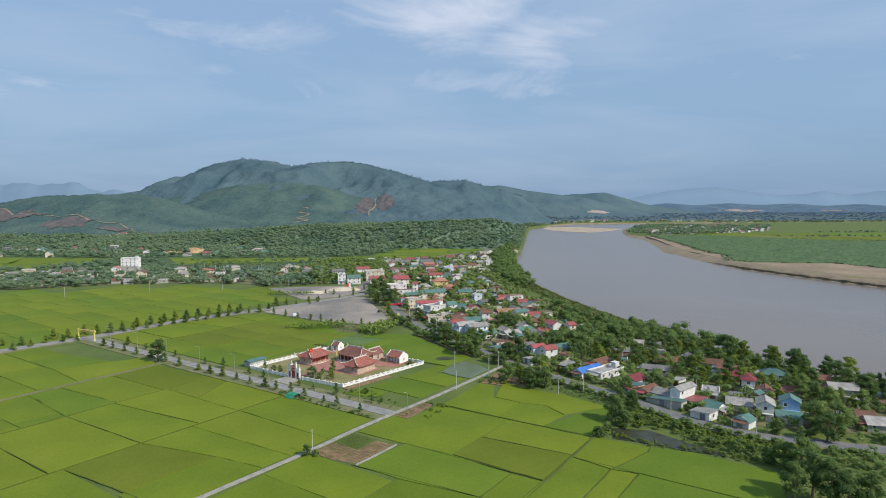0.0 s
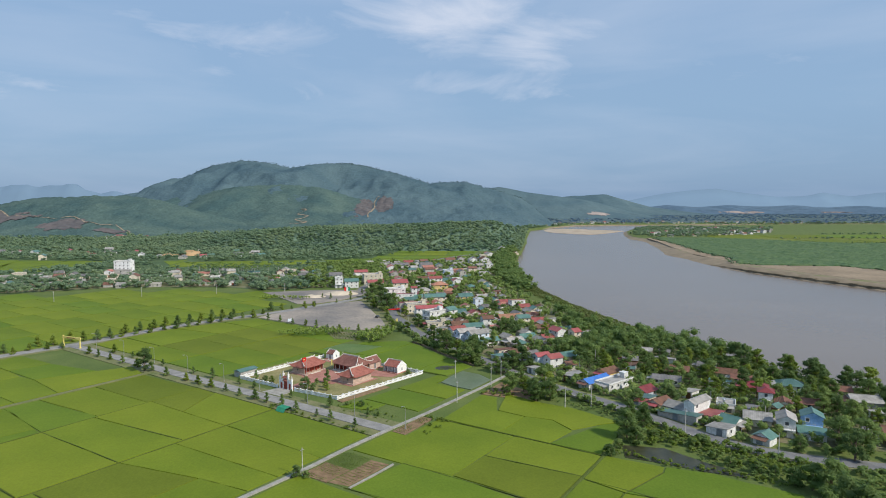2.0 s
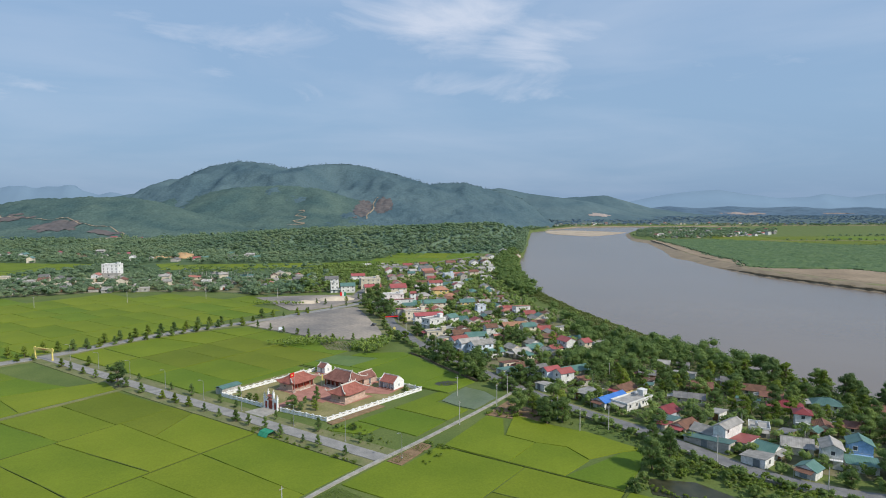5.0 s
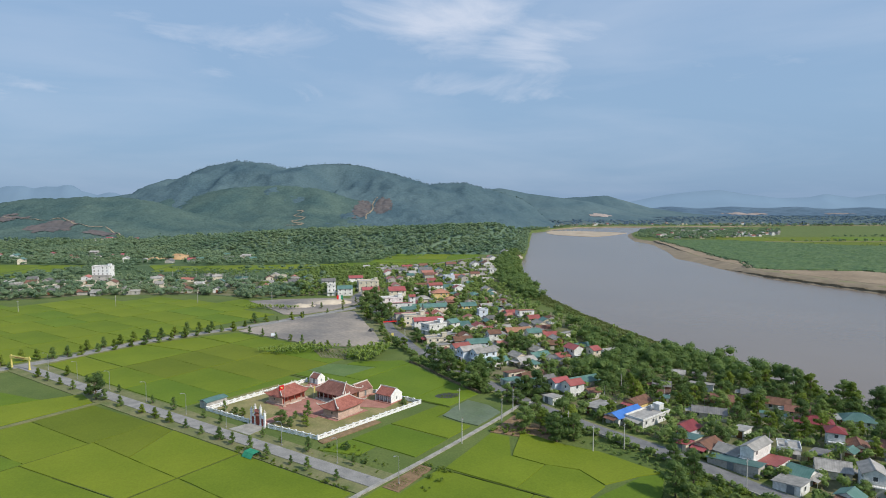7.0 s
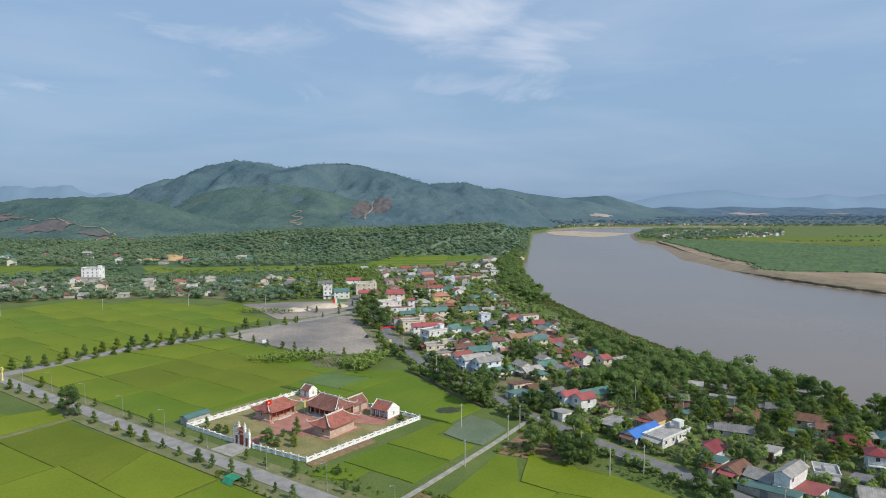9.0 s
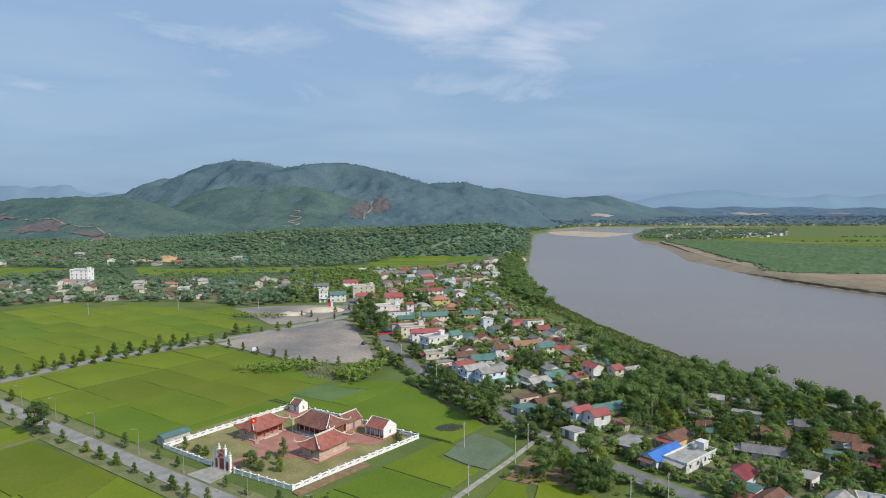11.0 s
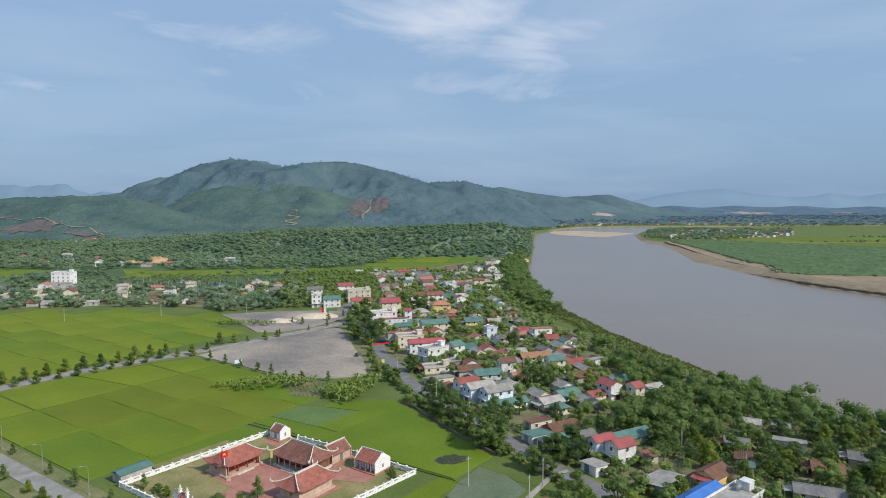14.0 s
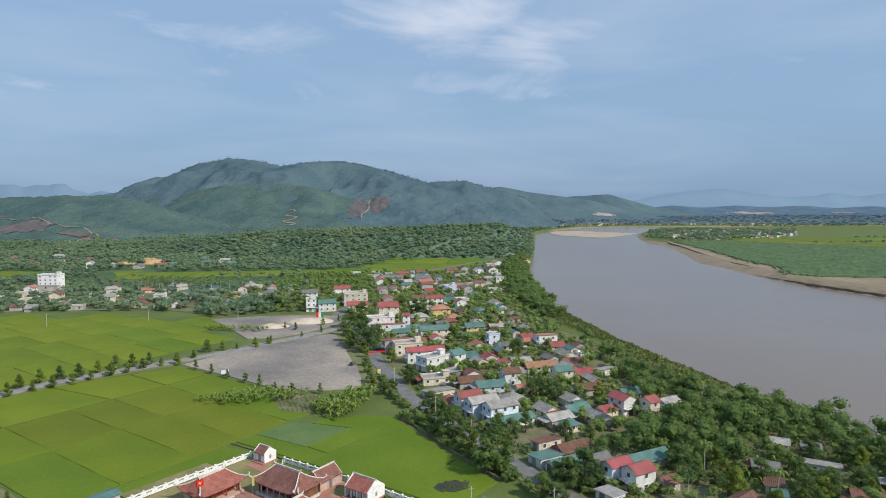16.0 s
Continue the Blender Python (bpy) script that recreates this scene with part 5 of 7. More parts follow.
    return Shape().add(verts, faces).mesh(name, mat)


WINDOW_FRAME = framed(1.35, 1.55, 0.13, 0.1, -0.78, WALLS["white"], "window")
WINDOW_FAR = Shape().box(-0.6, -0.05, -0.7, 0.6, 0.04, 0.7).mesh("window", GLASS)
WINDOW_PANE = Shape().box(-0.56, -0.03, -0.64, 0.56, 0.03, 0.66).mesh("pane", GLASS)
DOOR_MESHES = [Shape().box(-1.0, -0.04, 0, 1.0, 0.07, 2.45).mesh("door", m) for m in (DOOR, SHUTTER)]
TANK = Shape().tube([(-0.85, 0, 1.1), (-0.7, 0, 1.1), (0.7, 0, 1.1), (0.85, 0, 1.1)], [0.3, 0.52, 0.52, 0.3], 12).box(-0.55, -0.4, 0, -0.47, 0.4, 0.62).box(0.47, -0.4, 0, 0.55, 0.4, 0.62).mesh("water_tank", STEEL)
STOREY = 3.05
COLOUR_WORDS = {"red": "red metal", "maroon": "maroon metal", "salmon": "faded red metal", "orange": "orange tiled", "brown": "old brown tiled", "green": "green metal", "grey": "grey fibre-cement", "slate": "dark cement", "cream": "flat cream", "blue": "bright blue metal"}
WALL_WORDS = {"white": "white", "cream": "cream", "grey": "grey rendered", "lightblue": "pale blue", "blue": "bright blue", "yellow": "ochre", "brick": "bare brick", "bright": "bright white"}


def house(x, y, turn, w, d, storeys, style, roof, wall, far=False):
    """A village house; ridge and depth along x, its front at -x."""
    r = random.Random(int(x * 31 + y * 17))
    w, d = (w, d) if far else (w * 0.9, d * 0.9)
    words = "two-storey" if storeys == 2 else "single-storey" if storeys == 1 else "tall"
    top = COLOUR_WORDS[roof] + " roof" if style != "flat" else "flat concrete roof"
    ob = thing("house", pose(x, y, 0.15, 0, 0, turn), f"{words} {WALL_WORDS[wall]} village house with a {top}", "house", "houses of the village")
    h = storeys * STOREY - (0.3 if storeys == 1 else 0)
    rise = 0.24 * d if style in ("gable", "hip") else 0.0
    if style == "gable":
        prof = [(-d / 2, -0.2), (d / 2, -0.2), (d / 2, h), (0, h + rise), (-d / 2, h)]
        part("wall", Shape().prism(prof, -w / 2, w / 2).mesh("house_wall", WALLS[wall]), ob)
        over, t = 0.6, 0.1
        ext = rise / (d / 2) * over
        for s in (-1, 1):
            prof = [(0, h + rise + 0.02), (s * (d / 2 + over), h - ext + 0.02), (s * (d / 2 + over), h - ext + 0.02 + t), (0, h + rise + 0.02 + t)]
            part("roof_slope", Shape().prism(prof[::s], -w / 2 - 0.35, w / 2 + 0.35).mesh("roof_slope", ROOFS[roof]), ob)
        part("ridge_cap", Shape().prism([(-0.28, h + rise + 0.06), (0, h + rise + 0.22), (0.28, h + rise + 0.06)], -w / 2 - 0.4, w / 2 + 0.4).mesh("ridge_cap", ROOFS[roof]), ob)
    elif style == "hip":
        part("wall", Shape().box(-w / 2, -d / 2, -0.2, w / 2, d / 2, h).mesh("house_wall", WALLS[wall]), ob)
        o, k = 0.7, max(w / 2 - d / 2, 0.4)
        e, zt = h - 0.12, h + rise + 0.25
        verts = [(-w / 2 - o, -d / 2 - o, e), (w / 2 + o, -d / 2 - o, e), (w / 2 + o, d / 2 + o, e), (-w / 2 - o, d / 2 + o, e), (-k, 0, zt), (k, 0, zt)]
        verts += [(vx, vy, vz - 0.12) for vx, vy, vz in verts[:4]]
        part("roof", Shape().add(verts, [(0, 1, 5, 4), (1, 2, 5), (2, 3, 4, 5), (3, 0, 4), (0, 6, 7, 1), (1, 7, 8, 2), (2, 8, 9, 3), (3, 9, 6, 0), (9, 8, 7, 6)]).mesh("hip_roof", ROOFS[roof]), ob)
        part("ridge_cap", Shape().tube([(-k - 0.1, 0, zt + 0.03), (k + 0.1, 0, zt + 0.03)], [0.16, 0.16], 6).mesh("ridge_cap", ROOFS[roof]), ob)
    elif style == "shed":
        fall = 0.1 * d
        prof = [(-d / 2, -0.2), (d / 2, -0.2), (d / 2, h - fall / 2), (-d / 2, h + fall / 2)]
        part("wall", Shape().prism(prof, -w / 2, w / 2).mesh("house_wall", WALLS[wall]), ob)
        prof = [(-d / 2 - 0.5, h + fall * 0.6), (d / 2 + 0.5, h - fall * 0.6), (d / 2 + 0.5, h - fall * 0.6 + 0.1), (-d / 2 - 0.5, h + fall * 0.6 + 0.1)]
        part("roof", Shape().prism(prof, -w / 2 - 0.5, w / 2 + 0.5).mesh("shed_roof", ROOFS[roof]), ob)
    else:
        part("wall", Shape().box(-w / 2, -d / 2, -0.2, w / 2, d / 2, h).mesh("house_wall", WALLS[wall]), ob)
        part("roof_slab", Shape().box(-w / 2 - 0.25, -d / 2 - 0.25, h, w / 2 + 0.25, d / 2 + 0.25, h + 0.15).mesh("roof_slab", SLAB), ob, "stained concrete slab")
        rim = Shape()
        for x0, y0, x1, y1 in ((-w / 2 - 0.2, -d / 2 - 0.2, w / 2 + 0.2, -d / 2), (-w / 2 - 0.2, d / 2, w / 2 + 0.2, d / 2 + 0.2), (-w / 2 - 0.2, -d / 2, -w / 2, d / 2), (w / 2, -d / 2, w / 2 + 0.2, d / 2)):
            rim.box(x0, y0, h + 0.15, x1, y1, h + 0.75)
        part("parapet", rim.mesh("parapet", WALLS[wall]), ob)
        if w > 8 and d > 5 and not far:
            part("stair_tower", Shape().box(w / 2 - 3, -1.3, h + 0.15, w / 2 - 0.2, 1.3, h + 2.4).box(w / 2 - 3.2, -1.5, h + 2.4, w / 2 - 0.1, 1.5, h + 2.55).mesh("stair_tower", WALLS[wall]), ob)
        if not far:
            tank = part("water_tank", TANK, ob, "stainless steel water tank")
            tank.location = (w / 2 - 4.6, 0.8, h + 0.15)
    # openings
    spots = []
    for s in range(storeys):
        z = s * STOREY + 1.75
        for side in (-1, 1):
            n = max(1, int((w - 1.2) / (3.4 if not far else 5.0)))
            for k in range(n):
                spots.append((-w / 2 + w * (k + 0.5) / n, side * d / 2, z, 0 if side > 0 else 180))
            if d > 4 and (s > 0 or side > 0):
                m = 1 if d < 6.2 else 2
                for k in range(m):
                    spots.append((side * w / 2, -d / 2 + d * (k + 0.5) / m, z, -90 if side > 0 else 90))
    for sx, sy, z, rot in spots:
        if r.random() < (0.22 if not far else 0.55):
            continue
        if style == "shed":
            z -= 0.15
        win = part("window", WINDOW_FAR if far else WINDOW_FRAME, ob)
        win.matrix_basis = pose(sx, sy, z, 0, 0, rot)
        if not far:
            part("pane", WINDOW_PANE, win)
    door = part("door", DOOR_MESHES[r.random() < 0.5], ob)
    door.matrix_basis = pose(-w / 2 - 0.02, r.uniform(-0.2, 0.2) * d, 0.02, 0, 0, 90)
    if storeys > 1 and not far:
        z = STOREY - 0.05
        part("balcony", Shape().box(-w / 2 - 1.3, -d / 2 + 0.1, z - 0.12, -w / 2, d / 2 - 0.1, z + 0.06).mesh("balcony", WALLS[wall]), ob)
        rail = Shape().box(-w / 2 - 1.3, -d / 2 + 0.1, z + 0.85, -w / 2 - 1.2, d / 2 - 0.1, z + 0.95)
        for k in range(9):
            cy = -d / 2 + 0.2 + (d - 0.4) * k / 8
            rail.box(-w / 2 - 1.28, cy - 0.04, z + 0.06, -w / 2 - 1.22, cy + 0.04, z + 0.85)
        part("balcony_rail", rail.mesh("balcony_rail", STEEL if r.random() < 0.4 else WALLS["white"]), ob)
    elif storeys == 1 and not far and style != "shed" and d > 4.5:
        mat = r.choice(("green", "grey", "red", "brown", "grey"))
        prof = [(-w / 2 - 2.4, 2.25), (-w / 2 - 0.02, 2.75), (-w / 2 - 0.02, 2.83), (-w / 2 - 2.4, 2.33)]
        awn = Shape()
        awn.add([(px, py, pz) for py in (-d / 2 + 0.3, d / 2 - 0.3) for px, pz in prof], [(3, 2, 1, 0), (4, 5, 6, 7), (0, 1, 5, 4), (1, 2, 6, 5), (2, 3, 7, 6), (3, 0, 4, 7)])
        awning = part("awning", awn.mesh("awning", ROOFS[mat]), ob, f"{COLOUR_WORDS[mat]} porch awning")
        for cy in (-d / 2 + 0.5, d / 2 - 0.5):
            part("post", Shape().box(-w / 2 - 2.3, cy - 0.05, -0.2, -w / 2 - 2.2, cy + 0.05, 2.3).mesh("post", STEEL), awning)
    TAKEN.append((x, y, 0.42 * (w + d) * 0.72))
    if w > 1.6 * d:
        for s in (-1, 1):
            dx, dy = math.cos(radians(turn)) * w * 0.33, math.sin(radians(turn)) * w * 0.33
            TAKEN.append((x + s * dx, y + s * dy, d * 0.6))
    return ob


house(-108.9, 642.3, 15, 14, 9, 2, "gable", "slate", "white")
house(-96.4, 587.6, 105, 5, 8, 3, "flat", "grey", "white")
house(-85.4, 590.2, 15, 14, 10, 2, "gable", "green", "white")
house(-86.5, 666.1, 15, 15, 9, 2, "gable", "red", "white")
house(-68.5, 616.4, 15, 20, 14, 3, "flat", "grey", "cream")
house(-62.2, 582.3, 15, 16, 9, 2, "gable", "red", "cream")
house(-38.2, 557.3, 15, 15, 12, 3, "gable", "red", "cream")
house(-39.0, 516.0, 15, 18, 8, 3, "flat", "grey", "white")
house(-32.9, 509.6, 15, 20, 7, 2, "shed", "red", "white")
house(-25.5, 504.0, 15, 12, 7, 1, "gable", "green", "grey")
house(-24.6, 467.7, 15, 18, 8, 2, "shed", "red", "grey")
house(-19.6, 459.9, 15, 16, 9, 2, "flat", "grey", "cream")
house(-9.9, 444.4, 15, 21, 7, 2, "gable", "red", "white")
house(-6.0, 431.0, 40, 15, 9, 2, "flat", "grey", "white")
house(5.0, 437.5, 40, 8, 8, 2, "gable", "green", "white")
house(-4.5, 407.7, 15, 14, 8, 1, "flat", "cream", "cream")
house(-3.0, 388.8, 28, 13, 7, 1, "shed", "grey", "cream")
house(1.0, 375.8, 28, 8, 8, 1, "hip", "brown", "cream")
house(8.4, 372.2, 28, 10.4, 6.5, 2, "gable", "red", "white")
house(13.2, 365.7, 28, 13, 7, 2, "gable", "grey", "lightblue")
house(19.6, 360.9, 28, 13, 7, 2, "gable", "grey", "lightblue")
house(23.7, 355.3, 28, 17, 6, 1, "gable", "green", "white")
house(26.0, 379.0, 28, 9, 9, 1, "hip", "grey", "cream")
house(31.9, 390.4, 15, 7, 8, 1, "gable", "salmon", "cream")
house(28.2, 404.8, 15, 8, 7, 2, "gable", "brown", "white")
house(18.7, 396.4, 15, 14, 8, 1, "gable", "green", "lightblue")
house(10.4, 402.8, 15, 12, 8, 1, "gable", "brown", "grey")
house(22.0, 442.9, 105, 8, 8, 1, "gable", "red", "cream")
house(12.0, 446.0, 15, 9, 9, 1, "gable", "green", "white")
house(17.6, 467.5, 105, 9, 10, 1, "gable", "salmon", "cream")
house(18.2, 520.1, 15, 13, 9, 1, "gable", "green", "yellow")
house(26.8, 480.7, 15, 7, 6, 2, "flat", "grey", "lightblue")
house(-6.2, 495.7, 15, 19, 9, 2, "gable", "green", "cream")
house(-4.5, 486.6, 105, 9, 8, 1, "gable", "salmon", "white")
house(-2.9, 565.4, 15, 15, 10, 2, "hip", "orange", "yellow")
house(6.1, 549.0, 15, 12, 10, 1, "hip", "orange", "cream")
house(-23.9, 522.7, 15, 5, 5, 3, "gable", "red", "white")
house(-16.6, 553.2, 15, 13, 9, 1, "hip", "grey", "cream")
house(12.5, 595.5, 105, 8, 8, 2, "gable", "red", "white")
house(-7.4, 612.1, 15, 14, 8, 2, "gable", "red", "white")
house(-19.8, 739.2, 15, 16, 12, 2, "gable", "slate", "white")
house(-7.6, 722.1, 105, 10, 9, 1, "gable", "red", "cream")
house(-12.0, 672.6, 15, 10, 9, 1, "gable", "red", "cream")
house(5.7, 680.4, 15, 11, 9, 2, "flat", "grey", "lightblue")
house(-53.1, 771.3, 15, 24, 10, 1, "gable", "slate", "grey")
house(-72.1, 776.4, 15, 13, 9, 1, "gable", "grey", "white")
house(-43.5, 802.2, 15, 14, 10, 1, "gable", "red", "white")
house(18.8, 781.7, 15, 16, 10, 1, "gable", "grey", "white")
house(37.9, 805.9, 105, 12, 10, 2, "gable", "grey", "white")
house(53.4, 817.5, 105, 14, 12, 2, "gable", "brown", "white")
house(66.0, 888.8, 105, 14, 12, 2, "gable", "grey", "white")
house(95.1, 995.2, 105, 16, 12, 2, "gable", "grey", "white")
house(25.8, 752.8, 105, 12, 9, 1, "gable", "grey", "cream")
house(39.0, 718.1, 15, 12, 9, 1, "gable", "grey", "cream")
house(55.8, 479.4, 15, 12, 9, 2, "shed", "orange", "white")
house(46.8, 488.9, 15, 8, 8, 1, "gable", "red", "cream")
house(59.9, 468.9, 15, 9, 8, 1, "gable", "red", "cream")
house(42.2, 525.6, 105, 8, 7, 1, "gable", "grey", "grey")
house(49.9, 516.6, 105, 8, 6, 1, "gable", "grey", "cream")
house(61.5, 449.7, 105, 12, 8, 1, "gable", "grey", "cream")
house(61.2, 434.9, 15, 11, 7, 1, "gable", "brown", "cream")
house(69.6, 447.7, 15, 6, 6, 1, "flat", "grey", "white")
house(44.5, 427.5, 15, 17, 8, 1, "gable", "orange", "cream")
house(51.1, 408.1, 15, 9, 7, 2, "gable", "green", "cream")
house(58.3, 392.0, 15, 11, 7, 1, "gable", "brown", "grey")
house(73.8, 385.7, 28, 10, 8, 1, "gable", "green", "grey")
house(75.4, 365.4, 28, 5.5, 6.5, 2, "gable", "red", "cream")
house(85.5, 374.1, 28, 9, 7, 1, "gable", "grey", "white")
house(66.3, 368.7, 118, 9, 7, 2, "gable", "red", "white")
house(59.3, 365.2, 28, 8, 6, 1, "gable", "red", "cream")
house(48.6, 379.0, 118, 10, 7, 1, "gable", "grey", "white")
house(48.0, 365.5, 28, 11, 8, 1, "gable", "green", "grey")
house(37.1, 366.0, 118, 9, 7, 1, "gable", "grey", "cream")
house(39.8, 357.0, 28, 11, 7, 1, "gable", "grey", "cream")
house(55.0, 356.7, 118, 11, 7, 1, "gable", "grey", "grey")
house(42.5, 350.7, 28, 6, 6, 1, "hip", "green", "cream")
house(32.0, 335.6, 28, 10, 5, 1, "shed", "brown", "cream")
house(39.2, 329.5, 28, 13, 7, 1, "gable", "brown", "brick")
house(29.7, 323.2, 28, 9, 7, 1, "shed", "green", "white")
house(35.2, 319.0, 28, 13, 5, 1, "gable", "green", "white")
house(52.6, 306.0, 28, 8.2, 6.2, 2, "gable", "red", "white")
house(47.6, 309.8, 28, 8.4, 5, 2, "gable", "red", "lightblue")
house(43.2, 313.4, 28, 7, 5, 2, "gable", "slate", "lightblue")
house(43.0, 299.2, 28, 5, 7, 1, "shed", "grey", "white")
house(60.2, 321.9, 28, 16, 7, 1, "gable", "green", "grey")
house(60.5, 305.9, 28, 6, 5, 1, "gable", "brown", "grey")
house(92.4, 315.2, -20, 8, 6, 1, "gable", "slate", "brick")
house(106.5, 333.4, 155, 6, 5, 1, "gable", "grey", "white")
house(114.4, 329.7, -25, 6, 4.5, 1, "gable", "slate", "grey")
house(110.0, 316.3, -28, 10, 5.5, 1, "shed", "grey", "white")
house(66.2, 279.6, 39, 17, 6, 1, "gable", "blue", "white")
house(74.1, 277.8, 39, 19, 8, 1, "flat", "grey", "white")
house(75.2, 293.0, 39, 11, 7, 1, "gable", "brown", "yellow")
house(59.0, 288.8, 39, 12, 8, 1, "shed", "grey", "grey")
house(98.0, 281.2, -22, 13, 6, 1, "gable", "slate", "grey")
house(109.3, 295.8, -22, 9, 7, 1, "gable", "brown", "brick")
house(124.9, 303.0, -28, 9, 6, 1, "gable", "slate", "grey")
house(128.6, 291.3, -28, 10, 7, 1, "gable", "brown", "cream")
house(120.0, 278.1, -28, 9, 5, 1, "shed", "green", "white")
house(131.3, 282.2, -28, 9, 6, 1, "gable", "brown", "cream")
house(83.2, 265.2, 39, 9, 7, 1, "gable", "maroon", "lightblue")
house(77.1, 251.1, 39, 5, 4, 1, "shed", "red", "cream")
house(80.3, 256.3, 39, 6, 8, 1, "shed", "green", "cream")
house(84.1, 250.0, 39, 10, 6, 1, "gable", "brown", "cream")
house(88.9, 244.5, 129, 8, 7, 1, "gable", "grey", "cream")
house(95.0, 241.0, 39, 13, 4.5, 2, "gable", "grey", "white")
house(98.1, 236.4, 39, 10, 6, 1, "shed", "red", "white")
house(108.9, 247.7, 65, 8, 7, 1, "flat", "grey", "white")
house(86.8, 236.7, 39, 4.5, 17, 1, "shed", "green", "grey")
house(131.2, 270.2, -22, 11, 7, 1, "hip", "maroon", "cream")
house(126.6, 252.6, 65, 6, 5.5, 2, "hip", "maroon", "white")
house(131.4, 248.4, 65, 8, 6, 1, "gable", "brown", "cream")
house(147.6, 273.0, -20, 11, 8, 1, "hip", "green", "white")
house(113.3, 232.6, 155, 10, 8, 1, "gable", "grey", "cream")
house(118.1, 222.7, 65, 9, 6, 2, "gable", "grey", "white")
house(106.7, 214.5, 39, 6, 6, 1, "gable", "green", "white")
house(128.4, 225.1, 65, 7, 7, 2, "gable", "green", "blue")
house(141.1, 248.5, -22, 8, 6, 1, "gable", "brown", "cream")
house(124.7, 218.4, 155, 9, 6, 1, "shed", "green", "white")
house(164.8, 251.7, -15, 12, 8, 1, "gable", "grey", "grey")
house(161.0, 236.8, -15, 7, 6, 1, "shed", "grey", "white")
house(151.4, 211.4, -15, 9, 8, 1, "gable", "grey", "grey")
house(151.8, 218.8, -15, 7, 6, 1, "gable", "brown", "cream")
house(101.8, 228.5, 129, 7, 8, 1, "gable", "green", "white")
house(96.0, 223.2, 39, 7, 8, 1, "shed", "grey", "white")
house(164.0, 265.0, -20, 8, 6, 1, "gable", "brown", "cream")


def off_road(x, y, gap=6.0):
    return all((x - p.x) ** 2 + (y - p.y) ** 2 > gap * gap for p in village_line[::2])


def far_hamlet(ring, count, seed):
    """Plain houses in a distant settlement."""
    r = random.Random(seed)
    xs, ys = [p[0] for p in ring], [p[1] for p in ring]
    made = tries = 0
    while made < count and tries < 4000:
        tries += 1
        x, y = r.uniform(min(xs), max(xs)), r.uniform(min(ys), max(ys))
        if inside(x, y, ring) and free(x, y, 6.2) and off_road(x, y, 11):
            house(round(x, 1), round(y, 1), r.choice((12, 100, 20, 105)), r.uniform(7, 13), r.uniform(6, 9), r.choice((1, 1, 1, 2)), r.choice(("gable", "gable", "gable", "flat")),
                  r.choice(("grey", "slate", "brown", "slate", "green", "grey", "grey", "brown", "salmon", "grey")), r.choice(("white", "cream", "grey", "grey", "cream")), True)
            made += 1


FAR_SKINS = [WALLS["white"], WALLS["cream"], WALLS["grey"], ROOFS["grey"], ROOFS["slate"], ROOFS["brown"], ROOFS["green"], ROOFS["red"], GLASS]


def hamlet_mass(name, ring, count, seed, label):
    """Houses too far off to tell apart, as one mesh: walls, gable roofs with eaves, window openings."""
    r = random.Random(seed)
    xs, ys = [p[0] for p in ring], [p[1] for p in ring]
    shape, skin, made, tries = Shape(), [], 0, 0

    def put(m, verts, faces, slot):
        shape.add([m @ Vector(v) for v in verts], faces)
        skin.extend([slot] * len(faces))

    while made < count and tries < 4000:
        tries += 1
        x, y = r.uniform(min(xs), max(xs)), r.uniform(min(ys), max(ys))
        if not (inside(x, y, ring) and free(x, y, 6.0)):
            continue
        made += 1
        w, d, h = r.uniform(8, 14), r.uniform(6, 9), r.choice((3.2, 3.2, 3.4, 6.4))
        rise, m, wall, roof = 0.25 * d, pose(x, y, max(land(x, y), 0.0), 0, 0, r.choice((5, 95, 20, 110))), r.choice((0, 0, 0, 1, 2)), r.choice((3, 3, 4, 4, 5, 6, 7))
        body = Shape().prism([(-d / 2, -0.3), (d / 2, -0.3), (d / 2, h), (0, h + rise), (-d / 2, h)], -w / 2, w / 2)
        put(m, body.v, body.f, wall)
        for side in (-1, 1):
            slope_ = Shape().prism([(0, h + rise + 0.03), (side * (d / 2 + 0.6), h - 0.27), (side * (d / 2 + 0.6), h - 0.15), (0, h + rise + 0.15)][::side], -w / 2 - 0.5, w / 2 + 0.5)
            put(m, slope_.v, slope_.f, roof)
            for k in range(3):
                cx = -w / 2 + w * (k + 0.5) / 3
                for z in ([1.0, 4.2] if h > 5 else [1.0]):
                    y0, y1 = sorted((side * (d / 2 - 0.05), side * (d / 2 + 0.05)))
                    pane = Shape().box(cx - 0.6, y0, z, cx + 0.6, y1, z + 1.4)
                    put(m, pane.v, pane.f, 8)
        TAKEN.append((x, y, 0.3 * (w + d)))
    me = bpy.data.meshes.new(name)
    me.from_pydata(shape.v, [], shape.f)
    for skin_mat in FAR_SKINS:
        me.materials.append(skin_mat)
    me.polygons.foreach_set("material_index", skin)
    me.update()
    return tagged(new(name, me), label, "houses", kind="stuff")


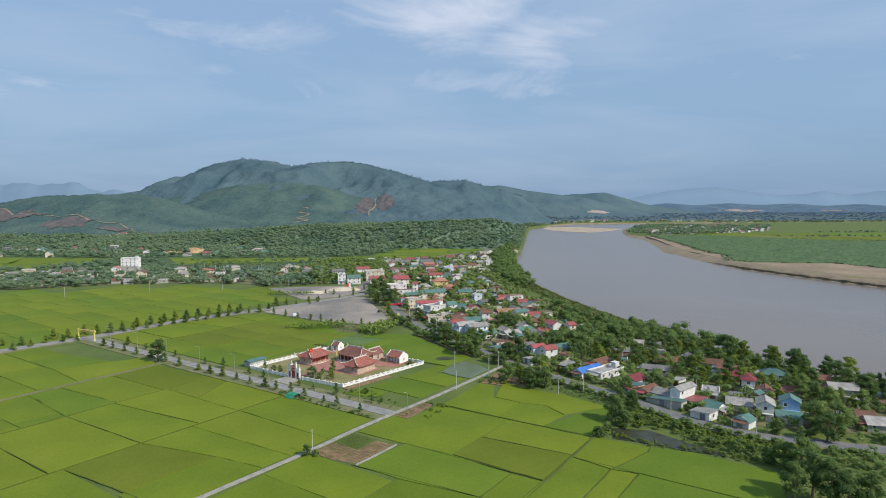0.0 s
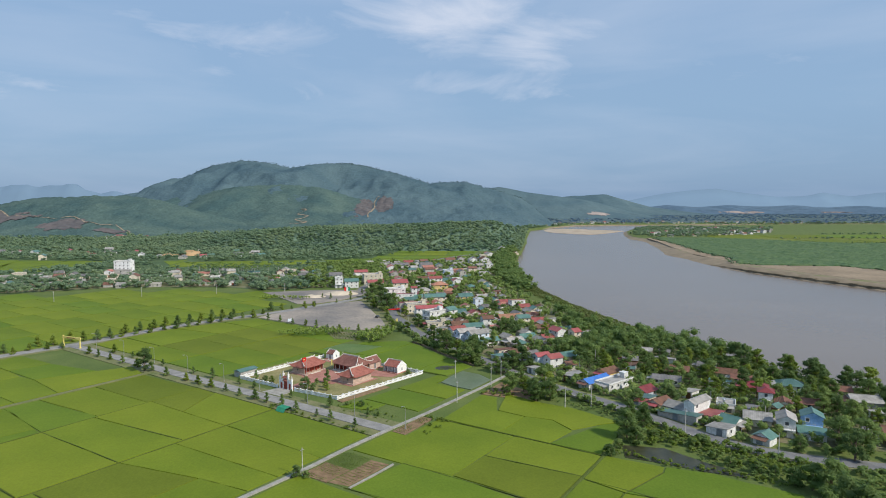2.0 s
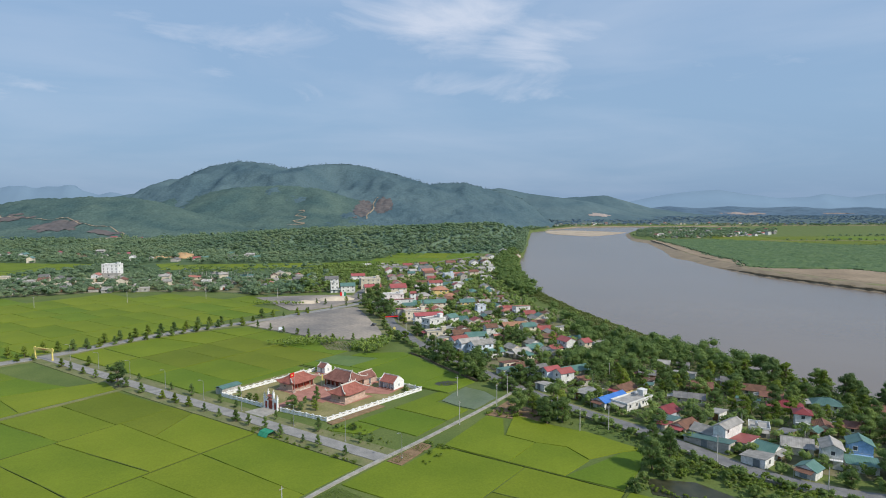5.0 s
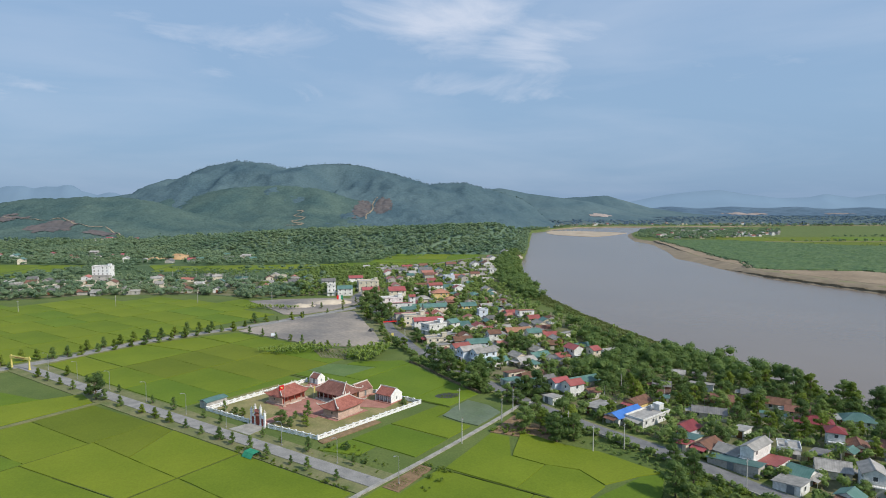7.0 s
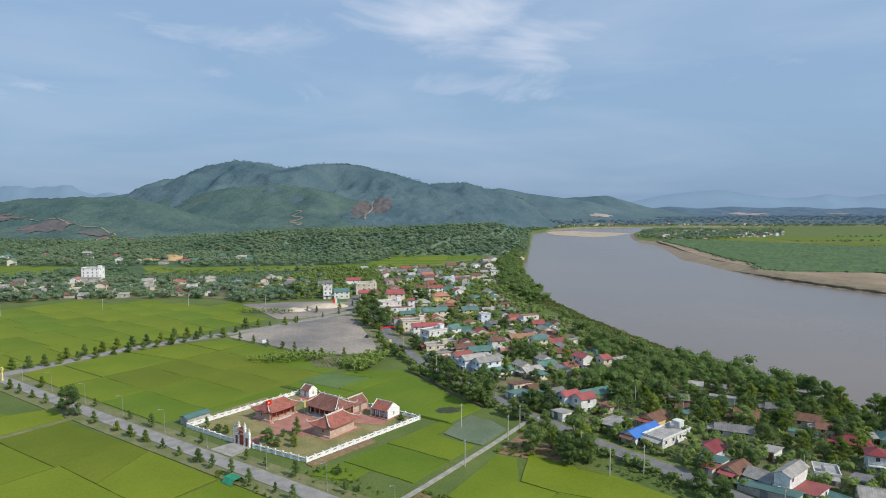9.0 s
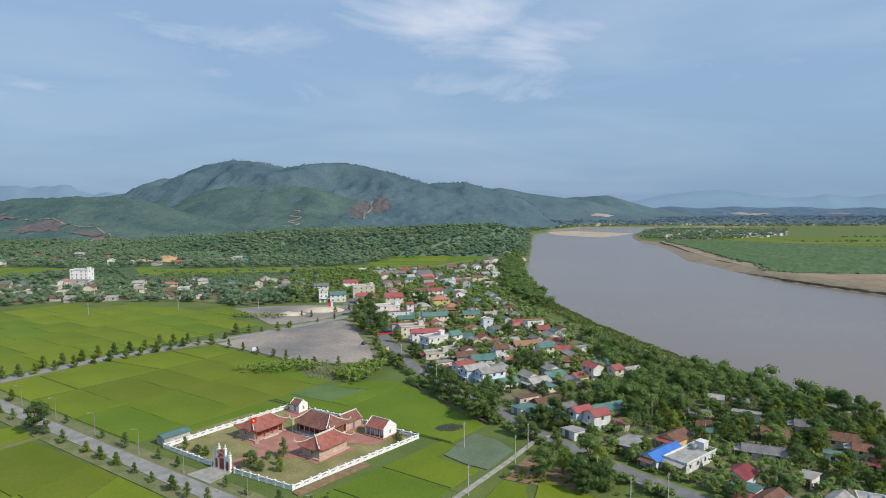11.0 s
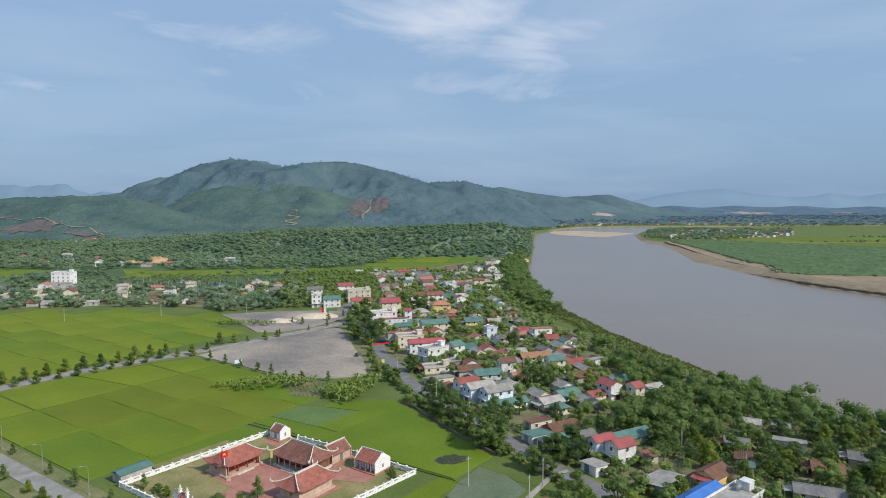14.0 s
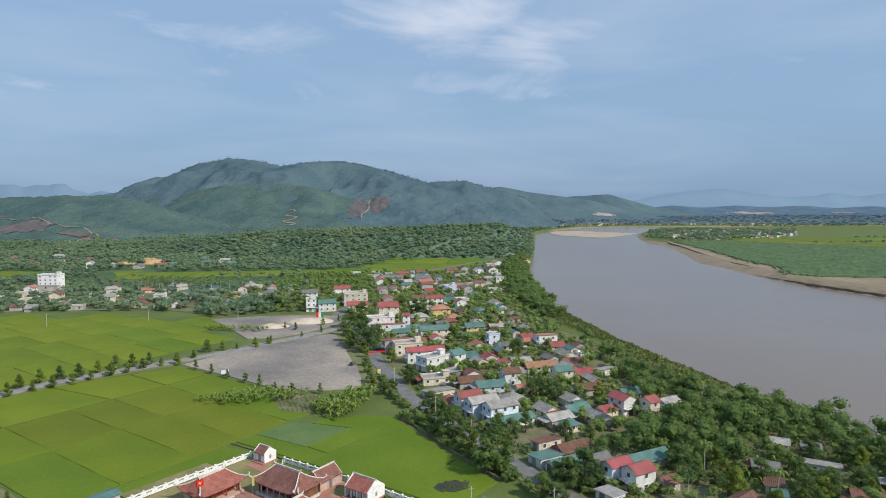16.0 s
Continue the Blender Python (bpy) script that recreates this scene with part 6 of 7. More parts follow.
far_hamlet([(-40, 600), (50, 600), (55, 760), (60, 880), (0, 825), (-110, 815), (-60, 700), (-55, 620)], 60, 1)
far_hamlet([(-480, 560), (-400, 560), (-350, 580), (-200, 605), (-120, 600), (-130, 700), (-420, 680), (-560, 600)], 86, 2)
hamlet_mass("wood_edge_houses", [(-700, 860), (-350, 860), (-200, 950), (-340, 1000), (-700, 1000)], 30, 3, "scattered small houses along the edge of the far wood")
hamlet_mass("spit_houses", [(465, 1440), (560, 1410), (800, 1560), (960, 1780), (640, 1800), (500, 1600)], 80, 4, "crowded small houses of the hamlet on the far spit")
hamlet_mass("far_shore_houses", [(320, 2010), (430, 2180), (600, 2235), (1000, 2290), (1600, 2310), (1600, 2330), (380, 2330), (300, 2040)], 60, 6, "white houses strung along the distant shore")
far_hamlet([(60, 880), (90, 880), (140, 1010), (110, 1030), (70, 960)], 10, 5)
hamlet_mass("hill_foot_houses", [(-740, 1365), (-630, 1365), (-630, 1395), (-740, 1400)], 12, 9, "cluster of pale houses at the foot of the hill")
# large white block in the far settlement
house(-346, 686, 2, 19, 12, 5, "flat", "grey", "bright")
house(-345, 678.2, 2, 20, 4.4, 2, "flat", "grey", "grey", True)
# small sheds and kitchens between the village houses
NEAR_RING = [(66, 262), (80, 244), (96, 222), (118, 208), (170, 198), (200, 200), (190, 232), (150, 262), (110, 300), (84, 320)]
r = random.Random(8)
made = tries = 0
while made < 12 and tries < 6000:
    tries += 1
    x, y = r.uniform(60, 200), r.uniform(195, 320)
    if inside(x, y, NEAR_RING) and free(x, y, 2.6) and off_road(x, y, 7.5):
        house(round(x, 1), round(y, 1), r.choice((65, 155, 40, 130)), round(r.uniform(3.5, 6.5), 1), round(r.uniform(3, 4.5), 1), 1, r.choice(("gable", "shed", "shed", "flat")), r.choice(("grey", "brown", "slate", "green", "grey", "slate")), r.choice(("cream", "grey", "white", "brick")), True)
        made += 1
r = random.Random(5)
made = tries = 0
while made < 42 and tries < 6000:
    tries += 1
    x, y = r.uniform(-40, 150), r.uniform(250, 600)
    ring = [(-30, 490), (0, 405), (30, 350), (60, 346), (74, 380), (76, 470), (58, 540), (50, 600), (-40, 600)]
    if inside(x, y, ring) and free(x, y, 4.2) and off_road(x, y, 9.5):
        house(round(x, 1), round(y, 1), r.choice((15, 105, 28, 118)), round(r.uniform(6, 10), 1), round(r.uniform(4.5, 7), 1), 1, r.choice(("gable", "gable", "shed", "hip")), r.choice(("grey", "brown", "grey", "slate", "red", "green", "salmon", "brown")), r.choice(("cream", "grey", "white", "brick")), True)
        made += 1

# ---- trees ----
leaf_rng = np.random.default_rng(5)


def leaf_quads(centres, radii, counts, size, droop=0.0):
    """Leaf sprays round ellipsoids, as loose quads."""
    c = np.repeat(centres, counts, 0)
    rad = np.repeat(radii, counts, 0)
    n = len(c)
    way = leaf_rng.normal(size=(n, 3))
    way[:, 2] += 0.4
    way /= np.linalg.norm(way, axis=1, keepdims=True)
    at = c + way * rad * leaf_rng.normal(0.98, 0.12, (n, 1)).clip(0.7, 1.2)
    normal = way * 0.9 + leaf_rng.normal(size=(n, 3)) * 0.42 + (0, 0, 0.25)
    normal /= np.linalg.norm(normal, axis=1, keepdims=True)
    side = np.cross(normal, leaf_rng.normal(size=(n, 3)))
    side /= np.linalg.norm(side, axis=1, keepdims=True) + 1e-9
    up = np.cross(normal, side)
    s = (size if np.ndim(size) == 0 else np.repeat(size, counts))
    s = np.reshape(s * leaf_rng.uniform(0.55, 1.4, n), (n, 1))
    k = leaf_rng.uniform(0.35, 0.75, (n, 1))
    bend = normal * s * -0.3
    return np.stack([at - side * s + bend, at - up * s * k, at + side * s + bend, at + up * s * k], 1)


BALL_COARSE = ball(1)


def cores(centres, radii, shape):
    """Uneven leafy masses inside the clumps, as loose triangles."""
    n = len(centres)
    bumps = leaf_rng.uniform(0.82, 1.04, (n, 1, 1, 1))
    turn = leaf_rng.uniform(0, 6.2832, n)
    c, s = np.cos(turn), np.sin(turn)
    spin = np.stack([np.stack([c, -s, 0 * c], 1), np.stack([s, c, 0 * c], 1), np.stack([0 * c, 0 * c, 1 + 0 * c], 1)], 1)
    body = np.einsum("nij,tkj->ntki", spin, shape)
    wobble = 1 + 0.16 * np.sin(body[..., :1] * 5.1 + 2 * turn[:, None, None, None]) * np.cos(body[..., 1:2] * 4.3 + body[..., 2:] * 3.7)
    return (centres[:, None, None] + body * wobble * bumps * 0.8 * radii[:, None, None]).reshape(-1, 3, 3)


def tree_kind(seed, mat, wide, tall, clump, count, leaf, low=0.35, cone=False):
    """A tree 10 m high at its origin: tapered trunk, limbs and a crown of leaf clumps."""
    r = random.Random(seed)
    base = thing("tree", Matrix(), "", "tree")
    trunk = Shape().tube([(0, 0, -0.3), (0.1, 0.05, 2), (r.uniform(-0.4, 0.4), r.uniform(-0.4, 0.4), 5), (r.uniform(-0.5, 0.5), r.uniform(-0.5, 0.5), 8)], [0.34, 0.26, 0.18, 0.06], 7)
    centres, radii = [], []
    for k in range(clump):
        a = 6.2832 * k / clump * 2.4 + r.uniform(-0.4, 0.4)
        z = 10 * (low + (0.93 - low) * (k + 0.5) / clump)
        reach = wide * math.sin(math.pi * min(0.95, 0.25 + 0.66 * (k + 0.5) / clump)) * r.uniform(0.35, 0.95)
        if cone:
            reach = wide * 0.66 * (1 - (k + 0.5) / clump) * r.uniform(0.75, 1.0)
        p = (reach * math.cos(a), reach * math.sin(a), z)
        centres.append(p)
        q = wide * (0.52 - 0.24 * k / clump if cone else r.uniform(0.26, 0.5))
        radii.append((q, q, q * r.uniform(0.55, 0.85)))
        if k % 2 == 0:
            trunk.tube([(0, 0, max(1.8, z - 3)), (p[0] * 0.5, p[1] * 0.5, z - 1.2), (p[0] * 0.9, p[1] * 0.9, z)], [0.13, 0.09, 0.03], 5)
    centres.append((0, 0, 10 * 0.86))
    radii.append((wide * (0.27 if cone else 0.4), wide * (0.27 if cone else 0.4), 1.3))
    part("trunk", trunk.mesh("trunk", BARK), base)
    centres, radii = np.array(centres), np.array(radii) * (1, 1, tall)
    quads = leaf_quads(centres, radii, [count // len(centres)] * len(centres), leaf)
    part("crown", leaf_mesh("crown", quads, cores(centres, radii, BALL_COARSE), mat), base)
    return base


TREES = {
    "broad": [tree_kind(s, LEAF, 4.0, 1.0, 19, 1900, 0.27, 0.15) for s in (1, 2, 3)] + [tree_kind(s, LEAF, 3.2, 1.15, 16, 1600, 0.25, 0.2) for s in (4, 16)],
    "dark": [tree_kind(s, LEAF_DARK, 4.2, 1.05, 19, 1900, 0.27, 0.15) for s in (5, 6)] + [tree_kind(s, LEAF_DARK, 3.3, 1.2, 16, 1600, 0.25, 0.17) for s in (7, 17)],
    "light": [tree_kind(s, LEAF_LIGHT, 3.4, 1.0, 13, 1400, 0.30, 0.2) for s in (8, 9)],
    "cone": [tree_kind(s, m, 3.9, 1.0, 13, 1000, 0.33, 0.12, True) for s, m in ((10, LEAF), (11, LEAF_LIGHT), (18, LEAF_LIGHT))],
    "slim": [tree_kind(s, LEAF, 3.2, 0.95, 9, 420, 0.36, 0.16, True) for s in (12, 13)],
    "bush": [tree_kind(s, LEAF, 5.5, 1.0, 9, 500, 0.80, 0.1) for s in (14, 15)],
}


def palm_kind(seed):
    """An areca palm 10 m high with a bare trunk and drooping fronds."""
    r = random.Random(seed)
    base = thing("palm_tree", Matrix(), "tall slender palm with a bare pale trunk", "palm", "palms of the village")
    lean = r.uniform(-0.4, 0.4)
    part("trunk", Shape().tube([(0, 0, -0.3), (0.1 * lean, 0, 3), (0.5 * lean, 0, 6), (lean, 0, 8.2)], [0.17, 0.13, 0.12, 0.1], 6).mesh("palm_trunk", POLE), base)
    quads = []
    for k in range(13):
        a = 6.2832 * k / 13 + r.uniform(-0.2, 0.2)
        out, side = np.array([math.cos(a), math.sin(a), 0]), np.array([-math.sin(a), math.cos(a), 0])
        rise, droop = r.uniform(0.1, 1.5), r.uniform(0.4, 1.5)
        spine = [np.array([lean, 0, 8.1]), np.array([lean, 0, 8.3 + rise]) + out * 0.9, np.array([lean, 0, 8.2 + rise]) + out * 1.9, np.array([lean, 0, 8.1 + rise - droop]) + out * 2.7]
        for p, q, w0, w1 in zip(spine, spine[1:], (0.1, 0.5, 0.45), (0.5, 0.45, 0.08)):
            for s in (-1, 1):
                drop = np.array([0, 0, -0.25])
                quads.append([p, q, q + s * side * w1 + drop, p + s * side * w0 + drop])
    part("crown", leaf_mesh("palm_crown", np.array(quads), np.zeros((0, 3, 3)), LEAF), base)
    return base


TREE_LABELS = {
    "broad": "leafy green broadleaf tree with an uneven crown", "dark": "dense dark green tree with a heavy crown", "light": "light green tree with a loose crown",
    "cone": "green conical roadside tree in full leaf", "slim": "slim young roadside tree with a thin crown", "bush": "low spreading green bush",
}
used = set()
tree_rng = random.Random(21)


def tree(x, y, h, kind, z=0.0):
    r = tree_rng
    k = r.randrange(len(TREES[kind]))
    s = h / 10 * r.uniform(0.93, 1.07)
    m = pose(x, y, z + 0.1, 0, 0, r.uniform(0, 360)) @ Matrix.Diagonal((s * r.uniform(0.9, 1.15), s * r.uniform(0.9, 1.15), s, 1))
    if (kind, k) not in used:
        ob = TREES[kind][k]
        ob.matrix_basis = m
        used.add((kind, k))
    else:
        ob = TREES[kind][k].copy()
        scene.collection.objects.link(ob)
        for child in TREES[kind][k].children:
            c = child.copy()
            scene.collection.objects.link(c)
            c.parent = ob
        ob.matrix_basis = m
    ob.name = "bush" if kind == "bush" else "tree"
    tagged(ob, TREE_LABELS[kind], "bush" if kind == "bush" else "tree", {"cone": "trees along the road", "slim": "young trees along the temple road"}.get(kind, ""))
    TAKEN.append((x, y, h * 0.12))
    return ob


def woods(name, points, mat, label, quads, size, spread, lumps=True):
    """Uncounted trees as one mesh: points of (x, y, z, height)."""
    p = np.array(points)
    h = p[:, 3]
    n = len(p)
    centres = np.repeat(p[:, :3], 3, 0)
    hh = np.repeat(h, 3)
    centres = centres + np.stack([leaf_rng.normal(size=3 * n) * hh * 0.16 * spread, leaf_rng.normal(size=3 * n) * hh * 0.16 * spread, hh * leaf_rng.uniform(0.35, 0.8, 3 * n)], 1)
    radii = np.stack([hh * 0.27 * spread, hh * 0.27 * spread, hh * 0.24], 1)
    corners = leaf_quads(centres, radii, [quads // 3] * len(centres), hh * size)
    tris = cores(centres, radii, BALL_COARSE) if lumps else np.zeros((0, 3, 3))
    return tagged(new(name, leaf_mesh(name, corners, tris, mat)), label, "wood", kind="stuff")


def scatter(ring, gap, lo, hi, seed, height=None, keep=lambda x, y: True, clear=1.5):
    """Points for trees inside an outline."""
    r = random.Random(seed)
    xs, ys = [p[0] for p in ring], [p[1] for p in ring]
    out = []
    y = min(ys)
    while y < max(ys):
        x = min(xs)
        while x < max(xs):
            u, v = x + r.uniform(-0.5, 0.5) * gap, y + r.uniform(-0.5, 0.5) * gap
            if inside(u, v, ring) and keep(u, v) and free(u, v, clear):
                out.append((u, v, height(u, v) if height else 0.0, r.uniform(lo, hi)))
            x += gap
        y += gap
    return out


# trees beside the houses and the village road
tree(-58.1, 525.4, 13, "dark")
tree(-48.5, 500.5, 14, "dark")
tree(-44.6, 525.4, 13, "broad")
tree(-41.2, 466.3, 12, "dark")
tree(-52.3, 474.4, 8, "light")
tree(-38.6, 493.9, 9, "broad")
tree(-56.2, 560.2, 12, "broad")
tree(-26.3, 441.4, 8, "light")
tree(-15.6, 406.5, 9, "broad")
tree(-21.8, 390.4, 7, "light")
tree(-5.2, 365.0, 9, "broad")
tree(-1.4, 351.5, 11, "broad")
tree(1.8, 342.0, 11, "broad")
tree(7.2, 330.1, 9, "light")
tree(14.3, 319.5, 13, "broad")
tree(11.5, 316.2, 11, "broad")
tree(25.1, 299.9, 8, "broad")
tree(28.3, 296.9, 6, "dark")
tree(33.7, 306.6, 9, "broad")
tree(38.3, 307.5, 11, "dark")
tree(30.2, 307.1, 7, "dark")
tree(21.2, 339.0, 9, "dark")
tree(17.0, 343.2, 8, "dark")
tree(27.2, 348.7, 7, "broad")
tree(37.6, 458.4, 8, "broad")
tree(33.7, 380.3, 9, "dark")
tree(41.4, 379.8, 10, "dark")
tree(38.2, 387.9, 9, "broad")
tree(38.7, 338.0, 8, "dark")
tree(47.4, 339.6, 7, "broad")
tree(13.4, 418.4, 7, "broad")
tree(4.3, 486.3, 9, "broad")
tree(-20.3, 579.1, 10, "broad")
tree(-30.4, 591.6, 10, "broad")
tree(-14.8, 570.8, 9, "dark")
tree(16.2, 538.5, 9, "broad")
tree(61.5, 384.2, 7, "light")
tree(28.2, 269.3, 7.92, "broad")
tree(33.9, 281.8, 8.8, "broad")
tree(33.9, 270.7, 7.04, "light")
tree(37.0, 263.2, 7.92, "broad")
tree(42.0, 272.0, 10.56, "broad")
tree(43.6, 266.1, 10.56, "light")
tree(43.2, 259.6, 8.8, "broad")
tree(37.3, 257.8, 7.04, "broad")
tree(61.5, 281.9, 7.04, "light")
tree(69.5, 240.4, 6.16, "broad")
tree(72.6, 234.5, 7, "broad")
tree(88.3, 256.3, 8, "dark")
tree(90.7, 254.4, 7, "dark")
tree(76.1, 251.6, 7, "broad")
tree(142.7, 303.5, 12, "dark")
tree(145.6, 282.8, 8, "broad")
tree(62.4, 219.2, 10, "broad")
tree(70.6, 227.4, 9, "broad")
tree(64.1, 214.3, 6, "bush")
tree(71.3, 217.8, 3.2, "bush")
tree(57.3, 211.0, 3.2, "bush")
tree(52.8, 204.8, 3.75, "bush")
tree(76.4, 215.0, 3.2, "bush")
tree(80.9, 211.1, 3.2, "bush")
tree(84.4, 201.7, 3.2, "bush")
tree(87.2, 196.8, 3.2, "bush")
tree(92.8, 192.2, 3.2, "bush")
tree(97.1, 190.0, 3.2, "bush")
tree(99.5, 184.0, 5.25, "bush")
tree(102.6, 180.8, 8, "broad")
tree(105.1, 176.5, 11, "broad")
tree(99.9, 162.3, 13, "dark")
tree(101.3, 157.2, 13, "broad")
tree(93.2, 159.8, 11, "broad")
tree(103.1, 153.0, 10, "dark")
tree(108.0, 151.8, 11, "broad")
tree(126.7, 199.6, 11, "dark")
tree(128.6, 210.5, 11, "broad")
tree(137.8, 211.1, 9, "broad")
tree(169.9, 242.1, 8, "broad")
tree(145.0, 245.7, 10, "broad")
tree(133.9, 244.0, 7, "light")
tree(128.0, 273.3, 9, "dark")
tree(112.8, 217.8, 5, "broad")
tree(113.9, 206.6, 5, "broad")
tree(105.8, 213.7, 4, "broad")

palms = [palm_kind(3), palm_kind(4), palm_kind(6)]
PALM_ROWS = [((-266, 681), (-198, 682), 13), ((-270, 698), (-205, 702), 11), ((-293, 728), (-203, 718), 14), ((-212, 690), (-176, 700), 5)]
palm_spots = [(x0 + (x1 - x0) * (k + tree_rng.uniform(-0.3, 0.3)) / n, y0 + (y1 - y0) * k / n + tree_rng.uniform(-2, 2), tree_rng.uniform(8.5, 11.5)) for (x0, y0), (x1, y1), n in PALM_ROWS for k in range(n)]
palm_spots += [(64, 300, 8), (92, 262, 8.5), (118, 236, 8), (76, 318, 9), (58, 352, 8), (46, 372, 9), (30, 410, 8), (20, 446, 9), (66, 430, 9), (104, 250, 8), (88, 300, 9)]
for k, (x_, y_, h_) in enumerate(palm_spots):
    m = pose(x_, y_, 0.1, 0, 0, 47 * k) @ Matrix.Diagonal((h_ / 10, h_ / 10, h_ / 10, 1))
    if k < 3:
        palms[k].matrix_basis = m
    else:
        copy_thing(palms[k % 3], m)
    TAKEN.append((x_, y_, 1.5))
THICKET = [(44, 258), (60, 240), (64, 222), (80, 214), (79, 200), (90, 188), (100, 183), (121, 171), (150, 155), (200, 142), (205, 176), (141, 188), (128, 192), (112, 196), (98, 204), (86, 217), (76, 234), (60, 255)]
thicket = scatter(THICKET, 2.6, 0.6, 1.7, 29, keep=lambda x, y: off_road(x, y, 4.6), clear=0.0)
thicket = [(x, y, z, h * (1.7 if x > 118 else 1.0)) for x, y, z, h in thicket]
for x_, y_, h_, k_ in ((-122, 596, 9, "dark"), (-113, 588, 8, "broad"), (-103, 600, 9, "broad"), (-130, 606, 10, "dark"), (-94, 606, 8, "broad")):
    tree(x_, y_, h_, k_)
# trees along the roads
for a_, b_, h_ in ((-244, -35, 6), (-236, -29, 6), (-239, -11.5, 7), (-236, -5, 6.5), (-237, 4.6, 7), (-234, 10.4, 7), (-227.4, 15, 8), (-226.3, 21.6, 7), (-225.5, 28.1, 6.5), (-233.7, 34.9, 7), (-225.4, 36.4, 6), (-231.7, 42.8, 7), (-223.4, 44.2, 6.5), (-231, 51.6, 7.5), (-221.8, 52.7, 5.5),
                   (-233, 60.4, 7), (-220.5, 60, 6.5), (-231, 67.6, 7.5), (-219.6, 67.5, 6), (-228.2, 74.4, 8), (-219.4, 75.2, 5.5), (-228.2, 82.9, 7.5), (-218.2, 83.5, 7), (-228, 91, 8.5), (-217, 90.6, 6), (-226.5, 98.2, 8), (-218, 98.6, 6), (-223, 104.8, 7), (-216.2, 106.8, 5.5), (-212, 112.5, 7), (-215.8, 124.2, 5), (-221.6, 136.1, 7.5), (-218.2, 143.1, 6), (-210, 158.1, 6), (-209.6, 166.6, 5),
                   (-228, -36.4, 5), (-230, -27, 5), (-232, -18.5, 5.5), (-227, -11.8, 5), (-223.4, -5.9, 4.5)):
    tree(*plan(a_, b_), h_ * 0.88, "cone")
for a_, b_ in ((-198, -4), (-188, -4.3), (-177, -4), (-165, -4.2), (-152, -4), (-139, -4), (-127, -4.3), (-120, 5), (-112, -4), (-103, -4.2), (-94, -4), (-84, -4), (-75, -4), (-65, -4), (-58, -4), (-49, -4), (-41, -4.2), (-30, -4), (-23, -4),
               (-190, 5), (-172, 5), (-160, 5.2), (-145, 5), (-106, 5.2), (-88, 6), (-78, 6), (-55, 6), (-46, 6), (-33, 6), (-14, 6.5), (-11, -4)):
    tree(*plan(a_, b_), tree_rng.uniform(3.2, 5.2), tree_rng.choice(("slim", "slim", "cone")))
tree(*plan(-143, -5.5), 10.5, "dark")
for x_, y_ in ((-118, 429), (-108, 422), (-98, 414), (-88, 408), (-80, 402), (-72, 397), (-64, 393), (-52, 392), (-128, 452), (-112, 470), (-98, 486), (-84, 501), (-75, 514), (-92, 520), (-100, 526), (-78, 535), (-70, 548)):
    tree(x_, y_, tree_rng.uniform(3.5, 5.5), tree_rng.choice(("slim", "light", "slim")))
for x_, y_, h_, k_ in ((-44, 462, 7, "broad"), (-40, 452, 6, "light"), (-50, 478, 9, "dark"), (-54, 488, 9, "broad"), (-38, 436, 4, "bush"), (-36, 424, 4, "bush"), (-33, 408, 5, "broad"), (-31, 398, 6, "light"), (-27, 392, 5, "dark"), (-60, 505, 9, "dark")):
    tree(x_, y_, h_, k_)
# temple garden
for a_, b_, h_, k_ in ((-59.5, 18, 5.4, "broad"), (-57.5, 29, 7, "slim"), (-54, 24, 3.6, "light"), (-50, 21, 4.2, "light"), (-60, 25, 3, "broad"), (-78, 15.5, 3.6, "light"), (-83, 16, 2.6, "bush"), (-88, 15, 4.5, "slim"), (-55, 18, 3.4, "broad"),
                       (-38, 61.5, 2, "bush"), (-36, 60, 2, "bush"), (-50.5, 63, 3.2, "broad"), (-35, 58, 2.5, "slim"), (-24, 14, 2.6, "broad"), (-16, 9, 1.8, "bush"), (-30, 12, 1.6, "bush"), (-12, 10, 1.8, "bush"), (2.5, -43.5, 3.6, "dark"), (5, -42, 2.2, "bush")):
    tree(*plan(a_, b_), h_, k_)
WOOD_RING = [(36, 334), (60, 318), (70, 296), (92, 286), (108, 262), (120, 252), (150, 232), (190, 200), (260, 175), (262, 190), (225, 225), (196, 255), (168, 294), (146, 345), (128, 384), (118, 410), (112, 440), (100, 470), (95, 500), (80, 480), (84, 440), (78, 400), (84, 372), (60, 345)]
near_wood = scatter(WOOD_RING, 6.2, 5, 10, 31, keep=lambda x, y: off_road(x, y) and x < table(y, LEFT_BANK) - (37 if 385 < y < 540 else 3), clear=2.2)
tree_rng.shuffle(near_wood)
singles = sorted(near_wood, key=lambda p: p[1])
for x_, y_, z_, h_ in singles[:190]:
    bank = x_ > table(y_, LEFT_BANK) - 26
    tree(x_, y_, h_ * (1.15 if bank else 0.85), tree_rng.choice(("dark", "broad", "dark", "light")) if bank else tree_rng.choice(("broad", "broad", "dark", "light", "light")), land(x_, y_))
rest = singles[190:]
if rest:
    woods("riverside_wood", rest, LEAF, "dense riverside wood of mixed green trees", 150, 0.06, 1.2)
under = scatter(WOOD_RING, 3.4, 2.0, 4.0, 33, keep=lambda x, y: off_road(x, y, 5.5) and x < table(y, LEFT_BANK) - (35 if 385 < y < 540 else 2), clear=0.2)
woods("undergrowth", under, LEAF, "tangled undergrowth beneath the riverside trees", 21, 0.14, 1.6, False)
BANK_RING = [(95, 500), (100, 470), (104, 520), (98, 560), (92, 600), (86, 650), (86, 740), (92, 800), (110, 960), (150, 1190), (140, 1220), (95, 1000), (70, 860), (62, 740), (58, 640), (66, 560), (72, 510), (80, 480)]
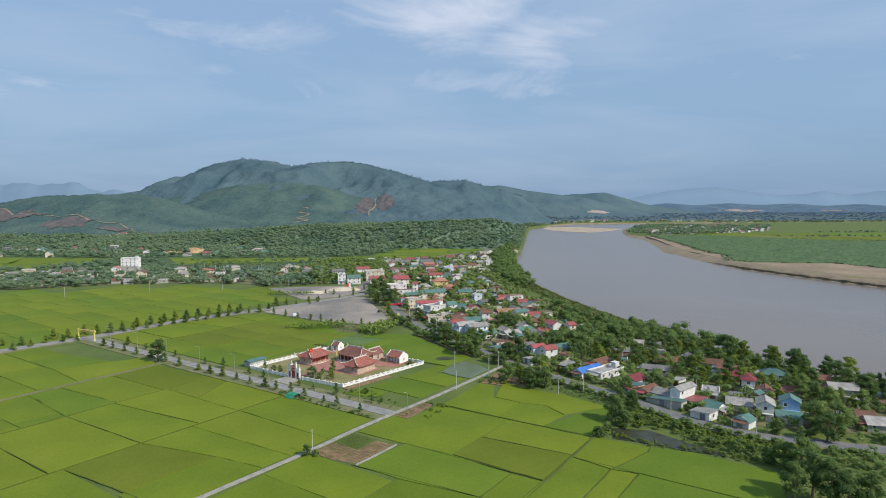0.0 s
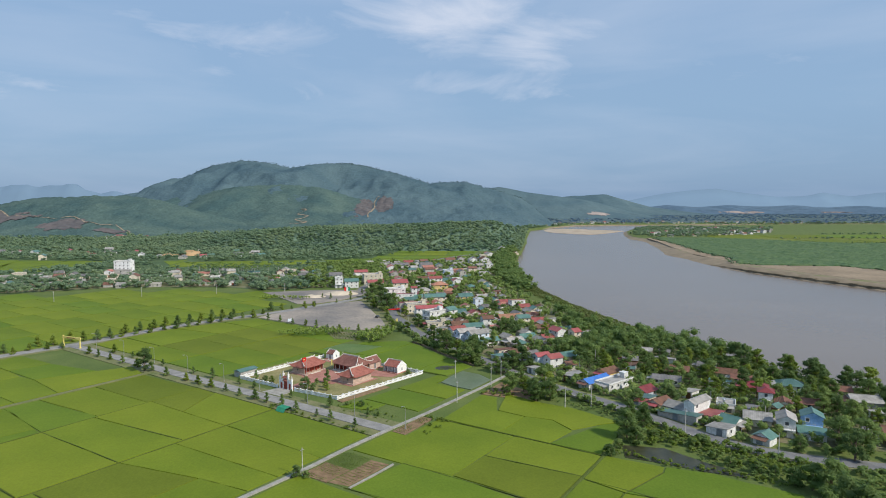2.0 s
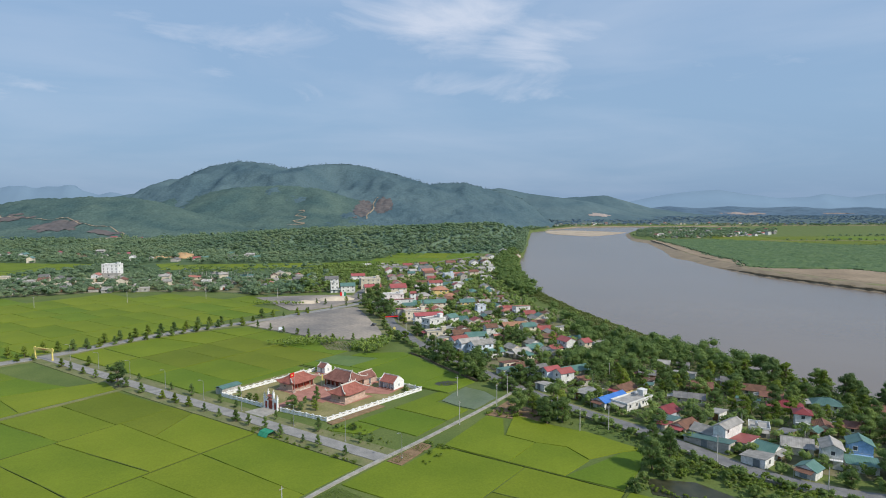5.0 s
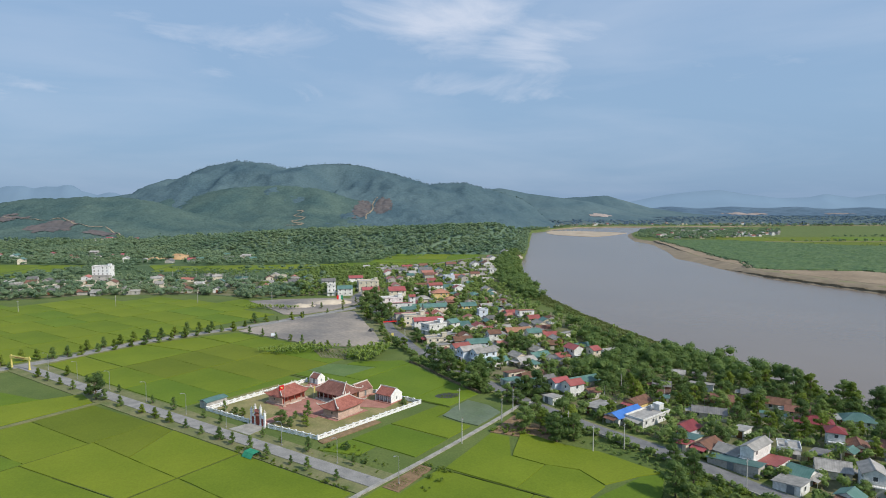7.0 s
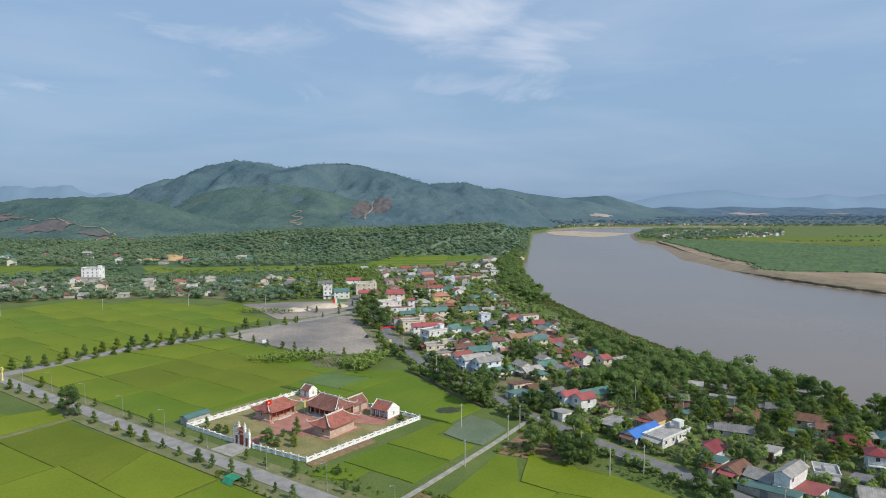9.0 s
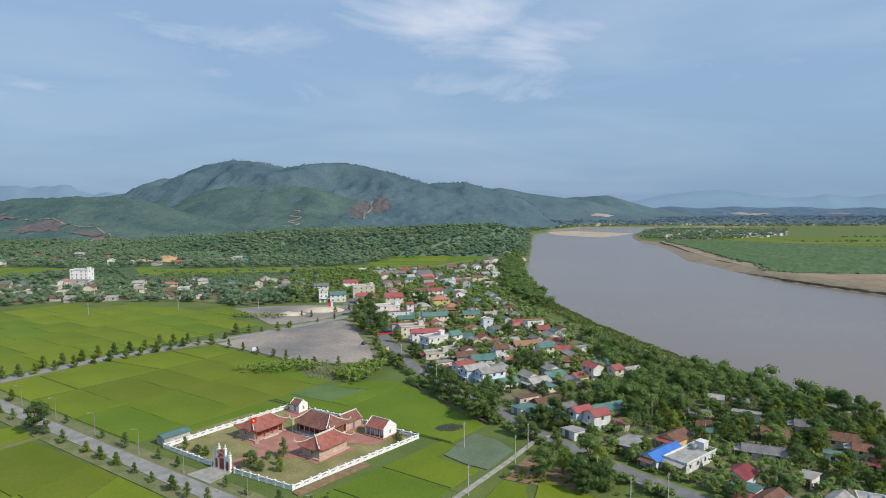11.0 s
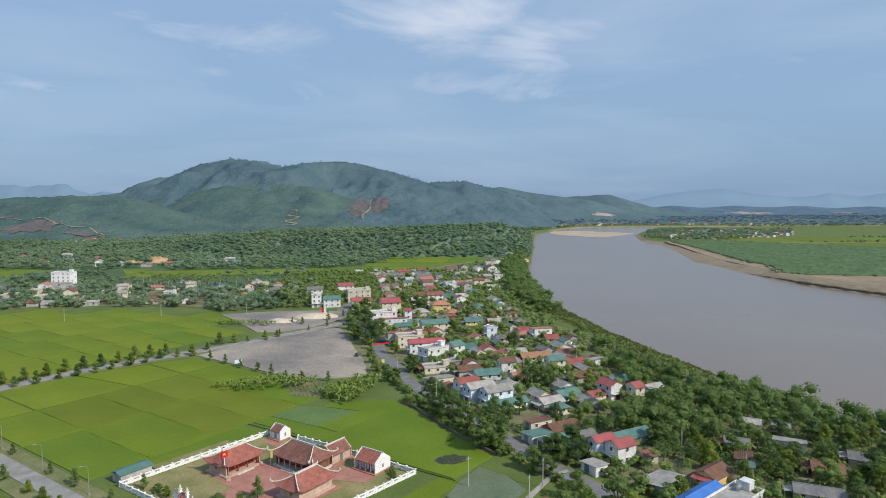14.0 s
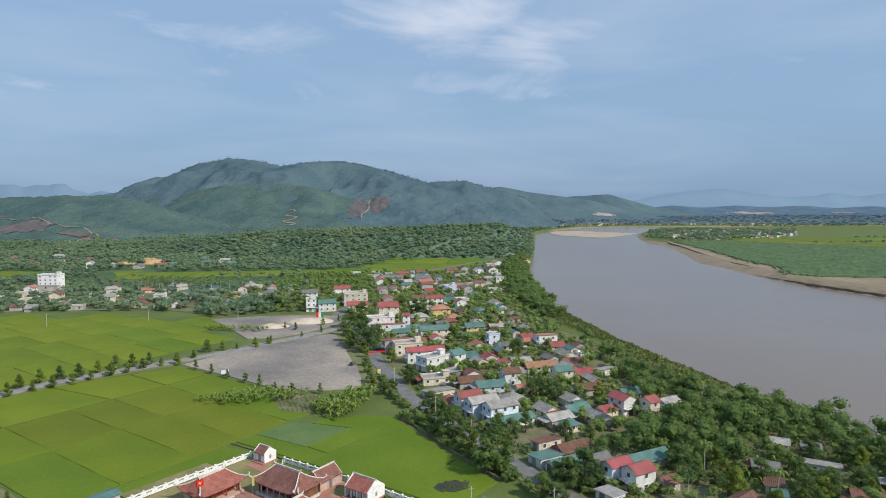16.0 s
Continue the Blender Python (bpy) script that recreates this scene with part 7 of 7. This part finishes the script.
bank_wood = scatter(BANK_RING, 5.5, 6, 11, 35, keep=lambda x, y: x < table(y, LEFT_BANK) - (32 if y < 560 else 20 if y < 620 else 6) + 6 * wave(x, y, 16.0), height=lambda x, y: min(0, land(x, y)), clear=1.0)
woods("bank_wood", bank_wood, LEAF, "belt of mixed trees on the river bank", 90, 0.075, 1.3)
VILLAGE_RING = [(-38, 480), (-12, 430), (10, 385), (40, 340), (60, 345), (84, 372), (78, 400), (84, 440), (80, 480), (72, 510), (66, 560), (58, 640), (62, 740), (70, 860), (80, 960), (0, 830), (-150, 820), (-180, 600), (-120, 580), (-70, 590)]
garden_trees = scatter(VILLAGE_RING, 6.4, 3.0, 7.0, 37, keep=lambda x, y: off_road(x, y, 6.5), clear=0.7)
garden_trees += scatter([(30, 318), (52, 284), (74, 258), (98, 224), (120, 212), (190, 196), (150, 232), (120, 252), (108, 262), (92, 286), (70, 296), (60, 318)], 4.4, 2.2, 5.5, 36, keep=lambda x, y: off_road(x, y, 7.0), clear=0.3)
woods("village_trees", garden_trees, LEAF, "garden trees and shrubs between the village houses", 57, 0.095, 1.2)
road_weeds = []
for p, q in zip(village_line, village_line[1:]):
    side = Vector((-(q - p).y, (q - p).x, 0)).normalized()
    for k in range(3):
        for s, lo, hi in ((-1, 4.8, 11.0), (1, 5.0, 6.5)):
            if p.y < 420 and p.x < 210:
                w = p.lerp(q, tree_rng.random()) + side * tree_rng.uniform(lo, hi) * -s * (1 if s < 0 else 1)
                if free(w.x, w.y, 0.4):
                    road_weeds.append((w.x, w.y, 0.0, tree_rng.uniform(1.5, 3.7)))
woods("roadside_weeds", road_weeds, LEAF, "hedge of weeds and shrubs along the village road", 36, 0.15, 1.5)
# belt of village and trees behind the fields
BELT_RING = [(-800, 600), (-520, 500), (-390, 545), (-350, 562), (-300, 590), (-206, 592), (-160, 572), (-125, 580), (-110, 640), (-150, 820), (0, 1040), (60, 1060), (0, 1120), (-300, 1100), (-500, 1300), (-900, 1500), (-1200, 1400), (-1100, 900)]


structure("ground_scrub", Shape().slab(BELT_RING, -0.3, 0.06).mesh("ground_scrub", SCRUB), "scrubby ground among the far trees and houses", "ground")
PADDY_DISCS = [(ob.location.x, ob.location.y, max(ob.dimensions.x, ob.dimensions.y) * 0.5) for ob in bpy.data.objects if ob.name.startswith("paddy_field") and ob.location.y > 600]


def open_land(x, y):
    return all((x - u) ** 2 + (y - v) ** 2 > q * q for u, v, q in PADDY_DISCS)


edge_trees = scatter([(-520, 498), (-390, 541), (-350, 559), (-300, 586), (-206, 588), (-160, 566), (-120, 580), (-120, 612), (-206, 622), (-300, 618), (-352, 590), (-392, 573), (-522, 530)], 7, 3.5, 8.5, 39, clear=0.5, keep=lambda x, y: wave(x, y, 22.0, 3.0) > -0.12)
woods("edge_trees", edge_trees, FOREST, "uneven row of trees along the far field edge", 60, 0.1, 1.3)
VIEW_RING = [(-440, 880), (-330, 880), (-330, 925), (-440, 925)]  # low ground before the cutting
belt = scatter(BELT_RING, 10.4, 4.5, 9.0, 41, keep=lambda x, y: (y < 1000 or wave(x, y, 23.0, 8.0) > -0.05) and open_land(x, y) and not inside(x, y, VIEW_RING), clear=2.0)
belt = [(x, y, z, h * (0.5 if 690 < y < 790 and -390 < x < -130 else 1.0)) for x, y, z, h in belt]
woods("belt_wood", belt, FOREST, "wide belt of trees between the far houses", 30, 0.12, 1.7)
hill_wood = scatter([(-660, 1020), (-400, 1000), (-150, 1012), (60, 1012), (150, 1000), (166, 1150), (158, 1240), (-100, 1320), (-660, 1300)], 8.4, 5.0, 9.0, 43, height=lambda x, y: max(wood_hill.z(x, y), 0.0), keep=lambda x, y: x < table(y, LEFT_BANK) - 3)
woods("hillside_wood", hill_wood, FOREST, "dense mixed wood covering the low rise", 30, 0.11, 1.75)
slope = scatter([(-1700, 2390), (440, 2390), (440, 2410), (-1700, 2410)], 9, 2.5, 5.5, 45, height=main_hill.z)
slope += scatter([(-700, 1560), (360, 1560), (360, 1700), (-700, 1700)], 13, 6, 10, 46, height=lambda x, y: max(main_hill.z(x, y), 0.0), keep=lambda x, y: x < table(y, LEFT_BANK) - 5)
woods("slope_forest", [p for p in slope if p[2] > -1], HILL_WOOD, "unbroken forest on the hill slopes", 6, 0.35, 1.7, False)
plain = scatter([(-500, 1300), (280, 1250), (290, 2000), (-400, 1720), (-900, 1480)], 19, 7, 12, 49, keep=lambda x, y: x < table(y, LEFT_BANK) - 6, height=lambda x, y: max(0.0, wood_hill.z(x, y)) if y < 1590 and -660 < x < 160 else 0.0)
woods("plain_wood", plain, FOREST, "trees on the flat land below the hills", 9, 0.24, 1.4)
far_trees = scatter([(250, 2260), (2400, 2260), (3300, 3900), (500, 3700)], 46, 4, 7, 51, keep=lambda x, y: wave(x, y, 210.0, 4.0) > -0.12 or y > 2900)
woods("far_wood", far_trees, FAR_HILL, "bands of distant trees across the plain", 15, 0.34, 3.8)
tip_wood = scatter([(442, 1480), (470, 1398), (566, 1400), (800, 1565), (980, 1850), (640, 1930), (555, 1800)], 14, 6, 10, 53, clear=3.0, keep=lambda x, y: wave(x, y, 70.0, 6.0) > -0.3)
woods("tip_wood", tip_wood, FOREST, "trees round the hamlet on the far spit of land", 24, 0.17, 1.3)
hedges = []
for k in range(170):
    t_ = tree_rng.random()
    hedges.append((764 + 700 * t_, 1212 - 45 * t_ + tree_rng.uniform(-4, 4), 0.0, tree_rng.uniform(1.5, 3.8)))
for x0, y0, x1, y1 in ( (700, 1340, 1900, 1335), (900, 1510, 1800, 1570)):
    for k in range(int(math.hypot(x1 - x0, y1 - y0) / 9)):
        t_ = tree_rng.random()
        if wave(k, x0, 9.0) > -0.25:
            hedges.append((x0 + (x1 - x0) * t_, y0 + (y1 - y0) * t_ + tree_rng.uniform(-5, 5), 0.0, tree_rng.uniform(3, 7)))
for x0, y0, x1, y1 in ((128, 1010, 168, 1267), (120, 1000, 160, 1267), (166, 1267, 240, 1761), (156, 1267, 230, 1761), (262, 1840, 340, 1995), (345, 2000, 450, 2165), (450, 2175, 600, 2215), (600, 2220, 1000, 2270), (1000, 2275, 2600, 2325), (900, 2100, 1500, 2230)):
    for k in range(int(math.hypot(x1 - x0, y1 - y0) / 7)):
        t_ = tree_rng.random()
        hedges.append((x0 + (x1 - x0) * t_ - 4, y0 + (y1 - y0) * t_ + tree_rng.uniform(-2, 18), 0.0, tree_rng.uniform(4, 9)))
for (x0, y0), (x1, y1) in zip([(378, 812), (404, 890), (404, 977), (432, 1130), (456, 1350)], [(404, 890), (404, 977), (432, 1130), (456, 1350), (474, 1385)]):
    for k in range(int(math.hypot(x1 - x0, y1 - y0) / 2.5)):
        t_ = tree_rng.random()
        if wave(x0 + k, y0, 12.0) > -0.3:
            hedges.append((x0 + (x1 - x0) * t_ + tree_rng.uniform(-6, 5), y0 + (y1 - y0) * t_, -0.4, tree_rng.uniform(1.2, 3.4)))
woods("hedgerow", hedges, FOREST, "straggling hedgerow trees between the far fields", 24, 0.2, 1.4)
# rows of tall crop on the far bank
CROP_RING = [(380, 814), (397, 790), (460, 780), (491, 776), (515, 720), (560, 700), (900, 640), (1500, 560), (2000, 900), (1800, 1120), (764, 1206), (665, 1318), (588, 1385), (474, 1383), (456, 1350), (432, 1130), (404, 977), (404, 890)]
crop_x, crop_y = np.arange(372, 1500, 5.0), np.arange(580, 1390, 5.0)
crop_z = np.array([[0.2 + 1.7 * tree_rng.random() if inside(x + 3 * wave(x, y, 20.0), y, CROP_RING) else -12.0 for x in crop_x] for y in crop_y])
structure("field_far_bank", grid_mesh("field_far_bank", crop_x, crop_y, crop_z, CROP, False), "far bank planted with tall green crops", "field")
structure("bank_beach", Shape().slab([(374, 800), (386, 832), (383, 880), (381, 955), (402, 1100), (430, 1250), (446, 1370), (460, 1372), (440, 1200), (424, 1090), (405, 990), (405, 890), (386, 815)], -1.6, 0.1).mesh("bank_beach", BANK_SAND), "ragged strip of brown sand below the crops", "ground")
structure("bank_sand", Shape().slab([(390, 765), (405, 722), (424, 664), (442, 622), (460, 590), (498, 512), (548, 410), (1000, 400), (1500, 540), (1500, 620), (560, 720), (515, 740), (500, 790), (400, 800)], -2.4, 0.12).mesh("bank_sand", BANK_SAND), "wide flat of damp brown sand on the far bank", "ground")

# banana plants
banana_rng = np.random.default_rng(9)


def bananas(name, points, label):
    quads = []
    for x, y, z, h in points:
        for k in range(8):
            a = banana_rng.uniform(0, 6.2832)
            out = np.array([math.cos(a), math.sin(a), 0.0])
            side = np.array([-math.sin(a), math.cos(a), 0.0]) * h * 0.085
            base = np.array([x, y, z + h * banana_rng.uniform(0.35, 0.6)])
            mid = base + out * h * 0.16 + np.array([0, 0, h * 0.36])
            end = mid + out * h * 0.4 - np.array([0, 0, h * banana_rng.uniform(0.05, 0.25)])
            quads += [[base - side * 0.4, base + side * 0.4, mid + side, mid - side], [mid - side, mid + side, end + side * 0.25, end - side * 0.25]]
    return tagged(new(name, leaf_mesh(name, np.array(quads), np.zeros((0, 3, 3)), BANANA)), label, "plants", kind="stuff")


bananas("banana_grove", scatter([(-52, 372), (-37, 394), (-27, 384), (-38, 358)], 2.6, 3.6, 5.2, 61) + scatter([(-100, 382), (-76, 396), (-56, 391), (-62, 380), (-90, 376)], 2.6, 2.5, 4.4, 63), "grove of banana plants with broad light leaves")
bananas("banana_patch", scatter(WOOD_RING, 11, 3.0, 4.6, 65, clear=1.0), "banana plants scattered in the village gardens")
bananas("yard_hedge", scatter([(-150, 520), (-112, 512), (-108, 522), (-146, 530)], 3.0, 2.5, 4.0, 67), "thick row of banana plants beside the yard")
weeds = scatter([plan(6, 54), plan(30, 58), plan(26, 70), plan(5, 76)], 2.4, 0.8, 1.8, 69, keep=lambda x, y: wave(x, y, 7.0) > -0.1)
weeds += scatter([plan(2, 20), plan(14, 1), plan(14.5, 20), plan(3, 21.5)], 1.8, 0.7, 1.4, 71, keep=lambda x, y: wave(x, y, 3.0) > 0)
weeds += scatter([plan(-60, -7.2), plan(-4, -7.2), plan(-4, -5), plan(-60, -5)], 2.0, 0.5, 1.4, 72, keep=lambda x, y: wave(x, y, 6.0) > -0.15)
weeds += scatter([plan(-34, 5), plan(-4, 6), plan(-4, 13), plan(-30, 20)], 2.4, 0.4, 1.0, 73)
weeds += scatter([(60, 216), (74, 212), (96, 190), (110, 186), (118, 190), (104, 203), (84, 220), (66, 236)], 2.6, 1.0, 2.6, 77)
weeds += scatter([plan(70, 23.6), plan(79, 27), plan(89, 25), plan(102, 28.4), plan(121, 29), plan(122, 33), plan(102, 32), plan(90, 28.5), plan(79, 30), plan(69, 27)], 1.7, 0.5, 1.5, 74, clear=0.0)
weeds += scatter([(-3, 304), (5, 305), (6, 311), (-2, 311)], 1.3, 0.3, 0.8, 79, clear=0.0)
bank_grass = scatter([(95, 392), (93, 470), (78, 530), (74, 600), (72, 625), (92, 622), (101, 560), (108, 518), (119, 452), (134, 398)], 2.0, 0.7, 1.9, 81, height=lambda x, y: max(land(x, y), -4.9), keep=lambda x, y: x < table(y, LEFT_BANK) - 1, clear=0.0)
woods("bank_grass", bank_grass, DRY_TUFT, "tall dry grass on the open river bank", 15, 0.3, 1.3, False)
woods("thicket", thicket, LEAF, "tangled thicket between the road and the rice", 36, 0.14, 1.5)
woods("weeds", weeds, LEAF_LIGHT, "clumps of tall weeds on rough ground", 30, 0.17, 1.5)
# vegetable beds beside the path and behind the yard
beds = []
for k in range(9):
    for n in range(26):
        if wave(k, n, 3.0) > -0.25:
            beds.append((-69 + 1.9 * k + 0.3 * n + tree_rng.uniform(-0.2, 0.2), 388 - 0.75 * n, 0.3, tree_rng.uniform(0.5, 1.1)))
for a0, a1, b0, b1, gap in ((2.6, 11.6, -36.5, -31.4, 1.0), (12.8, 18.6, -38.5, -22, 1.5), (2.4, 11.8, -30.4, -21.2, 0.62), (2.8, 11, -40.5, -38.6, 1.1), (3, 7, 1.5, 8, 1.2), (3, 6.6, 12, 18, 1.0), (8, 24, 58, 60.5, 1.3)):
    b = b0
    while b < b1:
        a = a0
        while a < a1:
            beds.append((*plan(a + tree_rng.uniform(-0.1, 0.1), b + tree_rng.uniform(-0.1, 0.1)), 0.05, tree_rng.uniform(0.35, 0.7)))
            a += 0.55
        b += gap
woods("vegetable_rows", beds, LEAF_LIGHT, "rows of leafy vegetables in the garden plots", 12, 0.18, 1.1, False)


# ---- lamps and poles ----
lamp = thing("street_lamp", Matrix(), "slim grey street lamp with a curved arm beside the road", "street lamp", "street lamps of the temple road")
part("post", Shape().tube([(0, 0, 0), (0, 0, 5), (0, 0, 7.4), (0, -0.5, 8.1), (0, -1.6, 8.4)], [0.11, 0.085, 0.07, 0.06, 0.05], 7).mesh("lamp_post", STEEL), lamp)
part("head", Shape().box(-0.16, -2.3, 8.34, 0.16, -1.5, 8.5).mesh("lamp_head", STEEL), lamp)
part("footing", Shape().box(-0.25, -0.25, -0.1, 0.25, 0.25, 0.25).mesh("lamp_footing", CONCRETE), lamp)
for i, a_ in enumerate((-208, -180, -152, -124, -97, -73, -44, -19, 5)):
    x_, y_ = plan(a_, 4.7)
    m = pose(x_, y_, 0.3, 0, 0, T)
    if i == 0:
        lamp.matrix_basis = m
    else:
        copy_thing(lamp, m)
pole = thing("utility_pole", Matrix(), "grey concrete utility pole with a steel crossarm", "utility pole", "utility poles of the plain")
part("post", Shape().tube([(0, 0, -0.2), (0, 0, 8.6)], [0.17, 0.11], 8).mesh("utility_post", POLE), pole)
part("crossarm", Shape().box(-0.8, -0.06, 7.9, 0.8, 0.06, 8.02).mesh("crossarm", STEEL), pole)
for cx in (-0.7, 0.0, 0.7):
    part("insulator", Shape().tube([(cx, 0, 8.02 if cx else 8.6), (cx, 0, 8.25 if cx else 8.85)], [0.06, 0.04], 6).mesh("insulator", WALLS["brick"]), pole)
POLES = [(*plan(3.4, -42), 55), (*plan(3.6, 40), 55), (*plan(4.2, 66), 55), (*plan(2.4, 78), 55), (*plan(-15, 67), 20), (*plan(42, 58), 40), (*plan(30, 66), 40), (8, 338, 30), (-4, 362, 30), (-22, 402, 20), (58, 252, 40), (84, 224, 40), (104, 201, 60),
         (-252, 530, 10), (-196, 548, 10), (-138, 552, 10), (-310, 505, 10)]
for i, (x_, y_, r_) in enumerate(POLES):
    m = pose(x_, y_, 0.1, 0, 0, r_)
    if i == 0:
        pole.matrix_basis = m
    else:
        copy_thing(pole, m)
# green shade net on low posts in the verge
nx_, ny_ = plan(-45, -6.5)
net = thing("shade_net", pose(nx_, ny_, 0.2, 0, 0, T), "low green shade net on short posts beside the road", "shade net")
part("cover", Shape().prism([(-2.2, 0.2), (-1.2, 1.5), (1.2, 1.7), (2.2, 0.3), (1.2, 1.78), (-1.2, 1.58)], -2.3, 2.3).mesh("net_cover", NET), net)
for cx in (-2.1, 0, 2.1):
    for cy in (-1.2, 1.2):
        part("stake", Shape().tube([(cx, cy, -0.1), (cx, cy, 1.5)], [0.05, 0.04], 5).mesh("stake", BARK), net)

# low concrete parapet along the field side of the village road
rail = thing("road_parapet", Matrix(), "low pale concrete parapet beside the village road", "parapet")
shape, rail_line = ribbon([(42, 280), (47.6, 270.6), (56, 259.5), (66, 247), (77.6, 230.5), (87.5, 215.4), (99.5, 204.6), (113.5, 197.2)], 0.3, 0.1, 0.95, 4.0)
part("coping", shape.mesh("coping", CONCRETE), rail)
for p in rail_line[::2]:
    part("post", Shape().box(p.x - 0.22, p.y - 0.22, 0.1, p.x + 0.22, p.y + 0.22, 1.15).mesh("post", CONCRETE), rail)


bank_wall = thing("retaining_wall", Matrix(), "low dark stained retaining wall between the rice and the village road", "wall")
shape, wall_line = ribbon([(-17.2, 361.8), (-12.6, 356.2), (-6.4, 345.6), (-0.8, 335.4), (5.2, 325.8), (10.8, 317.6), (15.2, 310.8)], 0.35, 0.0, 0.9, 4.0)
part("face", shape.mesh("wall_face", MUD), bank_wall)
for p in wall_line[::3]:
    part("buttress", Shape().box(p.x - 0.3, p.y - 0.3, 0.0, p.x + 0.3, p.y + 0.3, 1.05).mesh("buttress", MUD), bank_wall)
bank_shrubs = [(p.x + tree_rng.uniform(0.8, 3.4), p.y + tree_rng.uniform(-0.5, 2.6), 0.1, tree_rng.uniform(1.4, 3.6)) for p in wall_line for k in range(3)]
woods("bank_shrubs", bank_shrubs, LEAF, "hedge of shrubs above the retaining wall", 45, 0.13, 1.3)

# signs by the yard, banner over the road
def sign_board(x, y, turn, w, h, z, mats, label):
    ob = thing("sign_board", pose(x, y, 0.2, 0, 0, turn), label, "sign")
    for cx in (-w / 2 + 0.2, w / 2 - 0.2):
        part("post", Shape().box(cx - 0.07, 0.06, 0, cx + 0.07, 0.2, z + h).mesh("sign_post", STEEL), ob)
    for k, m in enumerate(mats):
        part("panel", Shape().box(-w / 2 + w * k / len(mats), -0.05, z, -w / 2 + w * (k + 1) / len(mats), 0.05, z + h).mesh("panel", m), ob)


sign_board(-84, 556, 5, 5, 3.6, 1.2, [FLAG, WALLS["white"], NET], "tall red, white and green roadside hoarding")
sign_board(-30.4, 419.7, 10, 1.4, 2.2, 0.5, [GOLD], "small yellow roadside sign board")
banner = thing("road_banner", pose(-34, 445.6, 0.2, 0, 0, 20), "long red cloth banner hung over the village road", "banner")
part("cloth", Shape().box(-4.4, -0.04, 4.1, 4.4, 0.04, 4.8).mesh("banner_cloth", FLAG), banner)
for cx in (-4.5, 4.5):
    part("post", Shape().tube([(cx, 0, 0), (cx, 0, 5.0)], [0.08, 0.06], 6).mesh("banner_post", STEEL), banner)


# parked vehicles
def vehicle(x, y, turn, length, body, label, category, box=False):
    ob = thing(category, pose(x, y, 0.35, 0, 0, turn), label, category)
    half, w = length / 2, 0.9
    low = Shape().prism([(-w, 0.35), (w, 0.35), (w + 0.03, 0.75), (w - 0.05, 0.98), (-w + 0.05, 0.98), (-w - 0.03, 0.75)], -half, half)
    part("body", low.mesh("body", body), ob)
    if box:
        part("cargo_box", Shape().box(-half, -w - 0.05, 0.98, half * 0.35, w + 0.05, 2.7).mesh("cargo_box", WALLS["white"]), ob)
        part("cab", Shape().prism([(-w, 0.98), (w, 0.98), (w - 0.12, 2.1), (-w + 0.12, 2.1)], half * 0.42, half * 0.95).mesh("cab", body), ob)
    else:
        part("cabin", Shape().prism([(-w + 0.06, 0.98), (w - 0.06, 0.98), (w - 0.25, 1.55), (-w + 0.25, 1.55)], -half * 0.7, half * 0.35).mesh("cabin", GLASS), ob)
        part("roof", Shape().box(-half * 0.6, -w + 0.25, 1.55, half * 0.22, w - 0.25, 1.6).mesh("roof", body), ob)
    for cx in (-half * 0.62, half * 0.62):
        for cy in (-w, w):
            part("wheel", Shape().tube([(cx, cy - 0.1, 0.33), (cx, cy + 0.1, 0.33)], [0.33, 0.33], 12).mesh("wheel", GLASS), ob)
    return ob


sign_board(-100, 417, 40, 3.6, 1.8, 1.4, [WALLS["lightblue"]], "pale blue sign board beside the yard")
vehicle(-36, 470, 105, 5.6, ROOFS["blue"], "blue light truck parked on the village road", "truck", True)
vehicle(-66, 556, 110, 4.3, WALLS["white"], "white car parked at the road junction", "car")
vehicle(-70, 562, 100, 4.3, WALLS["grey"], "grey car parked at the road junction", "car")
vehicle(-45, 437, 70, 4.2, GLASS, "dark car parked at the edge of the yard", "car")
